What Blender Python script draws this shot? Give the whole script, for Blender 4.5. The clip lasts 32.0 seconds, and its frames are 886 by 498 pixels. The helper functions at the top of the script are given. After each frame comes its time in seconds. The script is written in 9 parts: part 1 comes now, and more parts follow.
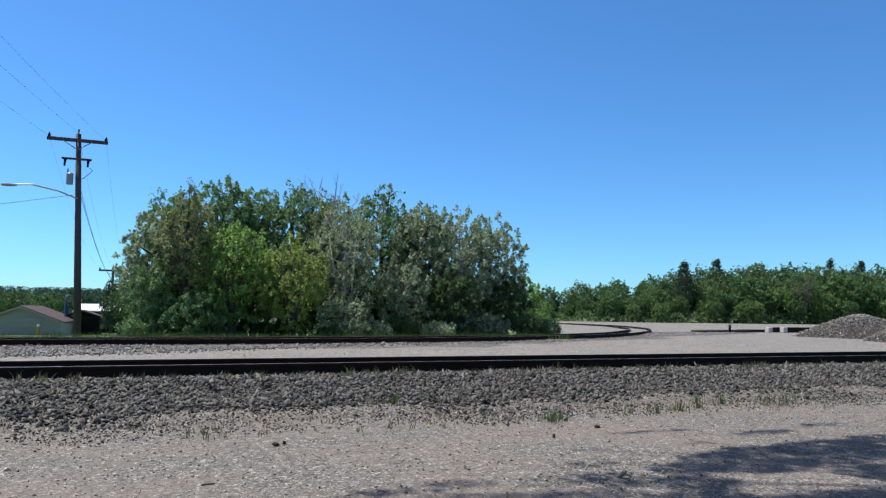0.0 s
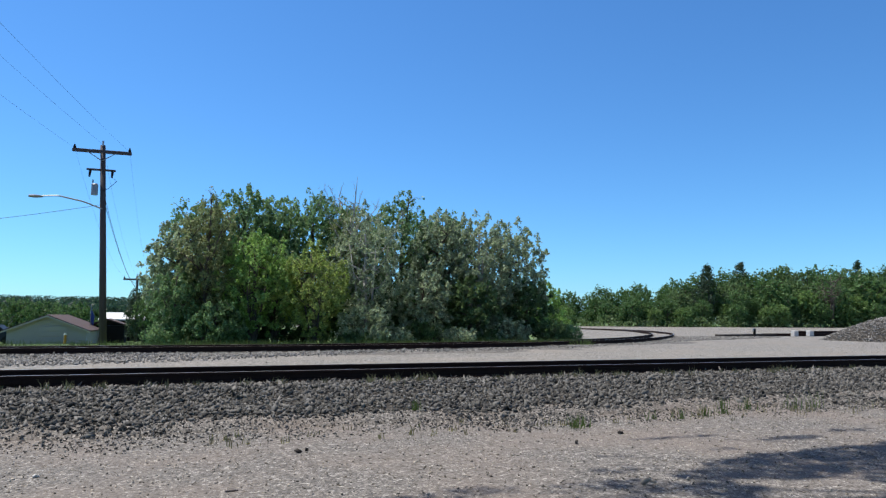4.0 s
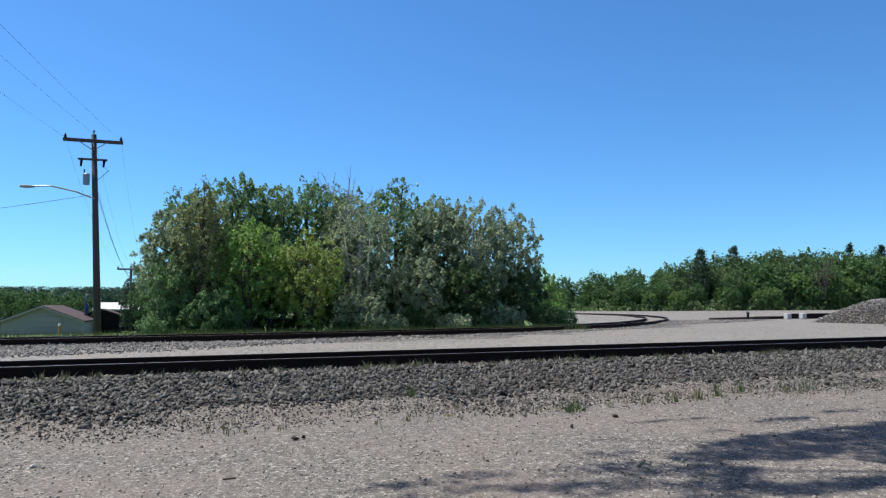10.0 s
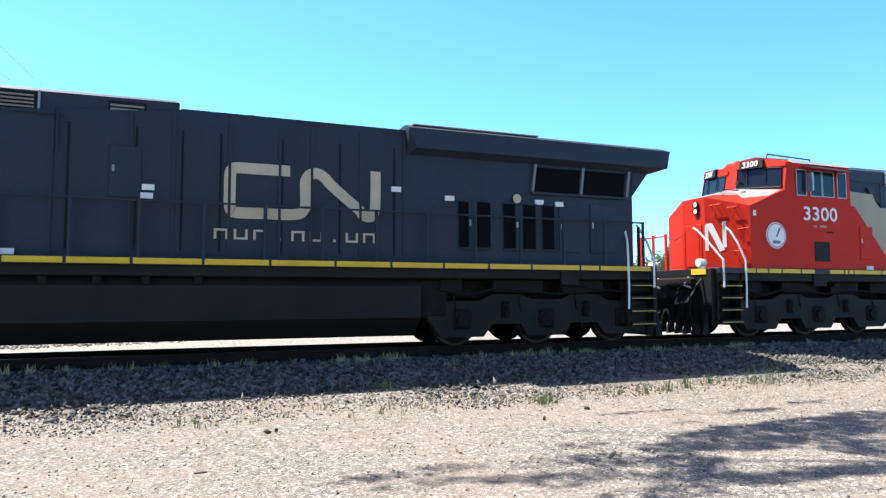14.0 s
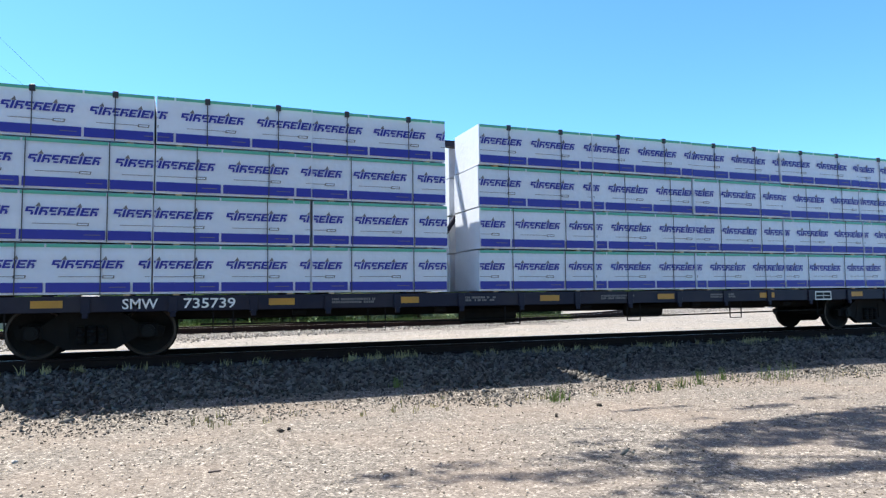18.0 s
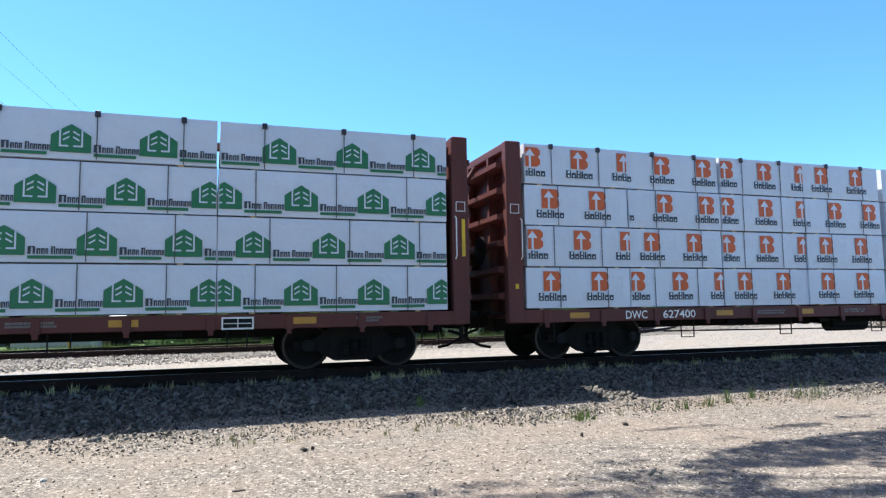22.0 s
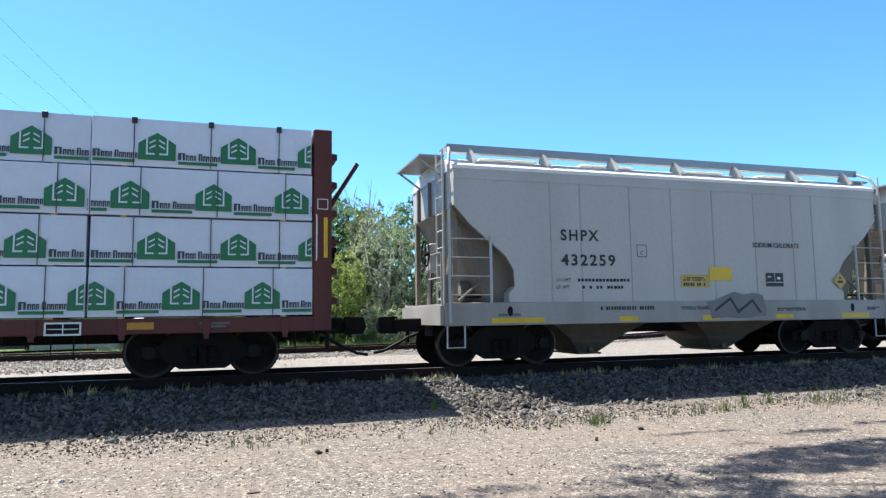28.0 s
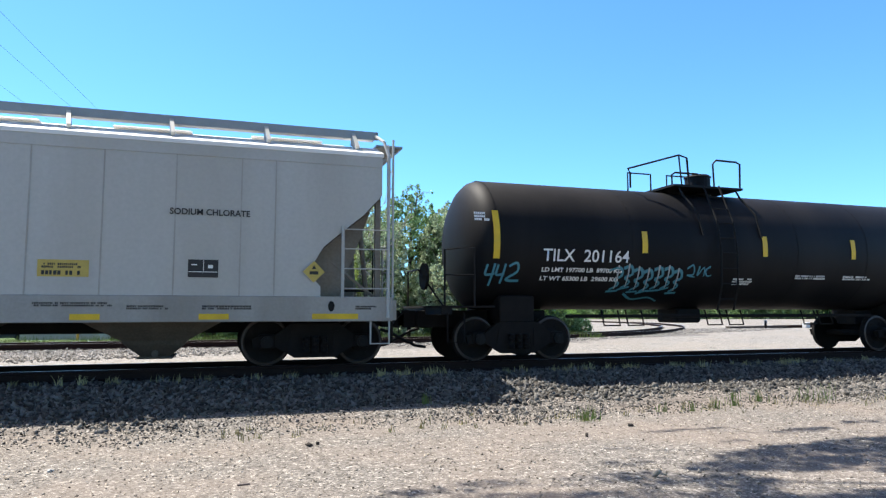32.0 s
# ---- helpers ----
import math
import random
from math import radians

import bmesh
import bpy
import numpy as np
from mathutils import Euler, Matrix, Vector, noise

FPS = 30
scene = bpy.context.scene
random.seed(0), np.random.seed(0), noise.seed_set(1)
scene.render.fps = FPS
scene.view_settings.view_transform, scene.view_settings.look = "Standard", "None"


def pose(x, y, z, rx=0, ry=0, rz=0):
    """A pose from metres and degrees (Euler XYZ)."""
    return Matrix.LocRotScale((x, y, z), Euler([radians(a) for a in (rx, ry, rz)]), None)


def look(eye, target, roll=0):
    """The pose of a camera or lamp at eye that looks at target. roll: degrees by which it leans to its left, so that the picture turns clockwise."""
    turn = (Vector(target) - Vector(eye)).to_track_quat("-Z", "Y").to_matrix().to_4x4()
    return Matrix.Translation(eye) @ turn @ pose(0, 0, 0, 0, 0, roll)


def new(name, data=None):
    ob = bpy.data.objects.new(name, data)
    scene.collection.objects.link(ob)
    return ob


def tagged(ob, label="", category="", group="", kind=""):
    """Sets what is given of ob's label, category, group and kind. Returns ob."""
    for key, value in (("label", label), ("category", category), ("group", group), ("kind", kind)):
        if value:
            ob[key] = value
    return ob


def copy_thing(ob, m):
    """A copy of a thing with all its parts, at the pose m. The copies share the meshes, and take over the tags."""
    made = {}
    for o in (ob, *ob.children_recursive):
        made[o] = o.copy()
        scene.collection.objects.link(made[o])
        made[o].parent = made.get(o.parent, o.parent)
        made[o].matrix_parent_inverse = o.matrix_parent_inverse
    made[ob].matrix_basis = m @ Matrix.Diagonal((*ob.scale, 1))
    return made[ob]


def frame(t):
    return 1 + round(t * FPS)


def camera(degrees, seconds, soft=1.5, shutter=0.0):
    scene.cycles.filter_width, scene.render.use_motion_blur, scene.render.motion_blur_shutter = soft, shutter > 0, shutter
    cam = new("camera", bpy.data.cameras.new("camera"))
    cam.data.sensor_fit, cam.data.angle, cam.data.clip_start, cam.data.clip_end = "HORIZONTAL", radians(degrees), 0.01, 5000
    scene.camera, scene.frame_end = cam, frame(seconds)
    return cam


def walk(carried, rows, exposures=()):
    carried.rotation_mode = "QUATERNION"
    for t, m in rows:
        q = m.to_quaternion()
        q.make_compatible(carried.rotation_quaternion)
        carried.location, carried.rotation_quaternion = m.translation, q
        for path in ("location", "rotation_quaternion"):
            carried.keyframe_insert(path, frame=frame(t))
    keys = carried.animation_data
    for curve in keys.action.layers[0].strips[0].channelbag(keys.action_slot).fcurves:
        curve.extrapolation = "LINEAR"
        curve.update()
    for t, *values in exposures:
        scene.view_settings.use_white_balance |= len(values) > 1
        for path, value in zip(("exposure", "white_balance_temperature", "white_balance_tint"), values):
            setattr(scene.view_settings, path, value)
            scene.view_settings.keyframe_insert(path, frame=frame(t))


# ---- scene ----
# The camera is held by hand at one spot beside a railway line. x runs along the main track
# (the train goes towards -x), y across it, and z = 0 is the gravel where the camera stands.
cam = camera(66.4, 32.0, 1.3)
EYE = (0, 0, 1.65)
# seconds, yaw, pitch, roll
PATH = [
    (0, -20.815, 5.297, -0.78), (0.5, -20.677, 5.398, -0.66), (1, -20.374, 5.426, -0.366), (1.5, -20.073, 5.463, -0.4),
    (2, -19.817, 5.512, -0.366), (2.5, -19.549, 5.66, -0.273), (3, -19.334, 5.778, -0.18), (3.5, -19.154, 5.835, -0.183),
    (5.5, -19.157, 5.445, -0.875), (6, -18.991, 5.435, -0.337), (6.5, -18.923, 5.417, -0.053), (7, -18.889, 5.387, -0.023),
    (7.5, -18.87, 5.377, -0.234), (8, -18.912, 5.293, -0.13), (8.5, -18.984, 5.152, 0.063), (9, -19.109, 4.988, 0.165),
    (9.5, -19.287, 4.855, 0.23), (10, -19.512, 4.651, 0.257), (10.5, -19.879, 4.299, 0.039), (11, -20.288, 4.08, -0.053),
    (11.5, -20.643, 3.972, -0.029), (12, -20.977, 3.966, -0.126), (12.5, -21.239, 4.014, 0.102), (13, -21.477, 4.011, 0.123),
    (13.5, -21.669, 4.044, 0.169), (14, -21.697, 4.058, 0.134), (14.5, -21.73, 4.056, 0.008), (16.5, -21.444, 3.558, 0.306),
    (17, -21.281, 3.579, 0.473), (17.5, -21.071, 3.699, 0.637), (18, -20.787, 3.888, 0.626), (18.5, -20.449, 4.188, 0.781),
    (19, -20.102, 4.5, 0.74), (19.5, -19.756, 4.879, 0.634), (20, -19.394, 5.153, 0.476), (20.5, -19.158, 5.408, 0.525),
    (21, -18.943, 5.556, 0.535), (21.5, -18.935, 5.535, 0.65), (22, -18.865, 5.431, 0.918), (22.5, -18.946, 5.237, 1.019),
    (23, -18.968, 5.064, 1.123), (23.5, -18.856, 4.968, 1.229), (24, -18.612, 4.984, 1.046), (24.5, -18.225, 4.939, 0.871),
    (25, -17.939, 4.98, 0.741), (25.5, -17.799, 5.16, 0.783), (26, -17.771, 5.396, 0.694), (26.5, -17.786, 5.599, 0.817),
    (28.5, -17.642, 5.808, 0.802), (29, -17.482, 5.925, 1.259), (29.5, -17.408, 5.802, 1.503), (30, -17.377, 5.647, 1.362),
    (30.5, -17.509, 5.476, 0.846), (31, -17.693, 5.34, 0.514), (31.5, -17.923, 5.283, 0.308), (32, -18.312, 5.26, 0.02),
]
EXPOSE = [(t, e, k, 10) for t, e, k in ((0, 0.15, 6380), (12.2, 0.15, 6380), (13.0, 0.5, 6600), (13.5, 1.0, 6680), (14.0, 1.45, 6680), (14.5, 1.38, 6680), (17, 1.2, 6680), (19, 1.1, 6680), (21, 1.16, 6680), (23, 1.1, 6680), (24, 1.4, 6780), (25, 1.55, 6680), (26, 1.38, 6680), (28.5, 1.05, 6720), (30, 1.03, 6720), (32, 1.05, 6680))]
walk(cam, [(t, pose(*EYE, 90 + p, r, yw)) for t, yw, p, r in PATH], EXPOSE)

TRACK_Y, RAIL_Z = 14.1, 0.624


def travelled(t):
    """How far the train has gone, in metres, at t seconds; 0 at 13 s."""
    return 15.45 * (t - 13) + 0.0175 * (t - 13) ** 2


# ---- light ----
SUN_TO = Vector((-1.75, 2.0, 4.9)).normalized()
world = bpy.data.worlds.new("world")
scene.world = world
world.use_nodes = True
wn = world.node_tree.nodes
sky = wn.new("ShaderNodeTexSky")
sky.sky_type, sky.sun_disc = "NISHITA", False
sky.sun_elevation = math.asin(SUN_TO.z)
sky.sun_rotation = math.atan2(SUN_TO.x, SUN_TO.y)
sky.altitude, sky.air_density, sky.dust_density, sky.ozone_density = 300, 1.0, 0.2, 2.5
deep = wn.new("ShaderNodeVectorMath")
deep.operation = "MULTIPLY"
# deep blue near the horizon; an added warm tint overhead, unseen, neutralises blue shade
dome, height, pale = wn.new("ShaderNodeTexCoord"), wn.new("ShaderNodeSeparateXYZ"), wn.new("ShaderNodeMapRange")
world.node_tree.links.new(dome.outputs["Generated"], height.inputs[0])
world.node_tree.links.new(height.outputs["Z"], pale.inputs[0])
pale.interpolation_type = "SMOOTHSTEP"
pale.inputs[1].default_value, pale.inputs[2].default_value = 0.44, 0.86
tint = wn.new("ShaderNodeMix")
tint.data_type = "RGBA"
tint_in = [k for k in tint.inputs if k.type == "RGBA"]
tint_in[0].default_value, tint_in[1].default_value = (0.53, 0.97, 1.36, 1), (1.42, 0.88, 0.63, 1)
world.node_tree.links.new(pale.outputs[0], tint.inputs[0])
world.node_tree.links.new([k for k in tint.outputs if k.type == "RGBA"][0], deep.inputs[1])
world.node_tree.links.new(sky.outputs[0], deep.inputs[0])
world.node_tree.links.new(deep.outputs[0], wn["Background"].inputs[0])
wn["Background"].inputs[1].default_value = 0.105
sun_data = bpy.data.lights.new("sun", "SUN")
sun_data.energy, sun_data.angle, sun_data.color = 5.0, radians(0.53), (1.0, 0.965, 0.90)
sun = new("sun", sun_data)
sun.matrix_world = look(SUN_TO * 60, (0, 0, 0))
# ---- materials ----
def mat(name, rgb, rough=0.6, metal=0.0, var=0.15, scale=6.0, fine=60.0, bump=0.0, dirt=0.0, dirt_rgb=(0.12, 0.09, 0.07), streak=False,
        per_object=0.0, per_island=0.0, spec=0.5, translucent=0.0):
    """A surface with variation at two scales, dirt patches and a fine relief, in metres."""
    m = bpy.data.materials.new(name)
    m.use_nodes = True
    n, l = m.node_tree.nodes, m.node_tree.links
    bsdf = n["Principled BSDF"]
    bsdf.inputs["Roughness"].default_value, bsdf.inputs["Metallic"].default_value = rough, metal
    bsdf.inputs["Specular IOR Level"].default_value = spec
    co = n.new("ShaderNodeTexCoord")
    mp = n.new("ShaderNodeMapping")
    l.new(co.outputs["Object"], mp.inputs[0])
    if streak:
        mp.inputs["Scale"].default_value = (1, 1, 0.12)
    big, small = n.new("ShaderNodeTexNoise"), n.new("ShaderNodeTexNoise")
    big.inputs["Scale"].default_value, small.inputs["Scale"].default_value = scale, fine
    big.inputs["Detail"].default_value, small.inputs["Detail"].default_value = 4, 3
    l.new(mp.outputs[0], big.inputs["Vector"])
    l.new(co.outputs["Object"], small.inputs["Vector"])
    add = n.new("ShaderNodeMath")
    add.operation = "ADD"
    l.new(big.outputs[0], add.inputs[0])
    l.new(small.outputs[0], add.inputs[1])
    ramp = n.new("ShaderNodeMapRange")
    ramp.inputs[1].default_value, ramp.inputs[2].default_value = 0.55, 1.45
    ramp.inputs[3].default_value, ramp.inputs[4].default_value = 1 - var, 1 + var
    l.new(add.outputs[0], ramp.inputs[0])
    value = ramp.outputs[0]
    for amount, node, socket in ((per_object, "ShaderNodeObjectInfo", "Random"), (per_island, "ShaderNodeNewGeometry", "Random Per Island")):
        if amount:
            src = n.new(node)
            mr = n.new("ShaderNodeMapRange")
            mr.inputs[3].default_value, mr.inputs[4].default_value = 1 - amount, 1 + amount
            l.new(src.outputs[socket], mr.inputs[0])
            mul = n.new("ShaderNodeMath")
            mul.operation = "MULTIPLY"
            l.new(value, mul.inputs[0])
            l.new(mr.outputs[0], mul.inputs[1])
            value = mul.outputs[0]
    colour = n.new("ShaderNodeVectorMath")
    colour.operation = "SCALE"
    colour.inputs[0].default_value = rgb
    l.new(value, colour.inputs["Scale"])
    out = colour.outputs[0]
    if dirt:
        spots = n.new("ShaderNodeTexNoise")
        spots.inputs["Scale"].default_value, spots.inputs["Detail"].default_value = scale * 0.45, 6
        l.new(mp.outputs[0], spots.inputs["Vector"])
        dr = n.new("ShaderNodeMapRange")
        dr.inputs[1].default_value, dr.inputs[2].default_value, dr.inputs[4].default_value = 0.46, 0.75, dirt
        l.new(spots.outputs[0], dr.inputs[0])
        mix = n.new("ShaderNodeMix")
        mix.data_type = "RGBA"
        mix.inputs["B"].default_value = (*dirt_rgb, 1)
        for s in mix.inputs:
            if s.type == "RGBA" and s.name == "B":
                s.default_value = (*dirt_rgb, 1)
        sock = [s for s in mix.inputs if s.type == "RGBA"]
        l.new(out, sock[0])
        sock[1].default_value = (*dirt_rgb, 1)
        l.new(dr.outputs[0], mix.inputs[0])
        out = [s for s in mix.outputs if s.type == "RGBA"][0]
    l.new(out, bsdf.inputs["Base Color"])
    if bump:
        b = n.new("ShaderNodeBump")
        b.inputs["Strength"].default_value, b.inputs["Distance"].default_value = 0.6, bump
        l.new(add.outputs[0], b.inputs["Height"])
        l.new(b.outputs[0], bsdf.inputs["Normal"])
    if translucent:
        tr = n.new("ShaderNodeBsdfTranslucent")
        l.new(out, tr.inputs[0])
        ms = n.new("ShaderNodeMixShader")
        ms.inputs[0].default_value = translucent
        l.new(bsdf.outputs[0], ms.inputs[1])
        l.new(tr.outputs[0], ms.inputs[2])
        l.new(ms.outputs[0], n["Material Output"].inputs[0])
    return m


def gravel_mat(name, low, high, stone, scale=28.0, patch=0.35, warm=(0.40, 0.27, 0.20)):
    """Fine gravel: grains of several greys over worn sand, with broad pinkish and grey patches."""
    m = bpy.data.materials.new(name)
    m.use_nodes = True
    n, l = m.node_tree.nodes, m.node_tree.links
    bsdf = n["Principled BSDF"]
    bsdf.inputs["Roughness"].default_value = 0.9
    bsdf.inputs["Specular IOR Level"].default_value = 0.25
    co = n.new("ShaderNodeTexCoord")
    grains = n.new("ShaderNodeTexVoronoi")
    grains.inputs["Scale"].default_value = scale
    l.new(co.outputs["Object"], grains.inputs["Vector"])
    sep = n.new("ShaderNodeSeparateColor")
    l.new(grains.outputs["Color"], sep.inputs[0])
    dust = n.new("ShaderNodeTexNoise")
    dust.inputs["Scale"].default_value, dust.inputs["Detail"].default_value = 9.0, 8
    l.new(co.outputs["Object"], dust.inputs["Vector"])
    broad = n.new("ShaderNodeTexNoise")
    broad.inputs["Scale"].default_value, broad.inputs["Detail"].default_value = 0.55, 5
    l.new(co.outputs["Object"], broad.inputs["Vector"])
    add = n.new("ShaderNodeMath")
    add.operation = "ADD"
    l.new(sep.outputs[0], add.inputs[0])
    l.new(dust.outputs[0], add.inputs[1])
    ramp = n.new("ShaderNodeValToRGB")
    ramp.color_ramp.elements[0].position, ramp.color_ramp.elements[0].color = 0.28, (*low, 1)
    ramp.color_ramp.elements[1].position, ramp.color_ramp.elements[1].color = 0.82, (*high, 1)
    e = ramp.color_ramp.elements.new(0.97)
    e.color = (*stone, 1)
    half = n.new("ShaderNodeMath")
    half.operation = "MULTIPLY"
    half.inputs[1].default_value = 0.6
    l.new(add.outputs[0], half.inputs[0])
    l.new(half.outputs[0], ramp.inputs[0])
    mix = n.new("ShaderNodeMix")
    mix.data_type = "RGBA"
    sock = [s for s in mix.inputs if s.type == "RGBA"]
    br = n.new("ShaderNodeMapRange")
    br.inputs[1].default_value, br.inputs[2].default_value, br.inputs[4].default_value = 0.42, 0.66, patch
    l.new(broad.outputs[0], br.inputs[0])
    l.new(br.outputs[0], mix.inputs[0])
    l.new(ramp.outputs[0], sock[0])
    sock[1].default_value = (*warm, 1)
    l.new([s for s in mix.outputs if s.type == "RGBA"][0], bsdf.inputs["Base Color"])
    b = n.new("ShaderNodeBump")
    b.inputs["Strength"].default_value, b.inputs["Distance"].default_value = 0.55, 0.7 / scale
    l.new(add.outputs[0], b.inputs["Height"])
    l.new(b.outputs[0], bsdf.inputs["Normal"])
    return m


GRAVEL = gravel_mat("near_gravel", (0.066, 0.060, 0.054), (0.235, 0.212, 0.188), (0.54, 0.50, 0.45), 46.0, 0.45, (0.235, 0.188, 0.155))
GRAVEL_PALE = gravel_mat("pale_yard_gravel", (0.118, 0.110, 0.099), (0.29, 0.272, 0.246), (0.52, 0.49, 0.45), 22.0, 0.5, (0.285, 0.248, 0.208))
FOREST_FLOOR = mat("forest_floor", (0.035, 0.06, 0.02), 0.9, var=0.4, scale=0.1, fine=2)
BALLAST = mat("ballast_stone", (0.100, 0.094, 0.086), 0.8, var=0.25, scale=9, fine=80, per_island=0.85, spec=0.35)
BALLAST_FAR = mat("far_ballast_stone", (0.225, 0.212, 0.195), 0.85, var=0.2, scale=9, fine=80, per_island=0.65, spec=0.3)
BALLAST_BED = gravel_mat("ballast_bed", (0.012, 0.010, 0.009), (0.075, 0.066, 0.055), (0.18, 0.16, 0.135), 26.0, 0.15, (0.13, 0.115, 0.095))
BRANCH_BED = gravel_mat("branch_ballast_bed", (0.05, 0.047, 0.042), (0.19, 0.178, 0.16), (0.42, 0.40, 0.36), 24.0, 0.2, (0.22, 0.19, 0.16))
PEBBLE = mat("loose_pebble", (0.27, 0.235, 0.195), 0.85, var=0.15, scale=12, per_island=0.75, spec=0.3)
RAIL = mat("rail_steel", (0.024, 0.014, 0.012), 0.9, 0.0, spec=0.15, var=0.3, scale=4, fine=40)
RAIL_TOP = mat("rail_head_polished", (0.40, 0.38, 0.36), 0.42, 1.0, var=0.1, scale=5)
TIE = mat("tie_creosote", (0.04, 0.032, 0.027), 0.9, var=0.35, scale=5, fine=50, bump=0.01)
POLE_WOOD = mat("pole_wood", (0.078, 0.062, 0.060), 0.85, var=0.3, scale=7, fine=70, bump=0.006, streak=True)
BARK = mat("bark", (0.12, 0.095, 0.075), 0.9, var=0.35, scale=9, fine=60, bump=0.02)
BARK_PALE = mat("pale_bark", (0.42, 0.40, 0.37), 0.85, var=0.3, scale=7, fine=40, bump=0.01)


def leaf(name, rgb):
    return mat(name, rgb, 0.5, var=0.25, scale=1.2, fine=8, per_island=0.42, spec=0.22, translucent=0.42)


LEAF_OLIVE = leaf("leaf_olive", (0.27, 0.31, 0.135))
LEAF_GREEN = leaf("leaf_green", (0.20, 0.315, 0.135))
LEAF_BRIGHT = leaf("leaf_bright", (0.30, 0.46, 0.13))
LEAF_YELLOW = leaf("leaf_yellow_green", (0.35, 0.44, 0.13))
LEAF_GREY = leaf("leaf_grey_green", (0.36, 0.43, 0.27))
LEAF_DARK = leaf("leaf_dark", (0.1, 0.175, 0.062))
LEAF_HILL = leaf("leaf_hill", (0.040, 0.080, 0.048))
LEAF_WOOD = leaf("leaf_wood", (0.17, 0.27, 0.085))
LEAF_FOREST = leaf("leaf_forest", (0.105, 0.19, 0.065))
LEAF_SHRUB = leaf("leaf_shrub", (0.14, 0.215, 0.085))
CONIFER = leaf("conifer_needles", (0.055, 0.09, 0.05))
GRASS = mat("grass_blade", (0.12, 0.17, 0.05), 0.6, var=0.25, scale=2, per_island=0.4, spec=0.25, translucent=0.2)
DRY_GRASS = mat("dry_grass_blade", (0.30, 0.26, 0.12), 0.7, var=0.25, scale=2, per_island=0.4)
TURF = mat("turf", (0.10, 0.16, 0.035), 0.9, var=0.4, scale=0.8, fine=12)

CN_RED_NEW = mat("bright_orange_red_paint", (0.54, 0.022, 0.008), 0.55, spec=0.14, var=0.08, scale=1.5, fine=18, dirt=0.25, dirt_rgb=(0.24, 0.026, 0.016), streak=True)
FADED = mat("faded_lettering_paint", (0.52, 0.43, 0.30), 0.6, var=0.12, scale=3, fine=20, dirt=0.3, dirt_rgb=(0.3, 0.26, 0.2), streak=True)
CN_RED = mat("orange_red_paint", (0.27, 0.020, 0.013), 0.5, spec=0.25, var=0.1, scale=1.5, fine=18, dirt=0.6, dirt_rgb=(0.11, 0.022, 0.017), streak=True)
CN_BLACK = mat("blue_black_paint", (0.030, 0.037, 0.050), 0.5, spec=0.18, var=0.15, scale=1.5, fine=18, dirt=0.2, dirt_rgb=(0.022, 0.021, 0.02), streak=True)
CN_CREAM = mat("faded_cream_paint", (0.36, 0.29, 0.18), 0.5, var=0.1, scale=2, fine=20, dirt=0.5, dirt_rgb=(0.22, 0.16, 0.10), streak=True)
YELLOW = mat("yellow_marking", (0.72, 0.46, 0.02), 0.5, var=0.12, scale=5, dirt=0.35, dirt_rgb=(0.30, 0.21, 0.05))
AMBER = mat("amber_marking", (0.50, 0.24, 0.03), 0.5, var=0.15, scale=5, dirt=0.5, dirt_rgb=(0.18, 0.10, 0.04))
WHITE = mat("white_paint", (0.78, 0.77, 0.74), 0.5, var=0.06, scale=4, dirt=0.15, dirt_rgb=(0.45, 0.42, 0.38))
BLACK = mat("black_iron", (0.006, 0.006, 0.006), 0.65, spec=0.25, var=0.3, scale=5, fine=40)
GRIME = mat("running_gear_grime", (0.010, 0.0085, 0.008), 0.85, spec=0.2, var=0.35, scale=5, fine=40, dirt=0.3, dirt_rgb=(0.03, 0.022, 0.018))
TANK_GREY = mat("underframe_grey", (0.016, 0.0145, 0.0135), 0.7, spec=0.2, var=0.25, scale=2, fine=30, dirt=0.3, dirt_rgb=(0.035, 0.03, 0.026))
VOID = mat("dark_opening", (0.0035, 0.0035, 0.004), 0.8, spec=0.1, var=0.2, scale=4)
WHEEL_RIM = mat("wheel_rim_steel", (0.07, 0.055, 0.048), 0.5, 0.5, var=0.2, scale=8)
GLASS_DARK = mat("cab_window_glass", (0.010, 0.013, 0.02), 0.08, spec=0.25, var=0.05, scale=3)
ALU = mat("window_frame_metal", (0.36, 0.37, 0.38), 0.4, 0.6, var=0.08, scale=6)
ROOF_GREY = mat("cab_roof_grey", (0.30, 0.30, 0.30), 0.5, var=0.1, scale=4, dirt=0.2)
LAMP = mat("headlight_glass", (0.85, 0.83, 0.76), 0.1, var=0.03, scale=10)
BROWN = mat("freight_brown_paint", (0.118, 0.036, 0.030), 0.6, spec=0.3, var=0.18, scale=1.6, fine=24, dirt=0.35, dirt_rgb=(0.045, 0.02, 0.018), streak=True)
BOX_BROWN = mat("boxcar_brown_paint", (0.195, 0.043, 0.034), 0.65, spec=0.25, var=0.3, scale=0.7, fine=22, dirt=0.7, dirt_rgb=(0.07, 0.028, 0.025), streak=True)
BLUE_FRAME = mat("navy_paint", (0.007, 0.009, 0.026), 0.55, spec=0.3, var=0.2, scale=2, fine=24, dirt=0.2)
STRAP_THIN = mat("grey_strap", (0.05, 0.052, 0.058), 0.5, var=0.2, scale=20)
WRAP = mat("white_lumber_wrap", (0.655, 0.70, 0.775), 0.42, var=0.05, scale=2.6, fine=9, bump=0.012, dirt=0.1, dirt_rgb=(0.55, 0.56, 0.57), per_object=0.03)
LUMBER = mat("bare_lumber", (0.52, 0.38, 0.22), 0.8, var=0.2, scale=8, fine=50)
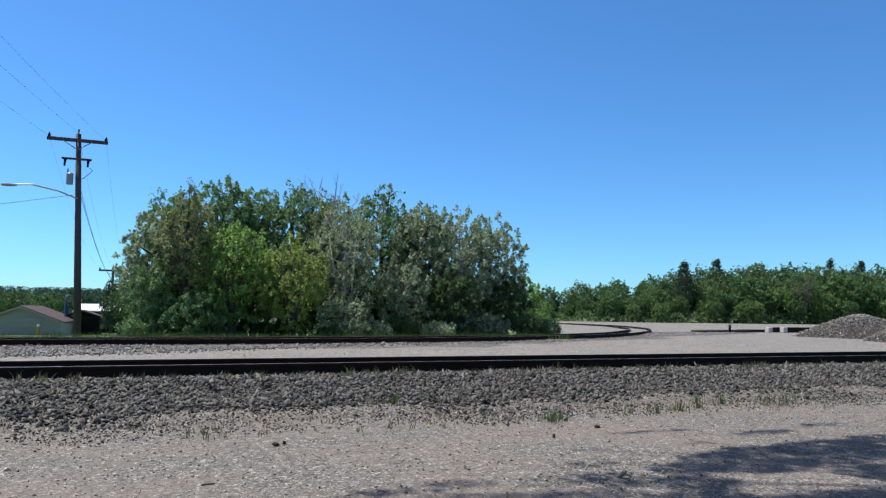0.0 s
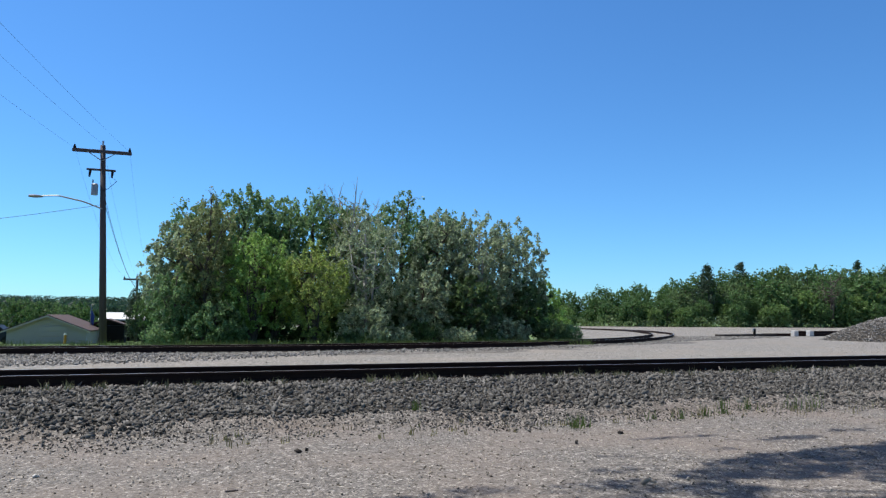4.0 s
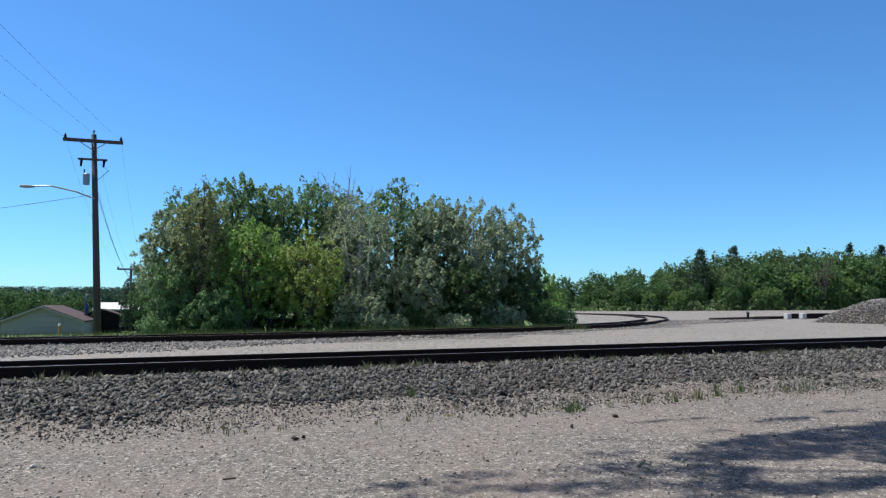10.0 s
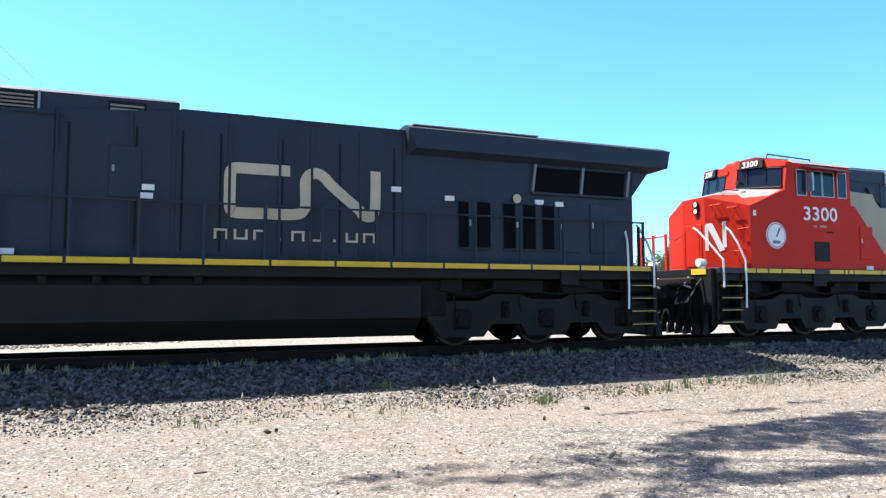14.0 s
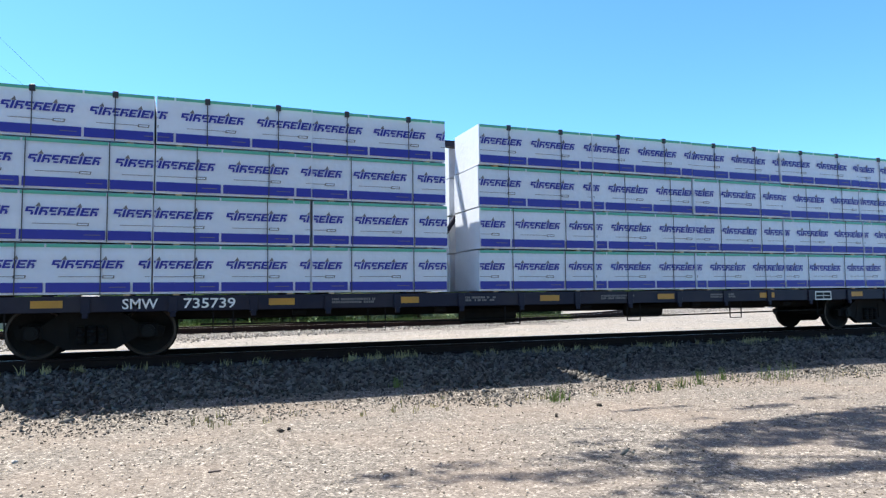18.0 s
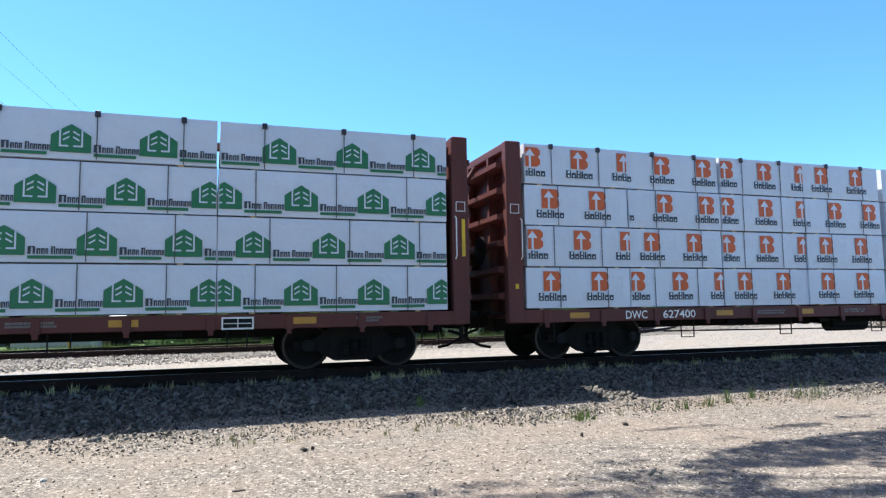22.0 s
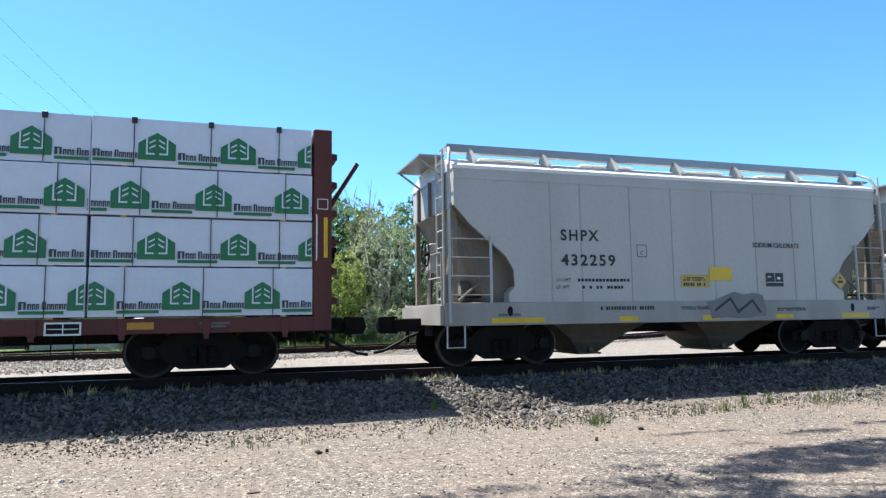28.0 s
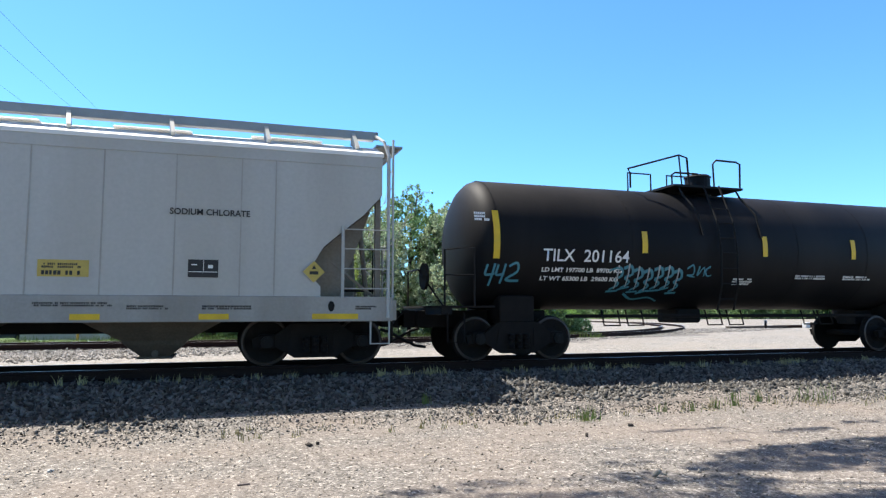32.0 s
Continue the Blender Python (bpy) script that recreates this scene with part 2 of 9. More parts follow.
WF_GREEN = mat("wrap_green_print", (0.02, 0.17, 0.075), 0.5, var=0.08, scale=8)
INK = mat("wrap_dark_print", (0.045, 0.055, 0.07), 0.5, var=0.08, scale=8)
RV_BLUE = mat("wrap_blue_print", (0.022, 0.03, 0.30), 0.5, var=0.08, scale=8)
RV_TEAL = mat("wrap_teal_print", (0.10, 0.42, 0.30), 0.5, var=0.08, scale=8)
BB_ORANGE = mat("wrap_orange_print", (0.62, 0.11, 0.02), 0.5, var=0.08, scale=8)
STRAP = mat("dark_strap", (0.03, 0.03, 0.035), 0.5, var=0.2, scale=20)
HOPPER = mat("pale_grey_paint", (0.465, 0.455, 0.425), 0.5, var=0.09, scale=1.3, fine=15, dirt=0.5, dirt_rgb=(0.31, 0.275, 0.225), streak=True)
FADED_YELLOW = mat("faded_yellow_notice", (0.50, 0.37, 0.09), 0.6, var=0.15, scale=6)
HOPPER_SEAM = mat("grimy_weld_paint", (0.36, 0.345, 0.315), 0.6, var=0.15, scale=2.0, fine=20, dirt=0.4, dirt_rgb=(0.28, 0.24, 0.19))
HOPPER_RUST = mat("stained_hopper_paint", (0.25, 0.225, 0.185), 0.7, var=0.2, scale=2.5, fine=20, dirt=0.4, dirt_rgb=(0.2, 0.14, 0.1))
# dirt tone, made darker still for the shade below the hopper body
HOPPER_GRIME_SHADE = mat("dirty_hopper_paint", (0.12, 0.10, 0.078), 0.8, var=0.3, scale=3, fine=24, dirt=0.5, dirt_rgb=(0.05, 0.04, 0.032))
HOPPER_SILL = mat("grimy_sill_paint", (0.33, 0.315, 0.29), 0.6, var=0.14, scale=1.6, fine=18, dirt=0.6, dirt_rgb=(0.15, 0.12, 0.09), streak=True)
# stain tone with the shade under the car ends put into the colour
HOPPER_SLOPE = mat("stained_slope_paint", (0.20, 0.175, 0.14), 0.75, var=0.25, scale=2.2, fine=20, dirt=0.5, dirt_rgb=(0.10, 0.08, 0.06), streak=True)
LETTER = mat("black_lettering", (0.02, 0.02, 0.022), 0.5, var=0.1, scale=8)
TANK_BLACK = mat("tank_black_paint", (0.006, 0.006, 0.007), 0.6, spec=0.16, var=0.2, scale=1.4, fine=16, dirt=0.35, dirt_rgb=(0.04, 0.035, 0.032), streak=True)
TAG_BLUE = mat("spray_blue", (0.032, 0.09, 0.15), 0.5, var=0.3, scale=3)
TAG_LIGHT = mat("spray_pale_blue", (0.20, 0.27, 0.29), 0.5, var=0.2, scale=3)
TAG_BLACK = mat("spray_black", (0.015, 0.02, 0.03), 0.5, var=0.2, scale=3)
TAG_GREY = mat("spray_grey", (0.17, 0.155, 0.15), 0.5, var=0.2, scale=3)
TAG_SILVER = mat("spray_silver", (0.36, 0.38, 0.38), 0.5, var=0.25, scale=3)
TAG_RED = mat("spray_red", (0.52, 0.06, 0.07), 0.5, var=0.2, scale=3)
TAG_ROYAL = mat("spray_royal_blue", (0.018, 0.045, 0.22), 0.5, var=0.2, scale=3)
TAG_CYAN = mat("spray_cyan", (0.05, 0.22, 0.28), 0.5, var=0.2, scale=3)
SIDING = mat("pale_siding", (0.40, 0.36, 0.32), 0.7, var=0.06, scale=2)
SHINGLE = mat("brown_shingle", (0.07, 0.04, 0.034), 0.85, var=0.2, scale=3, fine=20)
STEEL = mat("galvanised_steel", (0.30, 0.31, 0.32), 0.45, 0.5, var=0.1, scale=6)
CONCRETE = mat("concrete_block", (0.55, 0.53, 0.50), 0.9, var=0.15, scale=5, fine=40)
# ---- builders ----
class Build:
    """Collects faces of one mesh; each face carries a material slot."""

    def __init__(self):
        self.v, self.f, self.m = [], [], []

    def add(self, verts, faces, slot=0):
        o = len(self.v)
        self.v += [tuple(p) for p in verts]
        self.f += [tuple(i + o for i in q) for q in faces]
        self.m += [slot] * len(faces)
        return self

    def box(self, x0, y0, z0, x1, y1, z1, slot=0, c=0.0):
        """A box; c chamfers its upright and level edges."""
        if c <= 0:
            v = [(x, y, z) for z in (z0, z1) for x, y in ((x0, y0), (x1, y0), (x1, y1), (x0, y1))]
            return self.add(v, [(3, 2, 1, 0), (4, 5, 6, 7), (0, 1, 5, 4), (1, 2, 6, 5), (2, 3, 7, 6), (3, 0, 4, 7)], slot)
        rings = []
        for z, i in ((z0, c), (z0 + c, 0), (z1 - c, 0), (z1, c)):
            a, b, d, e = x0 + i, x1 - i, y0 + i, y1 - i
            rings.append([(a + c, d, z), (b - c, d, z), (b, d + c, z), (b, e - c, z), (b - c, e, z), (a + c, e, z), (a, e - c, z), (a, d + c, z)])
        return self.loft(rings, slot)

    def loft(self, rings, slot=0, cap=True, closed=True):
        n = len(rings[0])
        faces = []
        for k in range(len(rings) - 1):
            for i in range(n if closed else n - 1):
                j = (i + 1) % n
                faces.append((k * n + i, k * n + j, (k + 1) * n + j, (k + 1) * n + i))
        if cap:
            faces.append(tuple(range(n - 1, -1, -1)))
            faces.append(tuple((len(rings) - 1) * n + i for i in range(n)))
        return self.add([p for r in rings for p in r], faces, slot)

    def cyl(self, a, b, r, n=10, slot=0, r2=None, cap=True):
        a, b = Vector(a), Vector(b)
        w = (b - a).normalized()
        p = w.orthogonal().normalized()
        q = w.cross(p)
        r2 = r if r2 is None else r2
        rings = [[c + (p * math.cos(i * math.tau / n) + q * math.sin(i * math.tau / n)) * k for i in range(n)] for c, k in ((a, r), (b, r2))]
        return self.loft(rings, slot, cap)

    def tube(self, pts, r, n=6, slot=0, r2=None):
        pts = [Vector(p) for p in pts]
        rings = []
        ref = None
        for i, c in enumerate(pts):
            w = (pts[min(i + 1, len(pts) - 1)] - pts[max(i - 1, 0)]).normalized()
            if ref is None:
                ref = w.orthogonal().normalized()
            p = (ref - w * ref.dot(w)).normalized()
            ref = p
            q = w.cross(p)
            k = r if r2 is None else r + (r2 - r) * i / (len(pts) - 1)
            rings.append([c + (p * math.cos(a * math.tau / n) + q * math.sin(a * math.tau / n)) * k for a in range(n)])
        return self.loft(rings, slot)

    def prism(self, pts, y0, y1, slot=0):
        """An outline in x, z, pushed along y."""
        n = len(pts)
        area = sum(pts[i][0] * pts[(i + 1) % n][1] - pts[(i + 1) % n][0] * pts[i][1] for i in range(n))
        if area < 0:
            pts = pts[::-1]
        return self.loft([[(x, y1, z) for x, z in pts], [(x, y0, z) for x, z in pts]], slot)

    def face(self, pts, y, slot=0):
        """A printed or painted shape in x, z on the near side, at y."""
        n = len(pts)
        area = sum(pts[i][0] * pts[(i + 1) % n][1] - pts[(i + 1) % n][0] * pts[i][1] for i in range(n))
        if area < 0:
            pts = pts[::-1]
        return self.add([(x, y, z) for x, z in pts], [tuple(range(n))], slot)

    def rect(self, x0, z0, x1, z1, y, slot=0):
        return self.face([(x0, z0), (x1, z0), (x1, z1), (x0, z1)], y, slot)

    def stroke(self, pts, w, y, slot=0):
        """A brush stroke of width w through points in x, z."""
        for i in range(len(pts) - 1):
            (a, b), (c, d) = pts[i], pts[i + 1]
            k = math.hypot(c - a, d - b) or 1
            ux, uz = (c - a) / k * w / 2, (d - b) / k * w / 2
            self.face([(a - ux - uz, b - uz + ux), (a - ux + uz, b - uz - ux), (c + ux + uz, d + uz - ux), (c + ux - uz, d + uz + ux)], y - 0.0004 * (i % 2), slot)
        return self

    def mesh(self, name, materials, smooth=False):
        me = bpy.data.meshes.new(name)
        me.from_pydata(self.v, [], self.f)
        for m in materials if isinstance(materials, (list, tuple)) else [materials]:
            me.materials.append(m)
        me.polygons.foreach_set("material_index", self.m)
        if smooth:
            me.polygons.foreach_set("use_smooth", [True] * len(self.f))
        me.update()
        return me


# painted marks of many small strokes stay one part
PAINTED = ("graffiti", "weight_lettering", "small_writing", "sill_writing", "weight_stencil", "small_lettering", "notice_print", "stencil_frame", "writing", "panel_lines", "badge_mark", "stencil_plate")


def part(name, build, material, parent=None, label="", at=None, smooth=False):
    """One mesh object under a thing or under a part."""
    me = build.mesh(name, material, smooth) if isinstance(build, Build) else build
    ob = new(name, me)
    if parent is not None:
        ob.parent = parent
    if at is not None:
        ob.matrix_basis = at
    if label:
        ob["label"] = label
    if name in PAINTED:
        ob["kind"] = "stuff"
    return ob


def base(name, m, label, category, group="", kind=""):
    ob = new(name)
    ob.empty_display_size = 0.3
    ob.matrix_basis = m
    return tagged(ob, label, category, group, kind)


def letters(text, size, material, name="lettering", squeeze=1.0, bold=0.0, gap=1.0):
    """A mesh of the built-in font, standing in x, z, facing -y, its lower left corner at 0."""
    cu = bpy.data.curves.new(name, "FONT")
    cu.body, cu.size, cu.offset = text, size / 0.72, bold
    cu.resolution_u, cu.space_character = 3, gap
    ob = bpy.data.objects.new(name, cu)
    scene.collection.objects.link(ob)
    dg = bpy.context.evaluated_depsgraph_get()
    me = bpy.data.meshes.new_from_object(ob.evaluated_get(dg))
    bpy.data.objects.remove(ob)
    me.materials.clear()
    me.materials.append(material)
    for v in me.vertices:
        v.co = (v.co.x * squeeze, 0, v.co.y)
    return me


def written(text, x, z, y, size, material, parent, width=0.0, name="lettering", bold=0.0, label="", gap=1.0):
    me = letters(text, size, material, name, 1.0, bold, gap)
    w = max(v.co.x for v in me.vertices)
    k = width / w if width else 1.0
    for v in me.vertices:
        v.co.x *= k
    return part(name, me, material, parent, label, pose(x, y, z))


MOVING = []
# ---- the ground ----
def step(a, b, v):
    k = min(1.0, max(0.0, (v - a) / (b - a)))
    return k * k * (3 - 2 * k)


def land(x, y):
    """Height of the ground."""
    z = 0.36 * step(10.4, 12.6, y) + 0.05 * step(15.4, 16.6, y)
    right = step(8, 30, x - 0.15 * max(0, y - 30))
    z -= (1 - right) * (0.10 * step(26.5, 31, y) + 0.75 * step(34, 54, y) + 0.6 * step(60, 110, y))
    z += 8.5 * step(170, 520, y) * (1 - step(-40, 260, x - 0.3 * y))
    if -60 < x < 60 and y < 60:
        z += 0.035 * noise.noise((x * 0.35, y * 0.35, 0)) * step(0, 3, y)
    return z


def ground():
    xs = [-3000, -1200, -500, -250, -150, -90] + [-60 + 1.0 * i for i in range(121)] + [75, 95, 120, 160, 220, 320, 500, 900, 1600, 3000]
    ys = [-3000, -800, -200, -60, -25, -10, -4] + [0.5 * i for i in range(0, 72)] + [36 + 2 * i for i in range(20)] + [80, 95, 115, 140, 170, 200, 240, 300, 380, 460, 540, 700, 1000, 1800, 3500]
    b = Build()
    n = len(xs)
    b.add([(x, y, land(x, y)) for y in ys for x in xs], [(j * n + i, j * n + i + 1, (j + 1) * n + i + 1, (j + 1) * n + i) for j in range(len(ys) - 1) for i in range(n - 1)])
    for k in range(len(b.f)):
        cx, cy = xs[k % (n - 1)], ys[k // (n - 1)]
        green = cy > 27.5 and cx < 14 + 0.5 * (cy - 27) or cy > 88
        b.m[k] = (3 if cy > 150 else 1) if green else 2 if cy > 16.2 else 0
    g = part("ground", b, [GRAVEL, TURF, GRAVEL_PALE, FOREST_FLOOR], smooth=True)
    return tagged(g, "grey and pinkish gravel ground beside the railway, worn sand and turf beyond", "ground", kind="structure")


ground()


def many(name, places, sizes, material, shape, label, category, flat=0.8, seed=3):
    """One object of countless rough stones, sharp chips or leaves."""
    rng = np.random.default_rng(seed)
    n = len(places)
    if shape == "stone":
        unit = np.array([(x, y, z) for z in (-.5, .5) for x, y in ((-.5, -.5), (.5, -.5), (.5, .5), (-.5, .5))])
        quads = np.array([(3, 2, 1, 0), (4, 5, 6, 7), (0, 1, 5, 4), (1, 2, 6, 5), (2, 3, 7, 6), (3, 0, 4, 7)])
        v = unit[None] * rng.uniform(0.55, 1.2, (n, 8, 1)) + rng.normal(0, 0.10, (n, 8, 3))
        v = v * (sizes[:, None, None] * np.stack([rng.uniform(0.7, 1.4, n), rng.uniform(0.6, 1.1, n), rng.uniform(0.4, 0.9, n)], 1)[:, None])
    elif shape == "chip":
        unit = np.array([(.6, 0, 0), (0, .55, 0), (-.6, 0, 0), (0, -.55, 0), (0, 0, .5), (0, 0, -.5)])
        quads = np.array([(0, 1, 4), (1, 2, 4), (2, 3, 4), (3, 0, 4), (1, 0, 5), (2, 1, 5), (3, 2, 5), (0, 3, 5)])
        v = unit[None] * rng.uniform(0.6, 1.35, (n, 6, 1)) + rng.normal(0, 0.13, (n, 6, 3))
        v = v * (sizes[:, None, None] * np.stack([rng.uniform(0.8, 1.6, n), rng.uniform(0.6, 1.2, n), rng.uniform(0.4, 1.0, n)], 1)[:, None])
    else:
        unit = np.array([(-.5, 0, 0), (0, -.32, .06), (.5, 0, 0), (0, .32, .06)])
        quads = np.array([(0, 1, 2, 3)])
        v = unit[None] * sizes[:, None, None] * rng.uniform(0.7, 1.3, (n, 1, 1))
    q = rng.normal(size=(n, 4))
    q /= np.linalg.norm(q, axis=1)[:, None]
    w, x, y, z = q.T
    rot = np.stack([1 - 2 * (y * y + z * z), 2 * (x * y - z * w), 2 * (x * z + y * w), 2 * (x * y + z * w), 1 - 2 * (x * x + z * z), 2 * (y * z - x * w),
                    2 * (x * z - y * w), 2 * (y * z + x * w), 1 - 2 * (x * x + y * y)], 1).reshape(n, 3, 3)
    v = np.einsum("nij,nkj->nki", rot, v) + places[:, None]
    k, f = unit.shape[0], len(quads)
    loops = (quads[None] + (np.arange(n) * k)[:, None, None]).reshape(-1)
    me = bpy.data.meshes.new(name)
    me.vertices.add(n * k)
    me.vertices.foreach_set("co", v.reshape(-1).astype(np.float32))
    me.loops.add(len(loops))
    me.loops.foreach_set("vertex_index", loops.astype(np.int32))
    me.polygons.add(n * f)
    corners = quads.shape[1]
    me.polygons.foreach_set("loop_start", np.arange(0, n * f * corners, corners, dtype=np.int32))
    me.polygons.foreach_set("loop_total", np.full(n * f, corners, dtype=np.int32))
    me.materials.append(material)
    me.update(calc_edges=True)
    return me


def ballast_z(y, y0, y1, low, high):
    """Section of a ballast bed between its two toes."""
    w = 2.3
    k = min(1.0, max(0.0, min((y - y0) / w, (y1 - y) / 1.2)))
    return low + (high - low) * k


def ballast_bed(name, x0, x1, y0, y1, low, high, label):
    b = Build()
    xs = [x0 + (x1 - x0) * i / 200 for i in range(201)]
    ys = [y0 + (y1 - y0) * i / 24 for i in range(25)]
    b.add([(x, y, ballast_z(y, y0, y1, low, high) + 0.02 * noise.noise((x * 1.7, y * 1.7, 2)) + (0.004 if y0 < y < y1 else -0.12)) for y in ys for x in xs],
          [(j * 201 + i, j * 201 + i + 1, j * 201 + i + 202, j * 201 + i + 201) for j in range(24) for i in range(200)])
    b.m = [1 if k // 200 < 3 else 0 for k in range(len(b.f))]
    return tagged(part(name, b, [BALLAST_BED, GRAVEL], smooth=True), label, "ballast", kind="structure")


ballast_bed("ballast_bed", -420, 420, 10.2, 16.3, 0.0, 0.395, "dark bed of crushed ballast stone under the main track")
rng = np.random.default_rng(11)


def stones(name, count, x0, x1, y0, y1, height, s0, s1, material, label, category, seed, dense=1.0, ragged=0.0, shape="chip"):
    x, y = rng.uniform(x0, x1, count), y0 + (y1 - y0) * rng.uniform(0, 1, count) ** dense
    y += rng.normal(0, ragged, count) + ragged * 0.8 * np.sin(x * 0.9) + ragged * np.sin(x * 2.3 + 1)
    z = np.array([height(a, b) for a, b in zip(x, y)])
    me = many(name, np.stack([x, y, z], 1), s0 + (s1 - s0) * rng.uniform(0, 1, count) ** 1.6, material, shape, label, category, seed=seed)
    return tagged(part(name, me, material), label, category, kind="stuff")


def main_bed(x, y):
    return ballast_z(y, 10.2, 16.3, 0.0, 0.395) + 0.008


stones("ballast_stones", 50000, -6, 23, 10.85, 15.9, main_bed, 0.045, 0.115, BALLAST, "sharp grey crushed ballast stones on the slope of the main track", "ballast stones", 5, 1.0, 0.2)
stones("ballast_edge_stones", 17000, -6, 24, 9.4, 11.5, lambda x, y: max(land(x, y), main_bed(x, y)), 0.014, 0.045, BALLAST, "fine grey stone chips at the foot of the ballast slope", "ballast stones", 6, 0.7, 0.12)
stones("loose_pebbles", 18000, -4, 17, 3.8, 10.4, lambda x, y: land(x, y) + 0.001, 0.007, 0.034, PEBBLE, "loose pale and pinkish pebbles on the gravel", "pebbles", 7, 1.15)
stones("lot_pebbles", 5000, -8, 40, 16.4, 27, lambda x, y: land(x, y) + 0.002, 0.012, 0.036, BALLAST_FAR, "pale pebbles on the flat gravel yard between the tracks", "pebbles", 8)


# ---- tracks ----
RAIL_SECTION = [(-0.07, 0), (0.07, 0), (0.07, 0.015), (0.01, 0.03), (0.01, 0.13), (0.036, 0.14), (0.036, 0.178), (0.025, 0.186), (-0.025, 0.186), (-0.036, 0.178), (-0.036, 0.14), (-0.01, 0.13), (-0.01, 0.03), (-0.07, 0.015)]


def rail_along(points):
    """A rail swept through points in x, y, with its foot at z; slot 1 is the polished head."""
    b = Build()
    rings = []
    for i, (x, y, z) in enumerate(points):
        a, c = points[max(0, i - 1)], points[min(len(points) - 1, i + 1)]
        d = math.hypot(c[0] - a[0], c[1] - a[1])
        nx, ny = -(c[1] - a[1]) / d, (c[0] - a[0]) / d
        rings.append([(x + nx * u, y + ny * u, z + w) for u, w in RAIL_SECTION])
    b.loft(rings)
    n = len(RAIL_SECTION)
    for k in range(len(points) - 1):
        for i in (7,):
            b.m[k * n + i] = 1
    return b


def offset_line(points, d):
    out = []
    for i, (x, y, z) in enumerate(points):
        a, c = points[max(0, i - 1)], points[min(len(points) - 1, i + 1)]
        k = math.hypot(c[0] - a[0], c[1] - a[1])
        out.append((x - (c[1] - a[1]) / k * d, y + (c[0] - a[0]) / k * d, z))
    return out


def tie_mesh():
    return Build().box(-0.11, -1.28, -0.17, 0.11, 1.28, 0.0, 0, 0.012).mesh("tie", TIE)


def plate_mesh():
    b = Build()
    b.box(-0.09, -0.17, 0, 0.09, 0.17, 0.02, 0, 0.006)
    for x in (-0.05, 0.05):
        for y in (-0.11, 0.11):
            b.box(x - 0.012, y - 0.012, 0.02, x + 0.012, y + 0.012, 0.045)
    return b.mesh("tie_plate", RAIL)


def railway(name, line, label, x0, x1, gap=0.51):
    """A track along a line of points (x, y, z of the rail foot): two rails, wooden ties and their plates."""
    t = base(name, pose(0, 0, 0), label, "railway track", kind="structure")
    for side in (-0.75, 0.75):
        part("rail", rail_along(offset_line(line, side)), [RAIL, RAIL_TOP], t)
    tm, pm = tie_mesh(), plate_mesh()
    left = 0.0
    r = random.Random(4)
    for i in range(len(line) - 1):
        (ax, ay, az), (bx, by, bz) = line[i], line[i + 1]
        d = math.hypot(bx - ax, by - ay)
        turn = math.degrees(math.atan2(by - ay, bx - ax))
        while left < d:
            k = left / d
            x, y = ax + (bx - ax) * k, ay + (by - ay) * k
            if x0 <= x <= x1:
                tie = part("tie", tm, TIE, t, at=pose(x + r.uniform(-.03, .03), y + r.uniform(-.05, .05), az - 0.022, 0, 0, turn + r.uniform(-1.5, 1.5)))
                for side in (-0.75, 0.75):
                    part("tie_plate", pm, RAIL, tie, at=pose(0, side, 0))
            left += gap
        left -= d
    return t


MAIN_FOOT = RAIL_Z - 0.186
railway("main_track", [(-420, TRACK_Y, MAIN_FOOT), (420, TRACK_Y, MAIN_FOOT)], "straight main track of dark rusty rails with polished heads on wooden ties", -14, 46)
# the joint bars that stand out on the near rail
for x in (-3.4, 8.6, 20.5):
    b = Build().box(x - 0.45, TRACK_Y - 0.75 - 0.042, MAIN_FOOT + 0.03, x + 0.45, TRACK_Y - 0.75 - 0.012, MAIN_FOOT + 0.125, 0, 0.008)
    for k in (-.3, -.1, .1, .3):
        b.cyl((x + k, TRACK_Y - 0.792, MAIN_FOOT + 0.08), (x + k, TRACK_Y - 0.815, MAIN_FOOT + 0.08), 0.016, 6)
    tagged(part("joint_bar", b, RAIL), "rusty bolted joint bar on the web of the near rail", "joint bar", "joint bars of the rail")

# the branch line runs beside the main track, then bends away behind the trees
BRANCH = [(-160, 25.2, 0.44), (-60, 25.2, 0.44), (-20, 25.2, 0.44), (-4, 25.2, 0.44), (3, 25.4, 0.44), (8, 26.0, 0.44), (13, 27.4, 0.43), (18, 29.7, 0.42), (23, 32.9, 0.41), (28.0, 37.7, 0.40), (32.5, 43.2, 0.39), (36.2, 49.6, 0.38), (39.4, 57, 0.36), (41.0, 65, 0.34),
          (40.8, 74, 0.32), (37, 83, 0.3), (31, 91, 0.3), (23, 98, 0.3), (13, 104, 0.3)]


def smooth_line(pts, k=4):
    out = []
    for i in range(len(pts) - 1):
        p0, p1, p2, p3 = (Vector(pts[max(0, min(len(pts) - 1, j))]) for j in (i - 1, i, i + 1, i + 2))
        for s in range(k):
            t = s / k
            out.append(tuple(0.5 * (2 * p1 + (p2 - p0) * t + (2 * p0 - 5 * p1 + 4 * p2 - p3) * t * t + (3 * p1 - p0 - 3 * p2 + p3) * t ** 3)))
    return out + [pts[-1]]


BRANCH_LINE = smooth_line(BRANCH)
railway("branch_track", BRANCH_LINE, "rusty branch track that curves away behind the trees", -16, 42, 0.6)


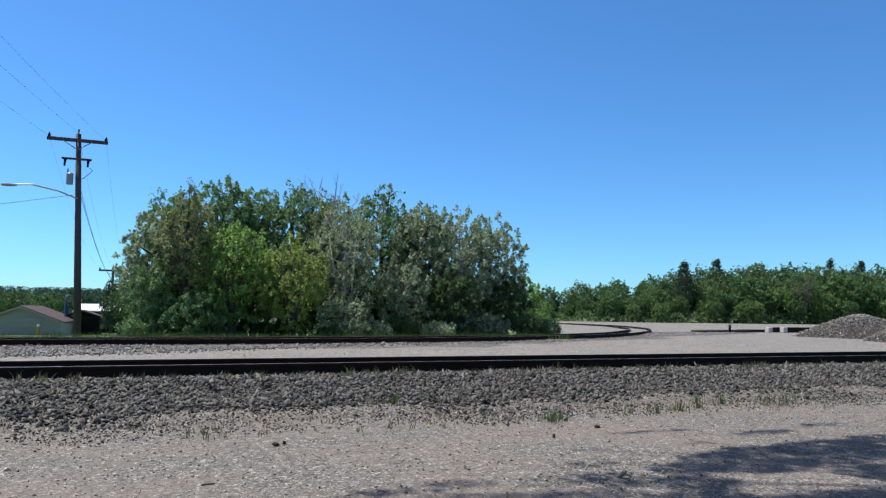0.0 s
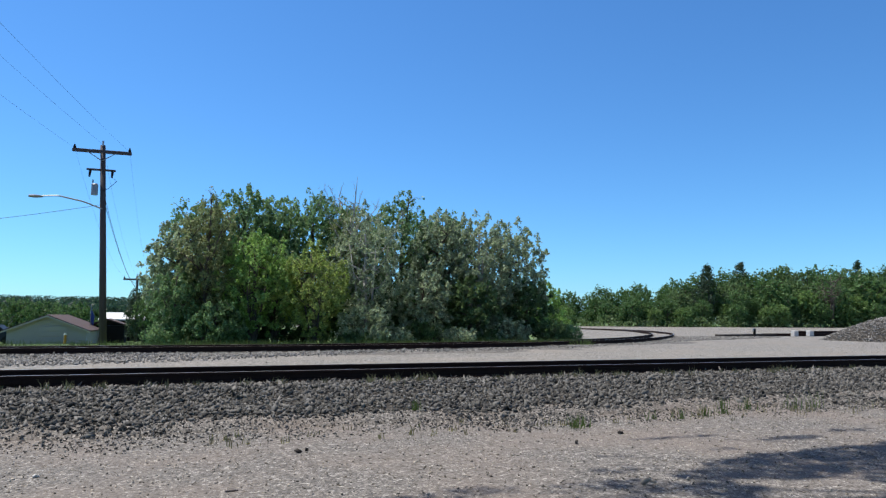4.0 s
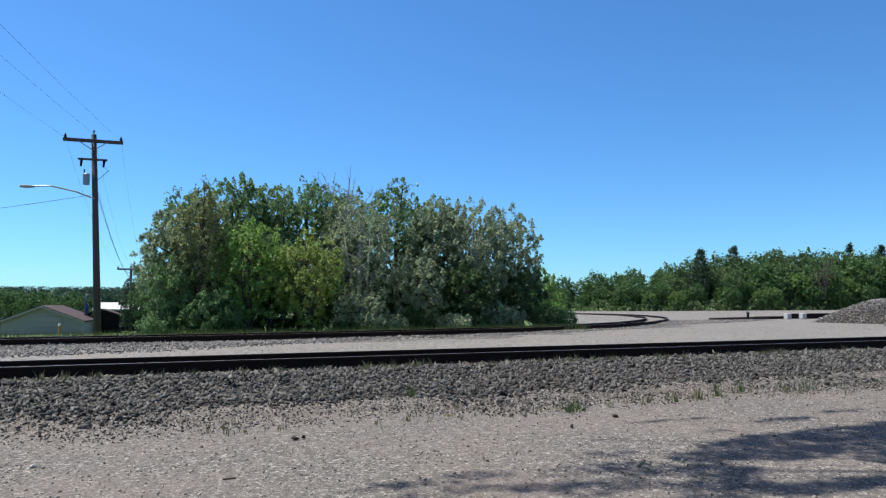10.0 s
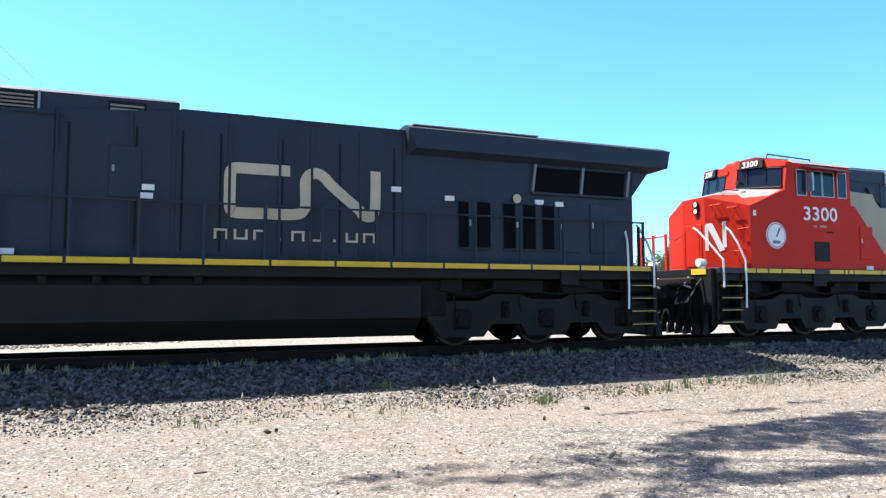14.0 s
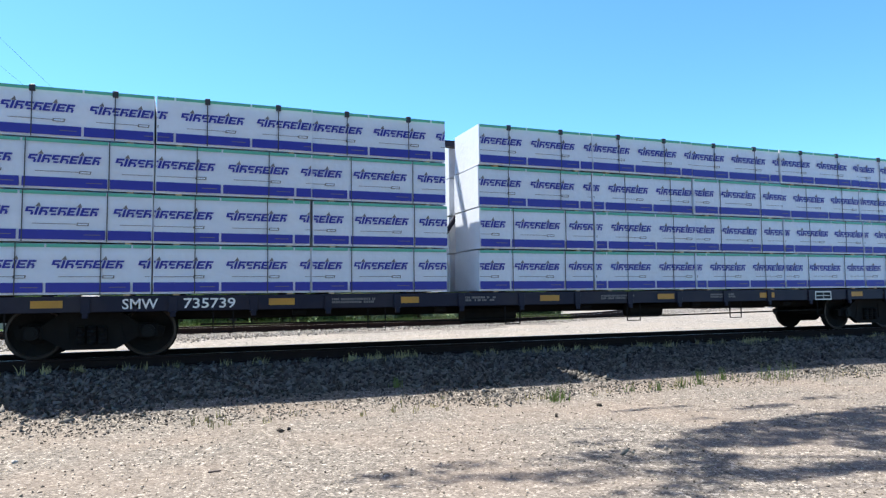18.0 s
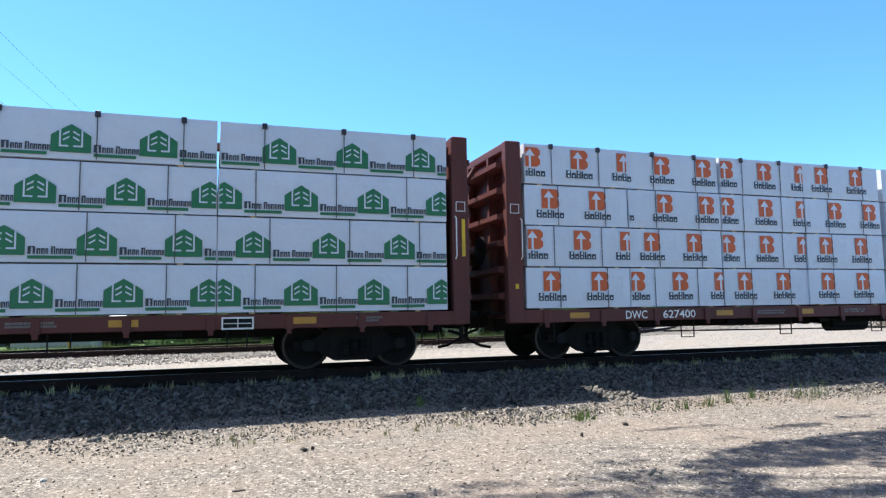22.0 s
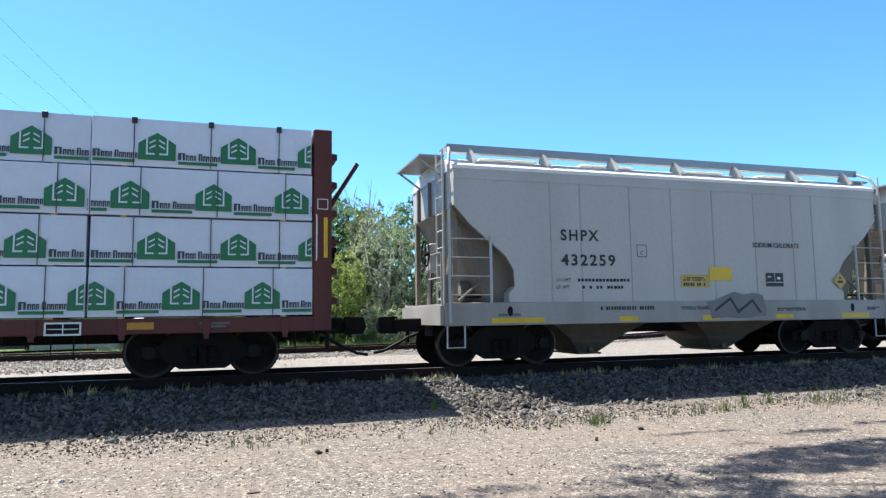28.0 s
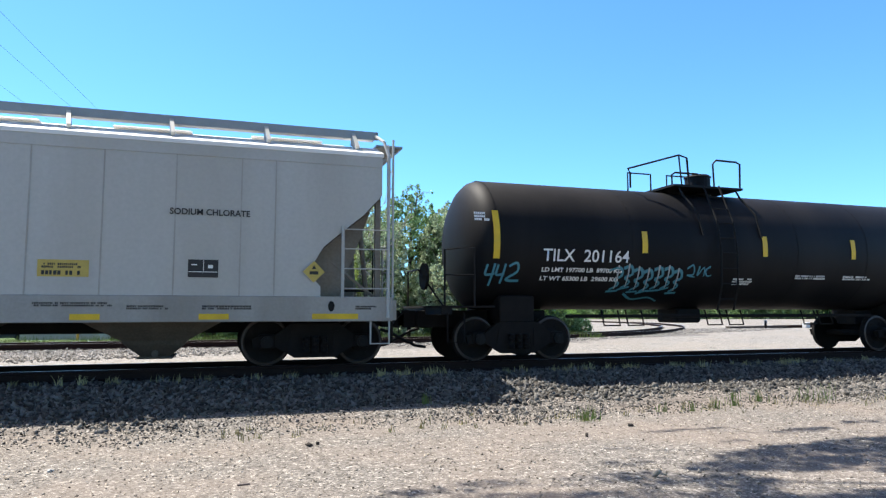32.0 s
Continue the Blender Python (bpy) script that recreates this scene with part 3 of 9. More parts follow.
def branch_bed():
    b = Build()
    prof = [(-4.4, -0.09), (-3.4, -0.022), (-1.6, -0.018), (1.6, -0.018), (3.0, -0.12)]
    n = len(prof)
    rows = [offset_line(BRANCH_LINE, u) for u, w in prof]
    b.add([(rows[j][i][0], rows[j][i][1], rows[j][i][2] + prof[j][1]) for i in range(len(BRANCH_LINE)) for j in range(n)],
          [(i * n + j + 1, i * n + j, (i + 1) * n + j, (i + 1) * n + j + 1) for i in range(len(BRANCH_LINE) - 1) for j in range(n - 1)])
    return tagged(part("branch_ballast_bed", b, BRANCH_BED), "grey ballast bed of the branch track", "ballast", kind="structure")


branch_bed()
# the pale stones spread from the branch track towards the yard
px = rng.uniform(-16, 38, 90000)
py = rng.uniform(16.9, 40, 90000)
line_x, line_y = np.array([p[0] for p in BRANCH_LINE[:60]]), np.array([p[1] for p in BRANCH_LINE[:60]])
near = np.interp(px, line_x, line_y) - 0.85
edge = np.where(px < 0, 20.4 + 0.30 * px, np.minimum(20.4 + 0.45 * px, near - 1.6)) + rng.normal(0, 0.3, 90000)
ok = (py < near + 0.4) & (py > edge)
px, py = px[ok], py[ok]
pl = np.stack([px, py, np.array([land(a, c) for a, c in zip(px, py)]) + 0.015], 1)
tagged(part("branch_ballast_stones", many("branch_ballast_stones", pl, rng.uniform(0.035, 0.085, len(pl)), BALLAST_FAR, "chip", "", "", seed=9), BALLAST_FAR),
       "pale grey crushed ballast stones beside the branch track", "ballast stones", kind="stuff")


# ---- trees ----
def tree(name, x, y, height, width, leaf_mat, label, seed, leaves=5200, size=0.17, bark=BARK, low=0.12, category="tree", group="", columnar=0.0, bare=0.0, z0=None, spread=0.24, skirt=False, stems=0):
    """A trunk with limbs and twigs and a crown of leaf sprays round their ends."""
    r = np.random.default_rng(seed)
    z0 = land(x, y) if z0 is None else z0
    t = base(name, pose(x, y, z0 - 0.05), label, category, group)
    b = Build()
    h = height
    lean = r.normal(0, 0.03, 2) * h
    trunk = [(lean[0] * k + 0.05 * math.sin(k * 5 + seed), lean[1] * k, h * 0.86 * k) for k in np.linspace(0, 1, 7)]
    b.tube(trunk, 0.022 * h + 0.02, 8, 0, 0.02)
    ends = []
    count = int(9 + h)
    for i in range(count):
        k = low + (0.82 - low) * (i + r.uniform(0, 0.8)) / count
        j = k * 6
        a, c = Vector(trunk[int(j)]), Vector(trunk[min(6, int(j) + 1)])
        p = a.lerp(c, j - int(j))
        ang = i * 2.4 + r.uniform(-.5, .5)
        prof = math.sin(min(1.0, (k - low * 0.6) / (0.62)) * math.pi * 0.5) * (1 - 0.55 * max(0, k - 0.55) / 0.45)
        reach = width * 0.5 * prof * r.uniform(0.7, 1.1)
        up = h * r.uniform(0.06, 0.2) * (1 + columnar * 2)
        e = p + Vector((math.cos(ang) * reach, math.sin(ang) * reach, up))
        m = p.lerp(e, 0.5) + Vector((0, 0, -0.04 * h * (1 - columnar) + r.normal(0, 0.03) * h))
        b.tube([p, m, e], 0.009 * h, 5, 0, 0.006)
        ends += [(p.lerp(e, s), s) for s in (0.55, 0.8, 1.0)]
        for s in range(3):
            f = p.lerp(e, r.uniform(0.4, 0.95))
            g = f + Vector((r.normal(0, 0.12) * width, r.normal(0, 0.12) * width, r.uniform(0.0, 0.12) * h))
            b.tube([f, f.lerp(g, 0.5) + Vector((0, 0, 0.02 * h)), g], 0.004 * h, 4, 0, 0.003)
            ends.append((g, 1.0))
    ends += [(Vector(trunk[-1]) + Vector((0, 0, h * 0.02)), 1.0), (Vector(trunk[-2]), 0.8)]
    for i in range(stems):
        ang = i * 2.1 + seed
        out = r.uniform(0.25, 0.5) * width * 0.5
        b.tube([(0.1 * math.cos(ang), 0.1 * math.sin(ang), 0), (out * 0.5 * math.cos(ang), out * 0.5 * math.sin(ang), h * 0.3), (out * math.cos(ang), out * math.sin(ang), h * 0.72)], 0.012 * h + 0.01, 6, 0, 0.015)
    part("trunk", b, bark, t, smooth=True)
    # leaves sit in upright pointed tufts over a domed outline, with a loose fill at the limb ends
    n = int(60 + width * h * 13)
    u = r.normal(0, 1, (n, 3))
    u /= np.linalg.norm(u, axis=1)[:, None]
    if skirt:
        low_side = u[:, 2] < 0
        u[low_side, :2] *= (0.92 / np.maximum(0.2, np.hypot(u[low_side, 0], u[low_side, 1])))[:, None]
    mid = h * (0.5 + 0.1 * low)
    lumps = 1 + 0.11 * np.sin(u[:, 0] * 5 + seed) * np.cos(u[:, 1] * 4 + u[:, 2] * 6 + seed)
    dome = u * (r.uniform(0.12, 1.0, (n, 1)) ** 0.34) * lumps[:, None] * (width * 0.48, width * 0.48, h * 0.44) + (lean[0] * 0.6, lean[1] * 0.6, mid)
    dome[:, :2] *= np.where(dome[:, 2] < mid, 1.0, 1.0 - 0.25 * columnar)[:, None]
    c = np.concatenate([np.array([e for e, s in ends]), dome, dome, dome])
    keep = int(leaves * (1 - bare) * 2.2)
    idx = r.integers(0, len(c), keep)
    scale = (0.55 + 0.45 * h / 7.5) * (spread / 0.24) ** 0.5
    rad, tall = (0.12 + 0.14 * r.uniform(0, 1, len(c))) * scale, (0.13 + 0.2 * r.uniform(0, 1, len(c))) * scale
    up = r.uniform(0, 1, keep) ** 1.15
    a, q = r.uniform(0, math.tau, keep), (1 - up) ** 0.6 * r.uniform(0, 1, keep) ** 0.4 * rad[idx]
    p = c[idx] + np.stack([q * np.cos(a), q * np.sin(a), (up * 1.3 - 0.45) * tall[idx]], 1)
    p = p[(p[:, 2] > 0.03 * h) & (p[:, 2] < h * 1.05)]
    me = many("crown", p, r.uniform(0.6, 1.3, len(p)) * size * 0.66, leaf_mat, "leaf", "", "", seed=seed + 50)
    part("crown", me, leaf_mat, t)
    return t


GROVE = "grove behind the branch track"
OLIVE = "slender tree with dusky olive leaves and thin dark stems"
tree("tree", -0.1, 31.8, 7.1, 3.2, LEAF_OLIVE, OLIVE, 21, 8320, 0.153, columnar=0.5, group=GROVE, bare=0.15)
tree("tree", -1.2, 34.0, 6.3, 3.2, LEAF_GREY, "pale grey-green poplar at the edge of the grove", 22, 7680, 0.189, group=GROVE)
tree("tree", 1.2, 36.2, 8.3, 5.4, LEAF_GREEN, "tall deep green poplar behind the front trees", 23, 12000, 0.201, group=GROVE)
tree("tree", 4.9, 36.4, 8.7, 5.4, LEAF_GREEN, "tall deep green poplar behind the front trees", 24, 12000, 0.201, group=GROVE)
tree("tree", 1.9, 31.4, 5.4, 3.4, LEAF_BRIGHT, "bright fresh-green maple with low branches", 25, 8320, 0.177, low=0.24, stems=3, group=GROVE)
tree("tree", 4.6, 31.0, 4.9, 3.4, LEAF_YELLOW, "yellow-green young tree in new leaf", 26, 6880, 0.165, low=0.24, stems=3, group=GROVE)
tree("tree", 3.0, 32.8, 5.0, 3.0, LEAF_GREEN, "green understorey tree among the grove", 27, 5760, 0.177, stems=3, group=GROVE)
tree("tree", 7.4, 32.6, 6.9, 4.0, LEAF_GREY, "dusty grey-green tree with pale twigs", 28, 8320, 0.153, BARK_PALE, low=0.24, stems=3, group=GROVE, bare=0.1)
dead = tree("tree", 6.9, 34.5, 7.6, 3.2, LEAF_OLIVE, "half-dead tree whose bare grey top stands out of the grove", 29, 2400, 0.153, BARK_PALE, group=GROVE, columnar=0.6)
q = random.Random(31)
tw = Build()
for i in range(9):
    a = -0.9 + i * 0.225
    f = Vector((0.06 * (i - 4), q.gauss(0, 0.15), 5.4 + q.uniform(0, 0.6)))
    e = f + Vector((math.sin(a) * 0.8, q.gauss(0, 0.25), math.cos(a))) * q.uniform(1.7, 2.9)
    bow = f.lerp(e, 0.5) + Vector((-0.18 * math.sin(a), 0, -0.12))
    tw.tube([f, bow, e], 0.026, 5, 0, 0.006)
    for k in range(7):
        g = bow.lerp(e, q.uniform(-0.4, 0.9))
        d = Vector((math.sin(a) * 0.4 + q.gauss(0, 0.5), q.gauss(0, 0.3), q.uniform(0.3, 1.0))) * q.uniform(0.35, 0.8)
        tw.tube([g, g + d * 0.5 + Vector((0, 0, -0.04)), g + d], 0.011, 4, 0, 0.003)
        tw.tube([g + d * 0.5, g + d * 0.8 + Vector((q.gauss(0, 0.2), 0, 0.12))], 0.007, 4, 0, 0.003)
part("bare_crown", tw, BARK_PALE, dead, "leafless grey branches at the top")["kind"] = "stuff"
tree("tree", 9.8, 36.2, 8.5, 5.4, LEAF_GREEN, "tall green tree with ragged upright tufts", 30, 11200, 0.201, group=GROVE, columnar=0.3)
tree("tree", 2.9, 37.0, 8.4, 5.0, LEAF_GREEN, "tall deep green poplar behind the front trees", 53, 9000, 0.201, group=GROVE)
tree("tree", 7.6, 37.0, 8.0, 5.0, LEAF_GREEN, "tall green tree with ragged upright tufts", 54, 9000, 0.201, group=GROVE)
tree("tree", 12.2, 36.6, 7.9, 4.6, LEAF_GREEN, "tall green tree with ragged upright tufts", 55, 9000, 0.201, group=GROVE)
tree("tree", 11.6, 34.2, 7.4, 3.8, LEAF_GREY, "grey-green leafy tree inside the grove", 31, 8320, 0.189, group=GROVE)
tree("tree", 13.6, 33.6, 7.4, 4.8, LEAF_GREY, "silver-green poplar with white forked stems", 32, 12000, 0.177, BARK_PALE, low=0.24, stems=3, group=GROVE)
tree("tree", -0.5, 35.4, 7.7, 3.8, LEAF_GREEN, "tall deep green poplar behind the front trees", 56, 6500, 0.19, group=GROVE)
tree("tree", 15.7, 34.2, 7.0, 4.6, LEAF_GREY, "silver-green poplar with a rounded crown", 33, 10400, 0.177, low=0.12, group=GROVE)
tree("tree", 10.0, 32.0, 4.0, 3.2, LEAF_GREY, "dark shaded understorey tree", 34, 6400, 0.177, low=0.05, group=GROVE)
# the darker leaf tone of these two stands in for shade under the crowns
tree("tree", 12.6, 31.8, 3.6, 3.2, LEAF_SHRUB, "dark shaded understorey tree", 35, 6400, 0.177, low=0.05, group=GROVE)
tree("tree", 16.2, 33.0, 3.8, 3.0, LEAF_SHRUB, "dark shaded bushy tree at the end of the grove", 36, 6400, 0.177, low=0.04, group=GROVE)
tree("bush", 18.6, 36.0, 3.7, 2.8, LEAF_BRIGHT, "fresh green bush at the end of the grove", 37, 5120, 0.153, low=0.05, category="bush", group=GROVE)
tree("bush", 20.4, 38.0, 2.2, 2.6, LEAF_BRIGHT, "low fresh green bush beside the curving track", 38, 4160, 0.142, low=0.03, category="bush", group=GROVE)
tree("bush", -1.3, 31.4, 3.6, 2.2, LEAF_GREEN, "low green bush under the grove", 39, 4800, 0.153, low=0.04, category="bush", group=GROVE)
tree("bush", 0.4, 30.2, 2.0, 2.6, LEAF_GREEN, "low green bush under the grove", 40, 4160, 0.153, low=0.04, category="bush", group=GROVE)
tree("bush", 6.8, 30.4, 2.0, 3.2, LEAF_GREY, "low dusty bush under the grove", 41, 4160, 0.153, low=0.04, category="bush", group=GROVE)
tree("bush", 13.8, 31.4, 1.5, 2.8, LEAF_GREY, "low dusty bush under the grove", 42, 3200, 0.142, low=0.04, category="bush", group=GROVE)
# dark leaf colour stands in for the shade between the inner stems
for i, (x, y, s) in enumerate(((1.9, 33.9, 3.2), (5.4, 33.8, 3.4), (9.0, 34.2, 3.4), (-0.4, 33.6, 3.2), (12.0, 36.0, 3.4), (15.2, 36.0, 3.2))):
    tree("tree", x, y, s, 3.4, LEAF_DARK, "understorey growth deep in the grove, dark-leaved to stand for shade", 60 + i, 3600, 0.17, low=0.02, group=GROVE)

for i, (x, h, lm) in enumerate(((-1.6, 1.1, LEAF_GREEN), (0.9, 0.8, LEAF_GREEN), (6.3, 0.7, LEAF_SHRUB), (8.2, 0.9, LEAF_GREY), (9.6, 1.2, LEAF_SHRUB), (11.4, 0.9, LEAF_GREY), (13.2, 0.8, LEAF_SHRUB), (15.0, 1.1, LEAF_GREY), (16.6, 1.3, LEAF_SHRUB), (18.0, 1.0, LEAF_GREEN))):
    tree("bush", x, 30.6 + 0.5 * math.sin(i * 2.1) + 0.14 * max(0, x - 8), h, 1.9, lm, "low leafy bush at the foot of the grove", 120 + i, 2000, 0.14, low=0.02, category="bush", group=GROVE, spread=0.6)


# bushes added behind the grove to darken bright gaps between the stems
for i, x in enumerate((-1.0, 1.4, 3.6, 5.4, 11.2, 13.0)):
    tree("bush", x, 37.6 + 0.6 * math.sin(i * 2.3), 1.0 + 0.3 * math.sin(i * 1.9), 3.0, LEAF_SHRUB, "low bush added behind the grove to darken the gaps", 140 + i, 1500, 0.17, low=0.02, category="bush", group=GROVE, spread=0.5, skirt=True)


def parked_trailer(x, y, label):
    """A pale trailer behind the grove; glimpses of it show between the stems."""
    z0 = land(x, y)
    t = base("parked_trailer", pose(x, y, z0, 0, 0, 4), label, "trailer", "trailers behind the grove")
    body = part("body", Build().box(-2.6, -1.1, 0.45, 2.6, 1.1, 2.2, 0, 0.12), WHITE, t)
    for k in (-1.6, 0.2, 1.5):
        part("window", Build().box(k, -1.115, 1.2, k + 0.7, -1.1, 1.75, 0, 0.005), GLASS_DARK, body)
    part("side_stripe", Build().box(-2.5, -1.112, 0.85, 2.5, -1.1, 0.98), TAG_GREY, body)
    for k in (-0.4, 0.4):
        part("wheel", Build().cyl((k, -1.12, 0.33), (k, -0.9, 0.33), 0.33, 14), BLACK, t)
    part("hitch", Build().tube([(2.6, -0.4, 0.5), (3.5, 0, 0.5), (2.6, 0.4, 0.5)], 0.04, 6), BLACK, t)


parked_trailer(8.6, 44.0, "white camping trailer parked behind the grove")
parked_trailer(12.6, 46.0, "second white trailer parked behind the grove")

# the wood on the far side of the yard
r = random.Random(8)
kinds = []
for i, (lm, h, w) in enumerate(((LEAF_FOREST, 9.0, 6.2), (LEAF_WOOD, 6.0, 5.0), (LEAF_DARK, 10.0, 6.4), (LEAF_SHRUB, 9.0, 5.8), (LEAF_FOREST, 7.0, 5.8))):
    kinds.append((h, tree("forest_tree", 200 + 12 * i, 400, h, w, lm, ("leafy green tree", "fresh green young tree", "dark green tree", "dusky green tree", "green tree")[i] + " in the wood beyond the yard", 80 + i, 1350, 0.62, category="tree", group="wood beyond the yard", low=0.02, spread=0.8, skirt=True)))


def wood(x, y, h, k):
    hh, src = kinds[k]
    s = h / hh
    m = pose(x, y, land(x, y) - 0.1, 0, 0, r.uniform(0, 360))
    c = copy_thing(src, m)
    c.scale = (s * r.uniform(0.95, 1.2), s * r.uniform(0.95, 1.2), s)
    return c


EDGE = [(30, 116, 5.0), (37, 112, 5.0), (44, 108, 5.0), (50, 104, 4.8), (55, 101, 4.8), (60, 98, 5.9), (65, 95, 6.8), (71, 93, 7.2), (77, 92, 8.0), (82, 91, 9.0), (87, 90, 9.9), (93, 89, 9.9), (98, 88, 10.8), (104, 87, 10.6), (110, 86, 10.6), (117, 85, 10.6), (124, 84, 10.8), (132, 82, 10.8)]
for x, y, h in EDGE:
    wood(x + r.uniform(-1, 1), y + 7, h * 1.08, r.choice((0, 2, 3)))
    wood(x + 3 + r.uniform(-1, 1), y + 5, h * 1.0, r.choice((0, 2, 3)))
    wood(x + 2.5, y + r.uniform(0, 2), h * 0.9, r.choice((0, 3, 4)))
    wood(x + r.uniform(-2, 2), y - 2, h * r.uniform(0.6, 0.75), r.choice((1, 4, 0)))
    wood(x + 3 + r.uniform(-1, 1), y - 3, h * r.uniform(0.5, 0.65), r.choice((1, 4, 4)))
    wood(x + 1 + r.uniform(-2, 2), y - 5, h * r.uniform(0.36, 0.5), r.choice((1, 1, 4)))


def undergrowth():
    """Brambles and saplings that close the foot of the wood."""
    q = np.random.default_rng(19)
    line = [(14, 118)] + [(x, y) for x, y, h in EDGE]
    px = q.uniform(14, 130, 9000)
    py = np.interp(px, [a for a, c in line], [c for a, c in line]) - 4.5 + q.normal(0, 1.1, 9000)
    top = 0.9 + 0.7 * np.sin(px * 0.55) ** 2 + 0.5 * np.sin(px * 1.9 + 1)
    pz = np.array([land(a, c) for a, c in zip(px, py)]) + q.uniform(0, 1, 9000) ** 0.8 * top
    me = many("undergrowth", np.stack([px, py, pz], 1), q.uniform(0.22, 0.5, 9000), LEAF_SHRUB, "leaf", "", "", seed=20)
    return tagged(part("undergrowth", me, LEAF_SHRUB), "low green undergrowth along the foot of the wood", "undergrowth", kind="stuff")


undergrowth()
for k in range(5):
    h, src = kinds[k]
    src.matrix_basis = pose((22, 30, 37, 48, 41)[k], (112, 110, 108, 106, 112)[k], 0.2)


def spruce(x, y, h, label, seed, s=1.0):
    """A pine with open whorls of needles round a straight stem."""
    q = np.random.default_rng(seed)
    t = base("spruce", pose(x, y, land(x, y)), label, "tree", "wood beyond the yard")
    b = Build().tube([(0, 0, 0), (0.05, 0, h * 0.5), (0, 0, h)], 0.18, 7, 0, 0.02)
    pts = []
    whorls = 17
    for i in range(whorls):
        k = i / (whorls - 1)
        z0 = h * (0.2 + 0.78 * k)
        for j in range(5):
            a = j * math.tau / 6 + q.uniform(-.4, .4)
            z = z0 + q.uniform(-.3, .3)
            d = ((1 - k) ** 0.75 * 0.2 * h * s + 0.25) * q.uniform(0.55, 1.1)
            e = (d * math.cos(a), d * math.sin(a), z + 0.16 * d + q.uniform(-.1, .2))
            b.tube([(0, 0, z), e], 0.035, 4, 0, 0.01)
            w = q.uniform(0.3, 1.0, (52, 1)) ** 0.6
            pts.append(np.array((0, 0, z)) + (np.array(e) - (0, 0, z)) * w + q.normal(0, 0.22, (52, 3)))
    part("trunk", b, BARK, t)
    p = np.concatenate(pts)
    part("crown", many("crown", p, q.uniform(0.16, 0.34, len(p)), CONIFER, "leaf", "", "", seed=seed), CONIFER, t)


spruce(78.5, 92, 9.9, "dark open-crowned pine standing out of the wood", 5, 1.9)
spruce(90, 97, 11.2, "dark pine top behind the wood", 6, 1.7)
spruce(117, 96, 12.2, "dark pine top behind the wood", 7, 1.1)
spruce(124, 95, 12.0, "dark pine top behind the wood", 8, 1.1)
tree("tree", 95.5, 83.5, 10.6, 6.5, LEAF_FOREST, "half-bare tree with dark branches at the edge of the wood", 17, 900, 0.4, low=0.3, bare=0.6, stems=3, group="wood beyond the yard")
tree("tree", -3.7, 46, 3.9, 2.4, CONIFER, "dusky dark tree beside the garage", 9, 3200, 0.16, low=0.06, spread=0.5)
tree("tree", -2.6, 43, 4.4, 2.6, LEAF_DARK, "dusky dark tree at the edge of the grove", 10, 3200, 0.16, low=0.12, spread=0.5)


def hill_wood():
    """The wooded ridge on the left, too far away to tell its trees apart."""
    q = np.random.default_rng(31)
    pts, size = [], []
    for i in range(1500):
        y = q.uniform(190, 520)
        x = q.uniform(-0.42, 0.25) * y
        h = q.uniform(5.0, 6.8)
        g = land(x, y)
        n = 56
        a, c = q.normal(0, 1, (n, 3)), np.array((x, y, g + h * 0.55))
        pts.append(c + np.clip(a, -1.7, 1.7) * (1.9, 1.9, h * 0.24))
        size.append(q.uniform(0.65, 1.25, n))
    return tagged(part("hill_wood", many("hill_wood", np.concatenate(pts), np.concatenate(size), LEAF_HILL, "leaf", "", "", seed=32), LEAF_HILL), "unbroken green woodland on the distant ridge", "woodland", kind="stuff")


hill_wood()
for i, (x, y, s) in enumerate(((-18, 78, 3.0), (-15, 75, 2.6), (-11.5, 72, 2.4), (-22, 80, 3.4), (-26, 84, 3.6))):
    tree("tree", x, y, s + 1.2, 4.5, LEAF_FOREST, "round green tree behind the garage", 90 + i, 2600, 0.3, low=0.05, group="trees behind the garage", spread=0.5)


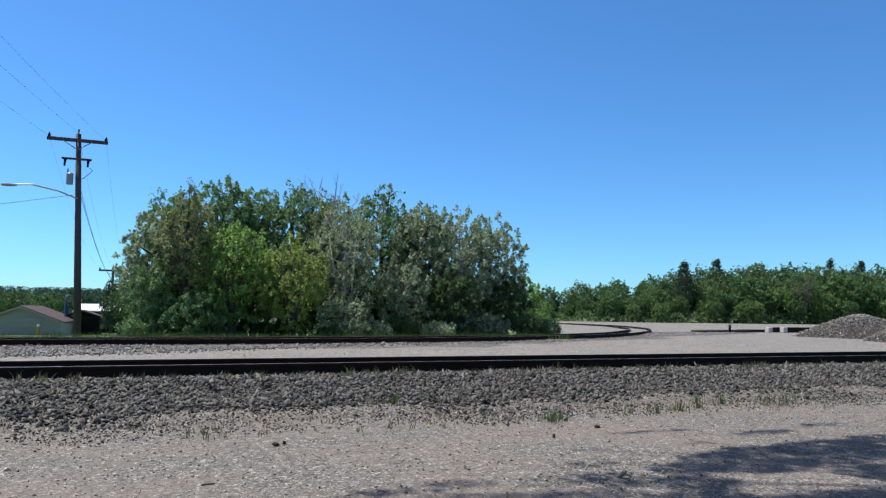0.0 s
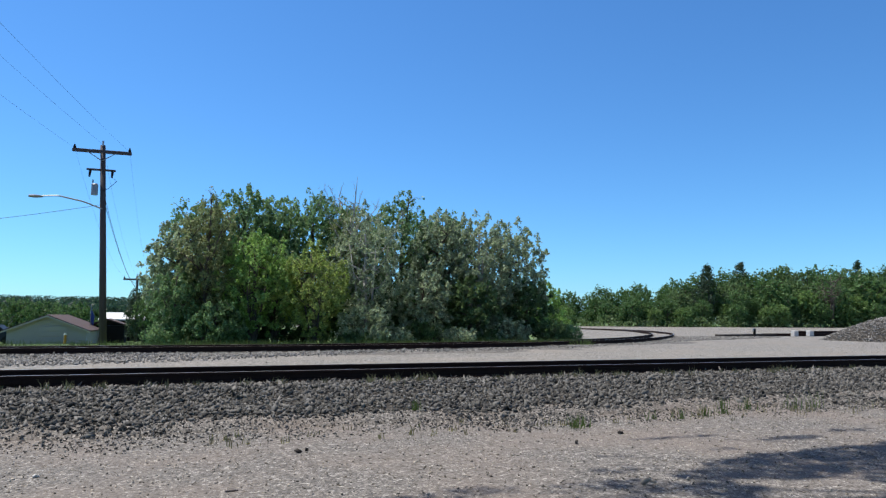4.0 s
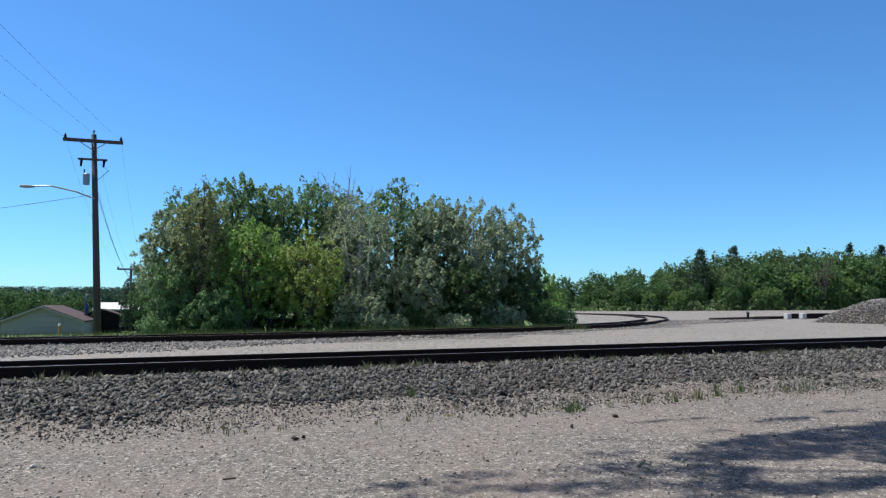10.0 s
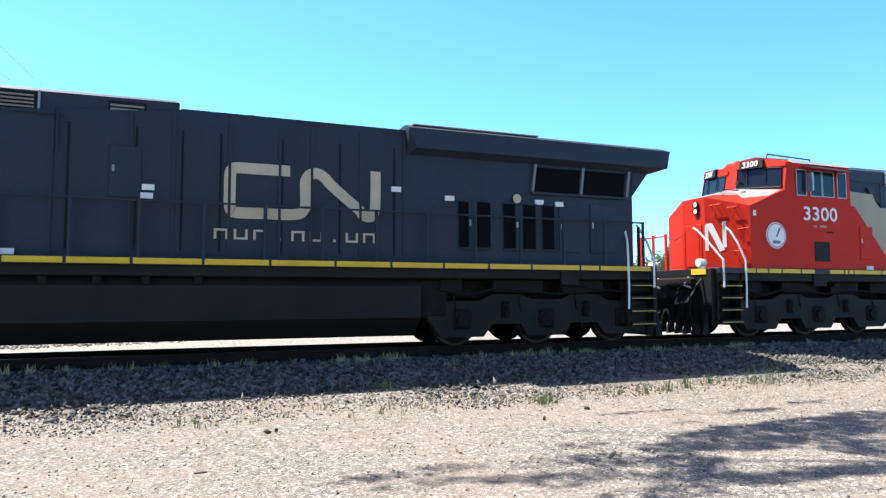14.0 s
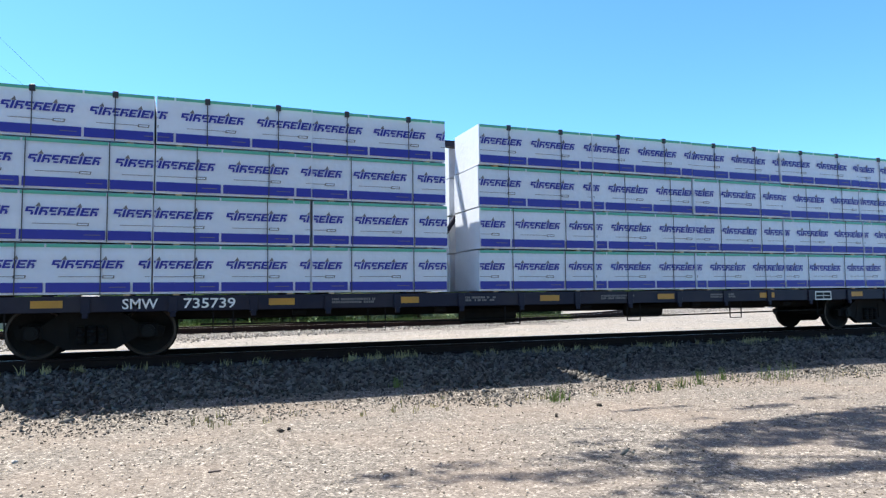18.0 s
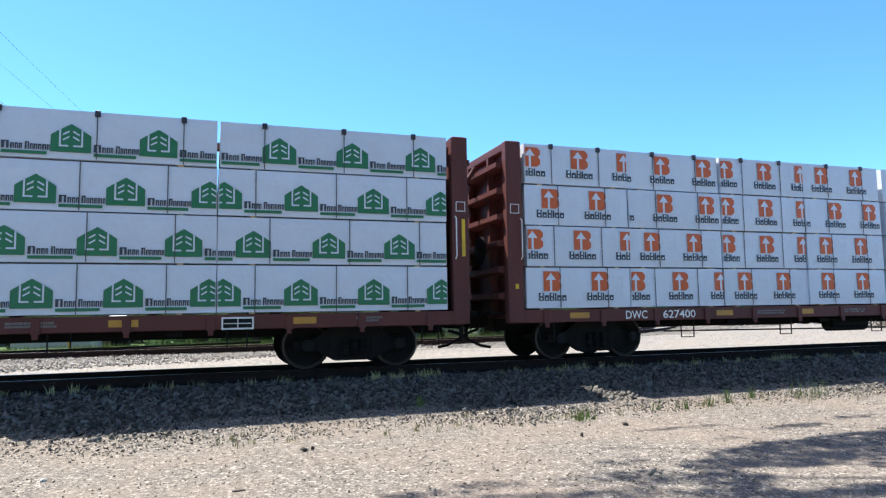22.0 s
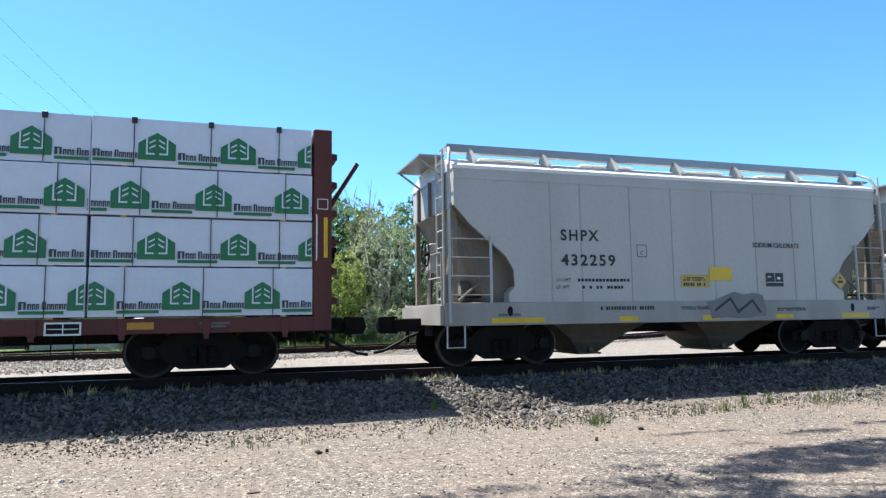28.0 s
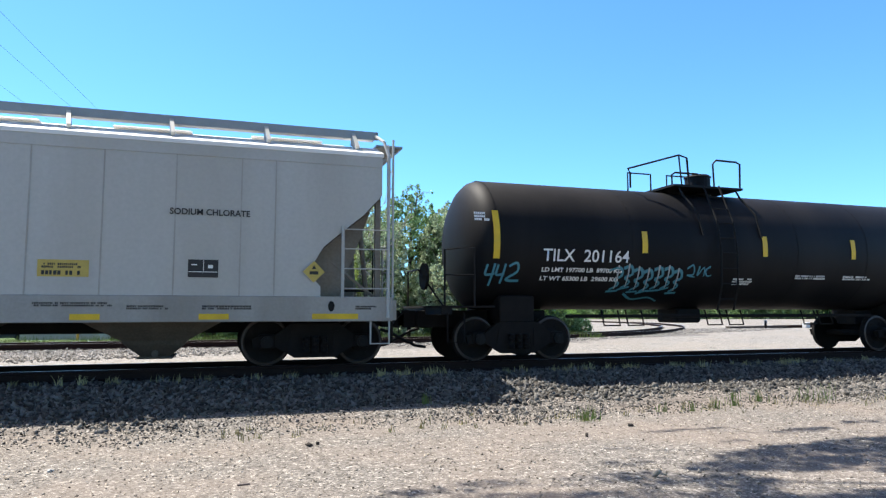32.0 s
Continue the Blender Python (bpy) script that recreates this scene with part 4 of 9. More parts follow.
def shade_tree():
    """The tree beside the camera; only the shade of its leaves falls into the picture."""
    t = base("shade_tree", pose(13.5, 4.0, 0), "large leafy tree at the edge of the gravel", "tree")
    b = Build()
    b.tube([(0, 0, 0), (-0.2, 0.4, 4), (-0.5, 1.0, 8), (-1.5, 2.6, 11), (-2.6, 4.0, 15)], 0.38, 10, 0, 0.1)
    q = np.random.default_rng(77)
    blobs = []
    # where shade lies on the ground, its half-widths and how thick the leaves stand
    for gx, gy, rx, ry, thick in ((7.7, 6.55, 0.95, 0.34, 2.6), (6.6, 6.55, 0.75, 0.28, 2.6), (5.85, 6.4, 0.55, 0.22, 2.2), (7.3, 6.05, 1.0, 0.3, 2.6), (6.1, 5.92, 0.8, 0.3, 2.6), (5.2, 6.05, 0.5, 0.26, 2.2),
                                  (4.85, 5.5, 0.45, 0.3, 2.4), (4.5, 5.05, 0.5, 0.28, 2.0), (5.4, 4.74, 0.75, 0.2, 3.0), (6.2, 4.72, 0.6, 0.2, 3.0), (7.15, 5.35, 0.55, 0.45, 2.2), (8.9, 6.1, 1.0, 0.8, 2.4), (7.78, 7.55, 0.48, 0.15, 1.9), (6.3, 8.08, 0.85, 0.08, 1.2),
                                  (6.3, 7.18, 0.24, 0.06, 1.2), (4.6, 7.2, 0.22, 0.07, 0.9), (4.4, 6.5, 0.5, 0.16, 0.6), (3.7, 6.0, 0.6, 0.2, 1.0), (3.5, 5.4, 0.6, 0.22, 1.1), (4.2, 5.75, 0.4, 0.2, 1.3), (2.4, 6.15, 0.5, 0.15, 1.0), (1.7, 6.1, 0.45, 0.12, 0.9), (2.2, 5.75, 0.6, 0.12, 1.0), (2.9, 5.6, 0.5, 0.15, 0.9),
                                  (9.2, 7.8, 0.5, 0.12, 1.2), (3.8, 4.7, 0.8, 0.25, 1.1)):
        c = Vector((gx, gy, 0)) + Vector((-1.75, 2.0, 4.9)) * 2.7 - Vector((13.5, 4.0, 0))
        b.tube([(-1.5, 2.6, 11), Vector((-1.5, 2.6, 12)).lerp(c, 0.5) + Vector((0, 0, 0.8)), c], 0.04, 5, 0, 0.012)
        n = int(thick * math.pi * rx * ry / 0.0045)
        a, d = q.uniform(0, math.tau, n), np.sqrt(q.uniform(0, 1, n)) * (1 + q.normal(0, 0.06, n))
        off = np.stack([rx * d * np.cos(a), ry * d * np.sin(a), np.zeros(n)], 1)
        rise = q.uniform(-0.3, 0.3, (n, 1)) * np.array((-1.75, 2.0, 4.9))
        blobs.append(np.array(c) + off + rise)
    p = np.concatenate(blobs + [np.array((3.5, -4.5, 13.5)) + q.normal(0, 1, (2500, 3)) * (2.2, 1.8, 2.4)])
    part("trunk", b, BARK, t, smooth=True)
    part("crown", many("crown", p, q.uniform(0.09, 0.17, len(p)), LEAF_GREEN, "leaf", "", "", seed=78), LEAF_GREEN, t)


shade_tree()
# two unseen trees, added to close the near side and block sky light
for i, (x, y) in enumerate(((-5, -9.5), (8, -10.5))):
    tree("tree", x, y, 15, 13, LEAF_GREEN, "added unseen tall leafy tree that blocks part of the sky light", 150 + i, 5200, 0.62, low=0.14, group="trees of the gravel lot", spread=1.2)


def blades(b, x, y, z, n, s, h0, h1, q):
    """A fan of thin upright blades from one root."""
    o = len(b.v)
    b.v.append((x, y, z))
    for i in range(n):
        a, rr = q.uniform(0, math.tau), abs(q.gauss(0, 0.09)) * s
        h = q.uniform(h0, h1) * s
        px, py = x + rr * math.cos(a), y + rr * math.sin(a)
        dx, dy, w = q.gauss(0, 0.22) * h, q.gauss(0, 0.22) * h, q.uniform(0.004, 0.009)
        k = len(b.v)
        b.v += [(px - w, py, z + 0.01), (px + w, py, z + 0.01), (px + dx * 0.4 + w * 0.7, py + dy * 0.4, z + h * 0.6), (px + dx * 0.4 - w * 0.7, py + dy * 0.4, z + h * 0.6), (px + dx, py + dy, z + h)]
        b.f += [(o, k + 1, k), (k, k + 1, k + 2, k + 3), (k + 3, k + 2, k + 4)]
        b.m += [0, 0, 0]


def ground_top(x, y):
    return max(land(x, y), ballast_z(y, 10.2, 16.3, 0, 0.395) if 10.2 < y < 16.3 else -9)


def tufts(name, spots, material, label, h0, h1, seed):
    q = random.Random(seed)
    for x, y, n, s in spots:
        b = Build()
        blades(b, 0, 0, 0, n, s, h0, h1, q)
        tagged(part(name, b, material, at=pose(x, y, ground_top(x, y))), label, "grass", "weeds on the gravel")


tufts("grass_tuft", [(5.35, 9.25, 22, 1.1), (5.55, 9.4, 16, 1.0), (3.3, 10.9, 26, 0.9), (8.6, 9.8, 20, 1.2), (9.4, 10.1, 24, 1.2), (9.0, 10.3, 14, 1.0), (10.3, 9.9, 16, 1.5), (10.9, 10.0, 16, 1.6), (8.1, 9.7, 16, 1.0), (7.5, 9.5, 14, 1.0), (7.0, 9.6, 14, 0.9)], GRASS, "small tuft of green grass on the gravel", 0.10, 0.24, 3)
q = random.Random(12)
b = Build()
for i in range(70):
    x, y = q.uniform(-4, 20), 12.75 + q.uniform(-.15, .2)
    blades(b, x, y, ground_top(x, y), q.randint(8, 22), q.uniform(0.7, 1.2), 0.08, 0.2, q)
for i in range(60):
    x, y = q.uniform(0, 13), 9.1 + q.uniform(0, 1.2)
    blades(b, x, y, ground_top(x, y), q.randint(3, 8), q.uniform(0.7, 1.1), 0.05, 0.15, q)
tagged(part("dry_grass", b, DRY_GRASS), "thin dry grass along the ballast and the tie ends", "grass", kind="stuff")


def verge_grass():
    q = np.random.default_rng(3)
    b = Build()
    for i in range(7000):
        x, y = q.uniform(-14, 17), 27.6 + abs(q.normal(0, 1.3))
        h = q.uniform(0.1, 0.42)
        z = land(x, y)
        dx, dy = q.normal(0, 0.1, 2)
        b.add([(x - .015, y, z), (x + .015, y, z), (x + dx, y + dy, z + h)], [(0, 1, 2)])
    return tagged(part("verge_grass", b, GRASS), "rough green grass along the branch track", "grass", kind="stuff")


verge_grass()
# ---- pole, wires, buildings, yard ----
def utility_pole(x, y, top, lean, label, arm=1.0, gear=True):
    z0 = land(x, y)
    p = base("utility_pole", pose(x, y, z0), label, "utility pole", "utility poles")
    h = top - z0
    part("pole", Build().tube([(0, 0, -0.1), (lean * 0.5, 0, h * 0.5), (lean, 0, h)], 0.15 * arm, 12, 0, 0.10 * arm), POLE_WOOD, p, smooth=True)
    part("cap_insulator", Build().cyl((lean, 0, h), (lean, 0, h + 0.12), 0.03, 8).cyl((lean, 0, h + 0.12), (lean, 0, h + 0.2), 0.05, 8, 0, 0.03), STEEL, p)

    def cross(z, a, w, name):
        c = part(name, Build().box(lean - a, -0.12, z - w, lean + a, -0.02, z + w, 0, 0.01), POLE_WOOD, p, "weathered wooden crossarm")
        return c
    up = cross(h - 0.28, 1.12 * arm, 0.07, "crossarm")
    for s in (-1, 1):
        part("brace", Build().tube([(lean + s * 0.55, -0.13, h - 0.32), (lean, -0.11, h - 0.68)], 0.018, 5), STEEL, up)
        part("insulator", Build().cyl((lean + s * 1.04 * arm, -0.07, h - 0.22), (lean + s * 1.04 * arm, -0.07, h - 0.12), 0.055, 8).cyl((lean + s * 1.04 * arm, -0.07, h - 0.12), (lean + s * 1.04 * arm, -0.07, h - 0.03), 0.04, 8, 0, 0.02), BLACK, up)
    if gear:
        low = cross(h - 1.06, 0.55, 0.04, "lower_crossarm")
        for s in (-0.42, 0.42):
            part("fuse_cutout", Build().cyl((lean + s, -0.13, h - 1.08), (lean + s, -0.13, h - 1.38), 0.04, 8).cyl((lean + s + 0.06, -0.15, h - 1.1), (lean + s + 0.02, -0.16, h - 1.36), 0.02, 6), BLACK, low)
        tr = part("transformer", Build().cyl((lean - 0.2, -0.14, h - 2.14), (lean - 0.2, -0.14, h - 1.72), 0.13, 14).cyl((lean - 0.2, -0.14, h - 1.72), (lean - 0.2, -0.14, h - 1.66), 0.14, 14, 0, 0.09), STEEL, p, "grey drum transformer", smooth=False)
        part("bushing", Build().cyl((lean - 0.28, -0.14, h - 1.66), (lean - 0.28, -0.14, h - 1.5), 0.025, 6), BLACK, tr)
        part("drop_wire", Build().tube([(lean + 0.5, -0.13, h - 1.4), (lean + 0.62, -0.13, h - 1.5), (lean + 0.3, -0.14, h - 1.85), (lean + 0.1, -0.14, h - 1.95)], 0.012, 5), BLACK, p)
        a = part("lamp_arm", Build().tube([(lean * 0.7, -0.1, 5.74), (-1.0, -0.15, 6.0), (-1.9, -0.2, 6.18), (-2.5, -0.2, 6.14)], 0.03, 6), STEEL, p, "galvanised street lamp arm")
        part("lamp_head", Build().loft([[(-2.45 - 0.13 * i, -0.2 + 0.08 * s * math.cos(k * math.tau / 8), 6.11 + 0.06 * s * math.sin(k * math.tau / 8)) for k in range(8)] for i, s in ((0, 0.5), (1, 0.9), (2.4, 1.15), (4, 0.8))]), STEEL, a, "oval street lamp head")
    return p


utility_pole(-4.0, 31.0, 8.75, -0.42, "dark brown wooden utility pole with crossarms, transformer and street lamp")
utility_pole(-5.4, 60.0, 4.85, -0.1, "small distant utility pole with one crossarm", 0.9, False)


def wire(name, a, b, sag, label, r=0.0032):
    a, b = Vector(a), Vector(b)
    pts = [a.lerp(b, k / 14) + Vector((0, 0, -4 * sag * (k / 14) * (1 - k / 14))) for k in range(15)]
    tagged(part(name, Build().tube(pts, r, 5), BLACK), label, "wire", "overhead wires")


for dx, dz in ((-1.04, 0.0), (0.0, 0.24), (1.04, 0.0)):
    wire("power_wire", (-4.42 + dx, 31.0, 8.55 + dz), (-9.2 + dx * 1.2, -12, 9.4 + dz), 0.5, "thin dark overhead power wire")
    wire("power_wire", (-4.42 + dx, 31.0, 8.55 + dz), (-5.5 + dx * 0.9, 60, 4.75 + dz * 0.3), 0.9, "thin dark overhead power wire")
wire("phone_cable", (-4.3, 31.0, 6.25), (-15.0, 29, 4.0), 0.15, "sagging dark service cable", 0.009)
wire("service_cable", (-4.2, 31.0, 6.2), (-4.6, 58, 3.4), 1.1, "sagging dark service cable", 0.009)
wire("service_cable", (-4.2, 31.0, 6.4), (-4.9, 58, 3.6), 1.0, "sagging dark service cable", 0.009)


def garage():
    x0, x1, y0, y1 = -12.5, -7.75, 52.0, 59.0
    z0 = land(-10, 54) - 0.1
    g = base("garage", pose(0, 0, 0), "pale beige garage with a brown shingle gable roof", "garage")
    ze, zr, xm = 0.62, 1.55, -10.15
    part("wall", Build().prism([(x0, z0 - 0.5), (x1, z0 - 0.5), (x1, ze), (xm, zr), (x0, ze)], y0, y0 + 0.15), SIDING, g)
    part("wall", Build().prism([(x0, z0 - 0.5), (x1, z0 - 0.5), (x1, ze), (xm, zr), (x0, ze)], y1 - 0.15, y1), SIDING, g)
    for x in (x0, x1 - 0.15):
        part("wall", Build().box(x, y0 + 0.15, z0 - 0.5, x + 0.15, y1 - 0.15, ze), SIDING, g)
    for a, b in (((x0 - 0.25, ze - 0.08), (xm, zr + 0.06)), ((xm, zr + 0.06), (x1 + 0.25, ze - 0.08))):
        part("roof", Build().prism([a, b, (b[0], b[1] + 0.09), (a[0], a[1] + 0.09)], y0 - 0.3, y1 + 0.3), SHINGLE, g, "brown shingle roof slope")
    part("fascia", Build().prism([(x0 - 0.27, ze - 0.16), (xm, zr - 0.02), (x1 + 0.27, ze - 0.16), (x1 + 0.27, ze - 0.05), (xm, zr + 0.1), (x0 - 0.27, ze - 0.05)], y0 - 0.34, y0 - 0.3), SIDING, g)
    d = part("garage_door", Build().box(-10.7, y0 - 0.04, z0, -8.9, y0, 0.62), SIDING, g, "closed pale sectional garage door")
    for i in range(4):
        part("door_panel", Build().box(-10.65, y0 - 0.06, z0 + 0.05 + i * 0.36, -8.95, y0 - 0.04, z0 + 0.36 + i * 0.36, 0, 0.008), SIDING, d)


garage()


def house():
    z0 = land(-7, 62) - 0.1
    h = base("house", pose(0, 0, 0), "small dark house with a white metal roof among the trees", "house")
    part("wall", Build().box(-8.0, 62, z0 - 0.4, -4.2, 67, 1.4), GRIME, h)
    part("roof", Build().loft([[(x, 61.5, 1.36), (x, 64.5, 1.92), (x, 67.5, 1.36), (x, 67.5, 1.26), (x, 64.5, 1.8), (x, 61.5, 1.26)] for x in (-8.4, -3.8)]), WHITE, h, "white metal gable roof in the sun")
    for x in (-7.4, -5.6):
        part("window", Build().box(x, 61.95, 0.1, x + 0.7, 62.0, 0.8), GLASS_DARK, h)
    for x in (-5.9, -5.2):
        part("chimney", Build().cyl((x, 64, 1.7), (x, 64, 2.6), 0.09, 8), WHITE, h)
    st = part("stair", Build().prism([(-4.2, -0.1), (-4.05, -0.1), (-2.9, -1.0), (-3.05, -1.0)], 61.0, 61.08), WHITE, h, "white railing of the outside stair")
    part("deck", Build().box(-5.2, 60.6, -0.25, -4.1, 61.9, -0.15), POLE_WOOD, st)
    s = base("shed", pose(-7.2, 57.5, land(-7.2, 57.5)), "low dark shed with a maroon roof beside the house", "shed")
    part("wall", Build().box(-1.2, 0, -0.2, 1.2, 2.0, 1.3), GRIME, s)
    part("roof", Build().prism([(-1.5, 1.25), (0, 1.75), (1.5, 1.25), (1.5, 1.33), (0, 1.85), (-1.5, 1.33)], -0.2, 2.2), SHINGLE, s)


house()
# the blue flag by the garage, the parked dark car and the small yellow post
f = base("flagpole", pose(-8.15, 56, land(-8, 56)), "thin flagpole with a limp blue flag", "flagpole")
part("pole", Build().cyl((0, 0, 0), (0, 0, 2.9), 0.03, 6), STEEL, f)
part("flag", Build().prism([(0.03, 1.6), (0.2, 1.3), (0.26, 2.0), (0.03, 2.6)], -0.03, 0.03), TAG_ROYAL, f, "limp blue flag")
v = base("parked_car", pose(-14.4, 55, land(-14, 55)), "dark parked car beside the garage", "car")
part("body", Build().prism([(-2.2, 0.25), (2.2, 0.25), (2.2, 0.8), (1.4, 0.9), (0.8, 1.4), (-1.0, 1.4), (-1.7, 0.9), (-2.2, 0.85)], -0.8, 0.8), CN_BLACK, v)
for x in (-1.4, 1.4):
    for y in (-0.82, 0.66):
        part("wheel", Build().cyl((x, y, 0.32), (x, y + 0.16, 0.32), 0.32, 12), BLACK, v)
part("window", Build().prism([(-1.5, 0.92), (1.2, 0.92), (0.75, 1.33), (-0.95, 1.33)], -0.81, -0.8), GLASS_DARK, v)
f = base("marker_post", pose(-6.35, 36.5, land(-6.3, 36.5)), "short tan marker post with a pale cap in the grass", "post")
part("post", Build().cyl((0, 0, 0), (0, 0, 0.42), 0.06, 8), AMBER, f)
part("cap", Build().cyl((0, 0, 0.42), (0, 0, 0.52), 0.08, 8, 0, 0.04), WHITE, f)


def gravel_pile(x, y, rx, ry, h, label, seed):
    b = Build()
    n, m = 40, 14
    z0 = land(x, y) - 0.05
    v = []
    for j in range(m + 1):
        k = j / m
        for i in range(n):
            a = i * math.tau / n
            w = 1 + 0.10 * noise.noise((math.cos(a) * 1.5, math.sin(a) * 1.5, seed))
            hh = h * (1 - k ** 1.4) * (1 + 0.12 * noise.noise((math.cos(a) * k * 2, math.sin(a) * k * 2, seed + 3)))
            v.append((x + rx * k * w * math.cos(a), y + ry * k * w * math.sin(a), z0 + hh))
    b.add(v, [(j * n + i, (j + 1) * n + i, (j + 1) * n + (i + 1) % n, j * n + (i + 1) % n) for j in range(m) for i in range(n)])
    pile = part("gravel_heap", b, BALLAST_BED, smooth=True)
    tagged(pile, label, "gravel pile", "gravel piles")
    q = np.random.default_rng(seed)
    i = q.integers(0, len(v), 5200)
    p = np.array(v)[i] + q.normal(0, 1, (5200, 3)) * (0.2, 0.2, 0.0)
    k = np.hypot((p[:, 0] - x) / rx, (p[:, 1] - y) / ry)
    p[:, 2] = z0 + h * (1 - np.minimum(1.0, k) ** 1.4) + q.normal(0, 0.02, 5200)
    part("loose_gravel", many("loose_gravel", p, q.uniform(0.05, 0.12, 5200), BALLAST_FAR, "chip", "", "", seed=seed), BALLAST_FAR, pile)


gravel_pile(39.7, 30.6, 4.3, 3.6, 1.45, "tall heap of grey crushed gravel in the yard", 4)
gravel_pile(37.9, 24.6, 4.4, 3.2, 1.55, "second heap of grey gravel beside the first", 5)


def rail_stack():
    s = base("rail_stack", pose(0, 0, land(41, 40)), "low stack of old rusty rails beside white concrete blocks", "rail stack")
    for i in range(9):
        part("old_rail", rail_along([(40.2, 40.1 + 0.16 * i, 0.0), (52.5, 39.9 + 0.16 * i, 0.0)]), [RAIL, RAIL], s)
    for i in range(7):
        part("old_rail", rail_along([(42.8, 40.2 + 0.16 * i, 0.19), (52.2, 40.0 + 0.16 * i, 0.19)]), [RAIL, RAIL], s)
    for x in (41.6, 43.1):
        part("block", Build().box(x - 0.2, 39.45, 0, x + 0.2, 39.85, 0.42, 0, 0.03), CONCRETE, s, "white concrete block")
    return s


rail_stack()
for i, (x, y) in enumerate(((35.6, 40.0), (37.2, 40.3), (38.6, 40.1))):
    s = base("scrap_pile", pose(x, y, land(x, y)), "low pile of dark scrap rails and ties", "scrap pile", "scrap in the yard")
    for k in range(4):
        part("old_tie", Build().box(-1.0, -0.12, 0, 1.0, 0.12, 0.17, 0, 0.012), TIE, s, at=pose(0.1 * k, 0.28 * k - 0.5, 0, 0, 0, 4 * k - 8))
f = base("switch_stand", pose(37.4, 39.2, land(37, 39)), "small dark switch stand at the edge of the yard", "switch stand")
part("post", Build().box(-0.07, -0.07, 0, 0.07, 0.07, 0.55, 0, 0.02), GRIME, f)
part("target", Build().box(-0.13, -0.03, 0.36, 0.13, 0.03, 0.6, 0, 0.01), STEEL, f)

# things that lie on the near gravel
for x, y, s, mm, lab in ((1.1, 8.53, 0.06, TIE, "dark lump of cinder on the gravel"), (1.22, 8.62, 0.05, TIE, "dark lump of cinder on the gravel"), (4.69, 8.1, 0.075, TIE, "dark stone lump beside pinkish sand"), (4.17, 5.89, 0.07, PEBBLE, "pale broken stone on the gravel"), (4.3, 5.93, 0.05, PEBBLE, "pale broken stone on the gravel"), (4.7, 5.9, 0.04, PEBBLE, "pale broken stone on the gravel"), (-1.6, 8.1, 0.045, CONCRETE, "pale stone on the gravel"), (5.7, 8.6, 0.07, TIE, "dark stone on the gravel")):
    o = part("stone", many("stone", np.array([(0., 0., s * 0.3)]), np.array([s]), mm, "stone", "", "", seed=int(x * 10 + 40)), mm, at=pose(x, y, land(x, y)))
    tagged(o, lab, "stone", "stones on the gravel")
o = part("wood_chip", Build().box(-0.06, -0.012, 0, 0.06, 0.012, 0.015, 0, 0.004), POLE_WOOD, at=pose(0.28, 6.89, land(0.28, 6.89), 0, 0, 8))
tagged(o, "short dark splinter of wood on the gravel", "wood splinter")
# ---- running gear shared by the cars: x along the car, -y faces the camera, z above the rail top ----
GEAR = {}


def wheelset_parts(r):
    if r not in GEAR:
        b = Build()
        n = 28
        prof = [(0.065, r * 0.97 + 0.03), (0.045, r + 0.025), (0.03, r), (-0.06, r - 0.006), (-0.07, r * 0.9), (-0.045, r * 0.86), (-0.02, r * 0.45), (-0.05, r * 0.28), (-0.06, 0.0)]
        rings = [[(q * math.cos(i * math.tau / n), y, q * math.sin(i * math.tau / n)) for i in range(n)] for y, q in prof[:-1]]
        b.loft(rings)
        for k in (3, 4):
            for i in range(n):
                b.m[k * n + i] = 1
        for i in range(6):
            a = i * math.tau / 6
            b.cyl((r * .62 * math.cos(a), -0.05, r * .62 * math.sin(a)), (r * .62 * math.cos(a), -0.02, r * .62 * math.sin(a)), r * 0.07, 6)
        GEAR[r] = (b.mesh("wheel", [GRIME, WHEEL_RIM]), Build().cyl((0, -0.95, 0), (0, 0.95, 0), 0.075, 12).mesh("wheelset", GRIME))
    return GEAR[r]


def wheelset(car, x, r):
    wm, am = wheelset_parts(r)
    ws = part("wheelset", am, GRIME, car, at=pose(x, 0, r))
    part("wheel", wm, GRIME, ws, "dark steel wheel with a bright worn rim", at=pose(0, -0.755, 0))
    part("wheel", wm, GRIME, ws, "dark steel wheel with a bright worn rim", at=pose(0, 0.755, 0, 0, 0, 180))
    return ws


def coil(x, y, z0, z1, r, turns=5):
    """A coil spring as one ribbed body."""
    rings = []
    for i in range(turns * 2 + 1):
        z, q = z0 + (z1 - z0) * i / (turns * 2), r if i % 2 else r * 0.78
        rings.append([(x + q * math.cos(k * math.tau / 10), y + q * math.sin(k * math.tau / 10), z) for k in range(10)])
    return Build().loft(rings)


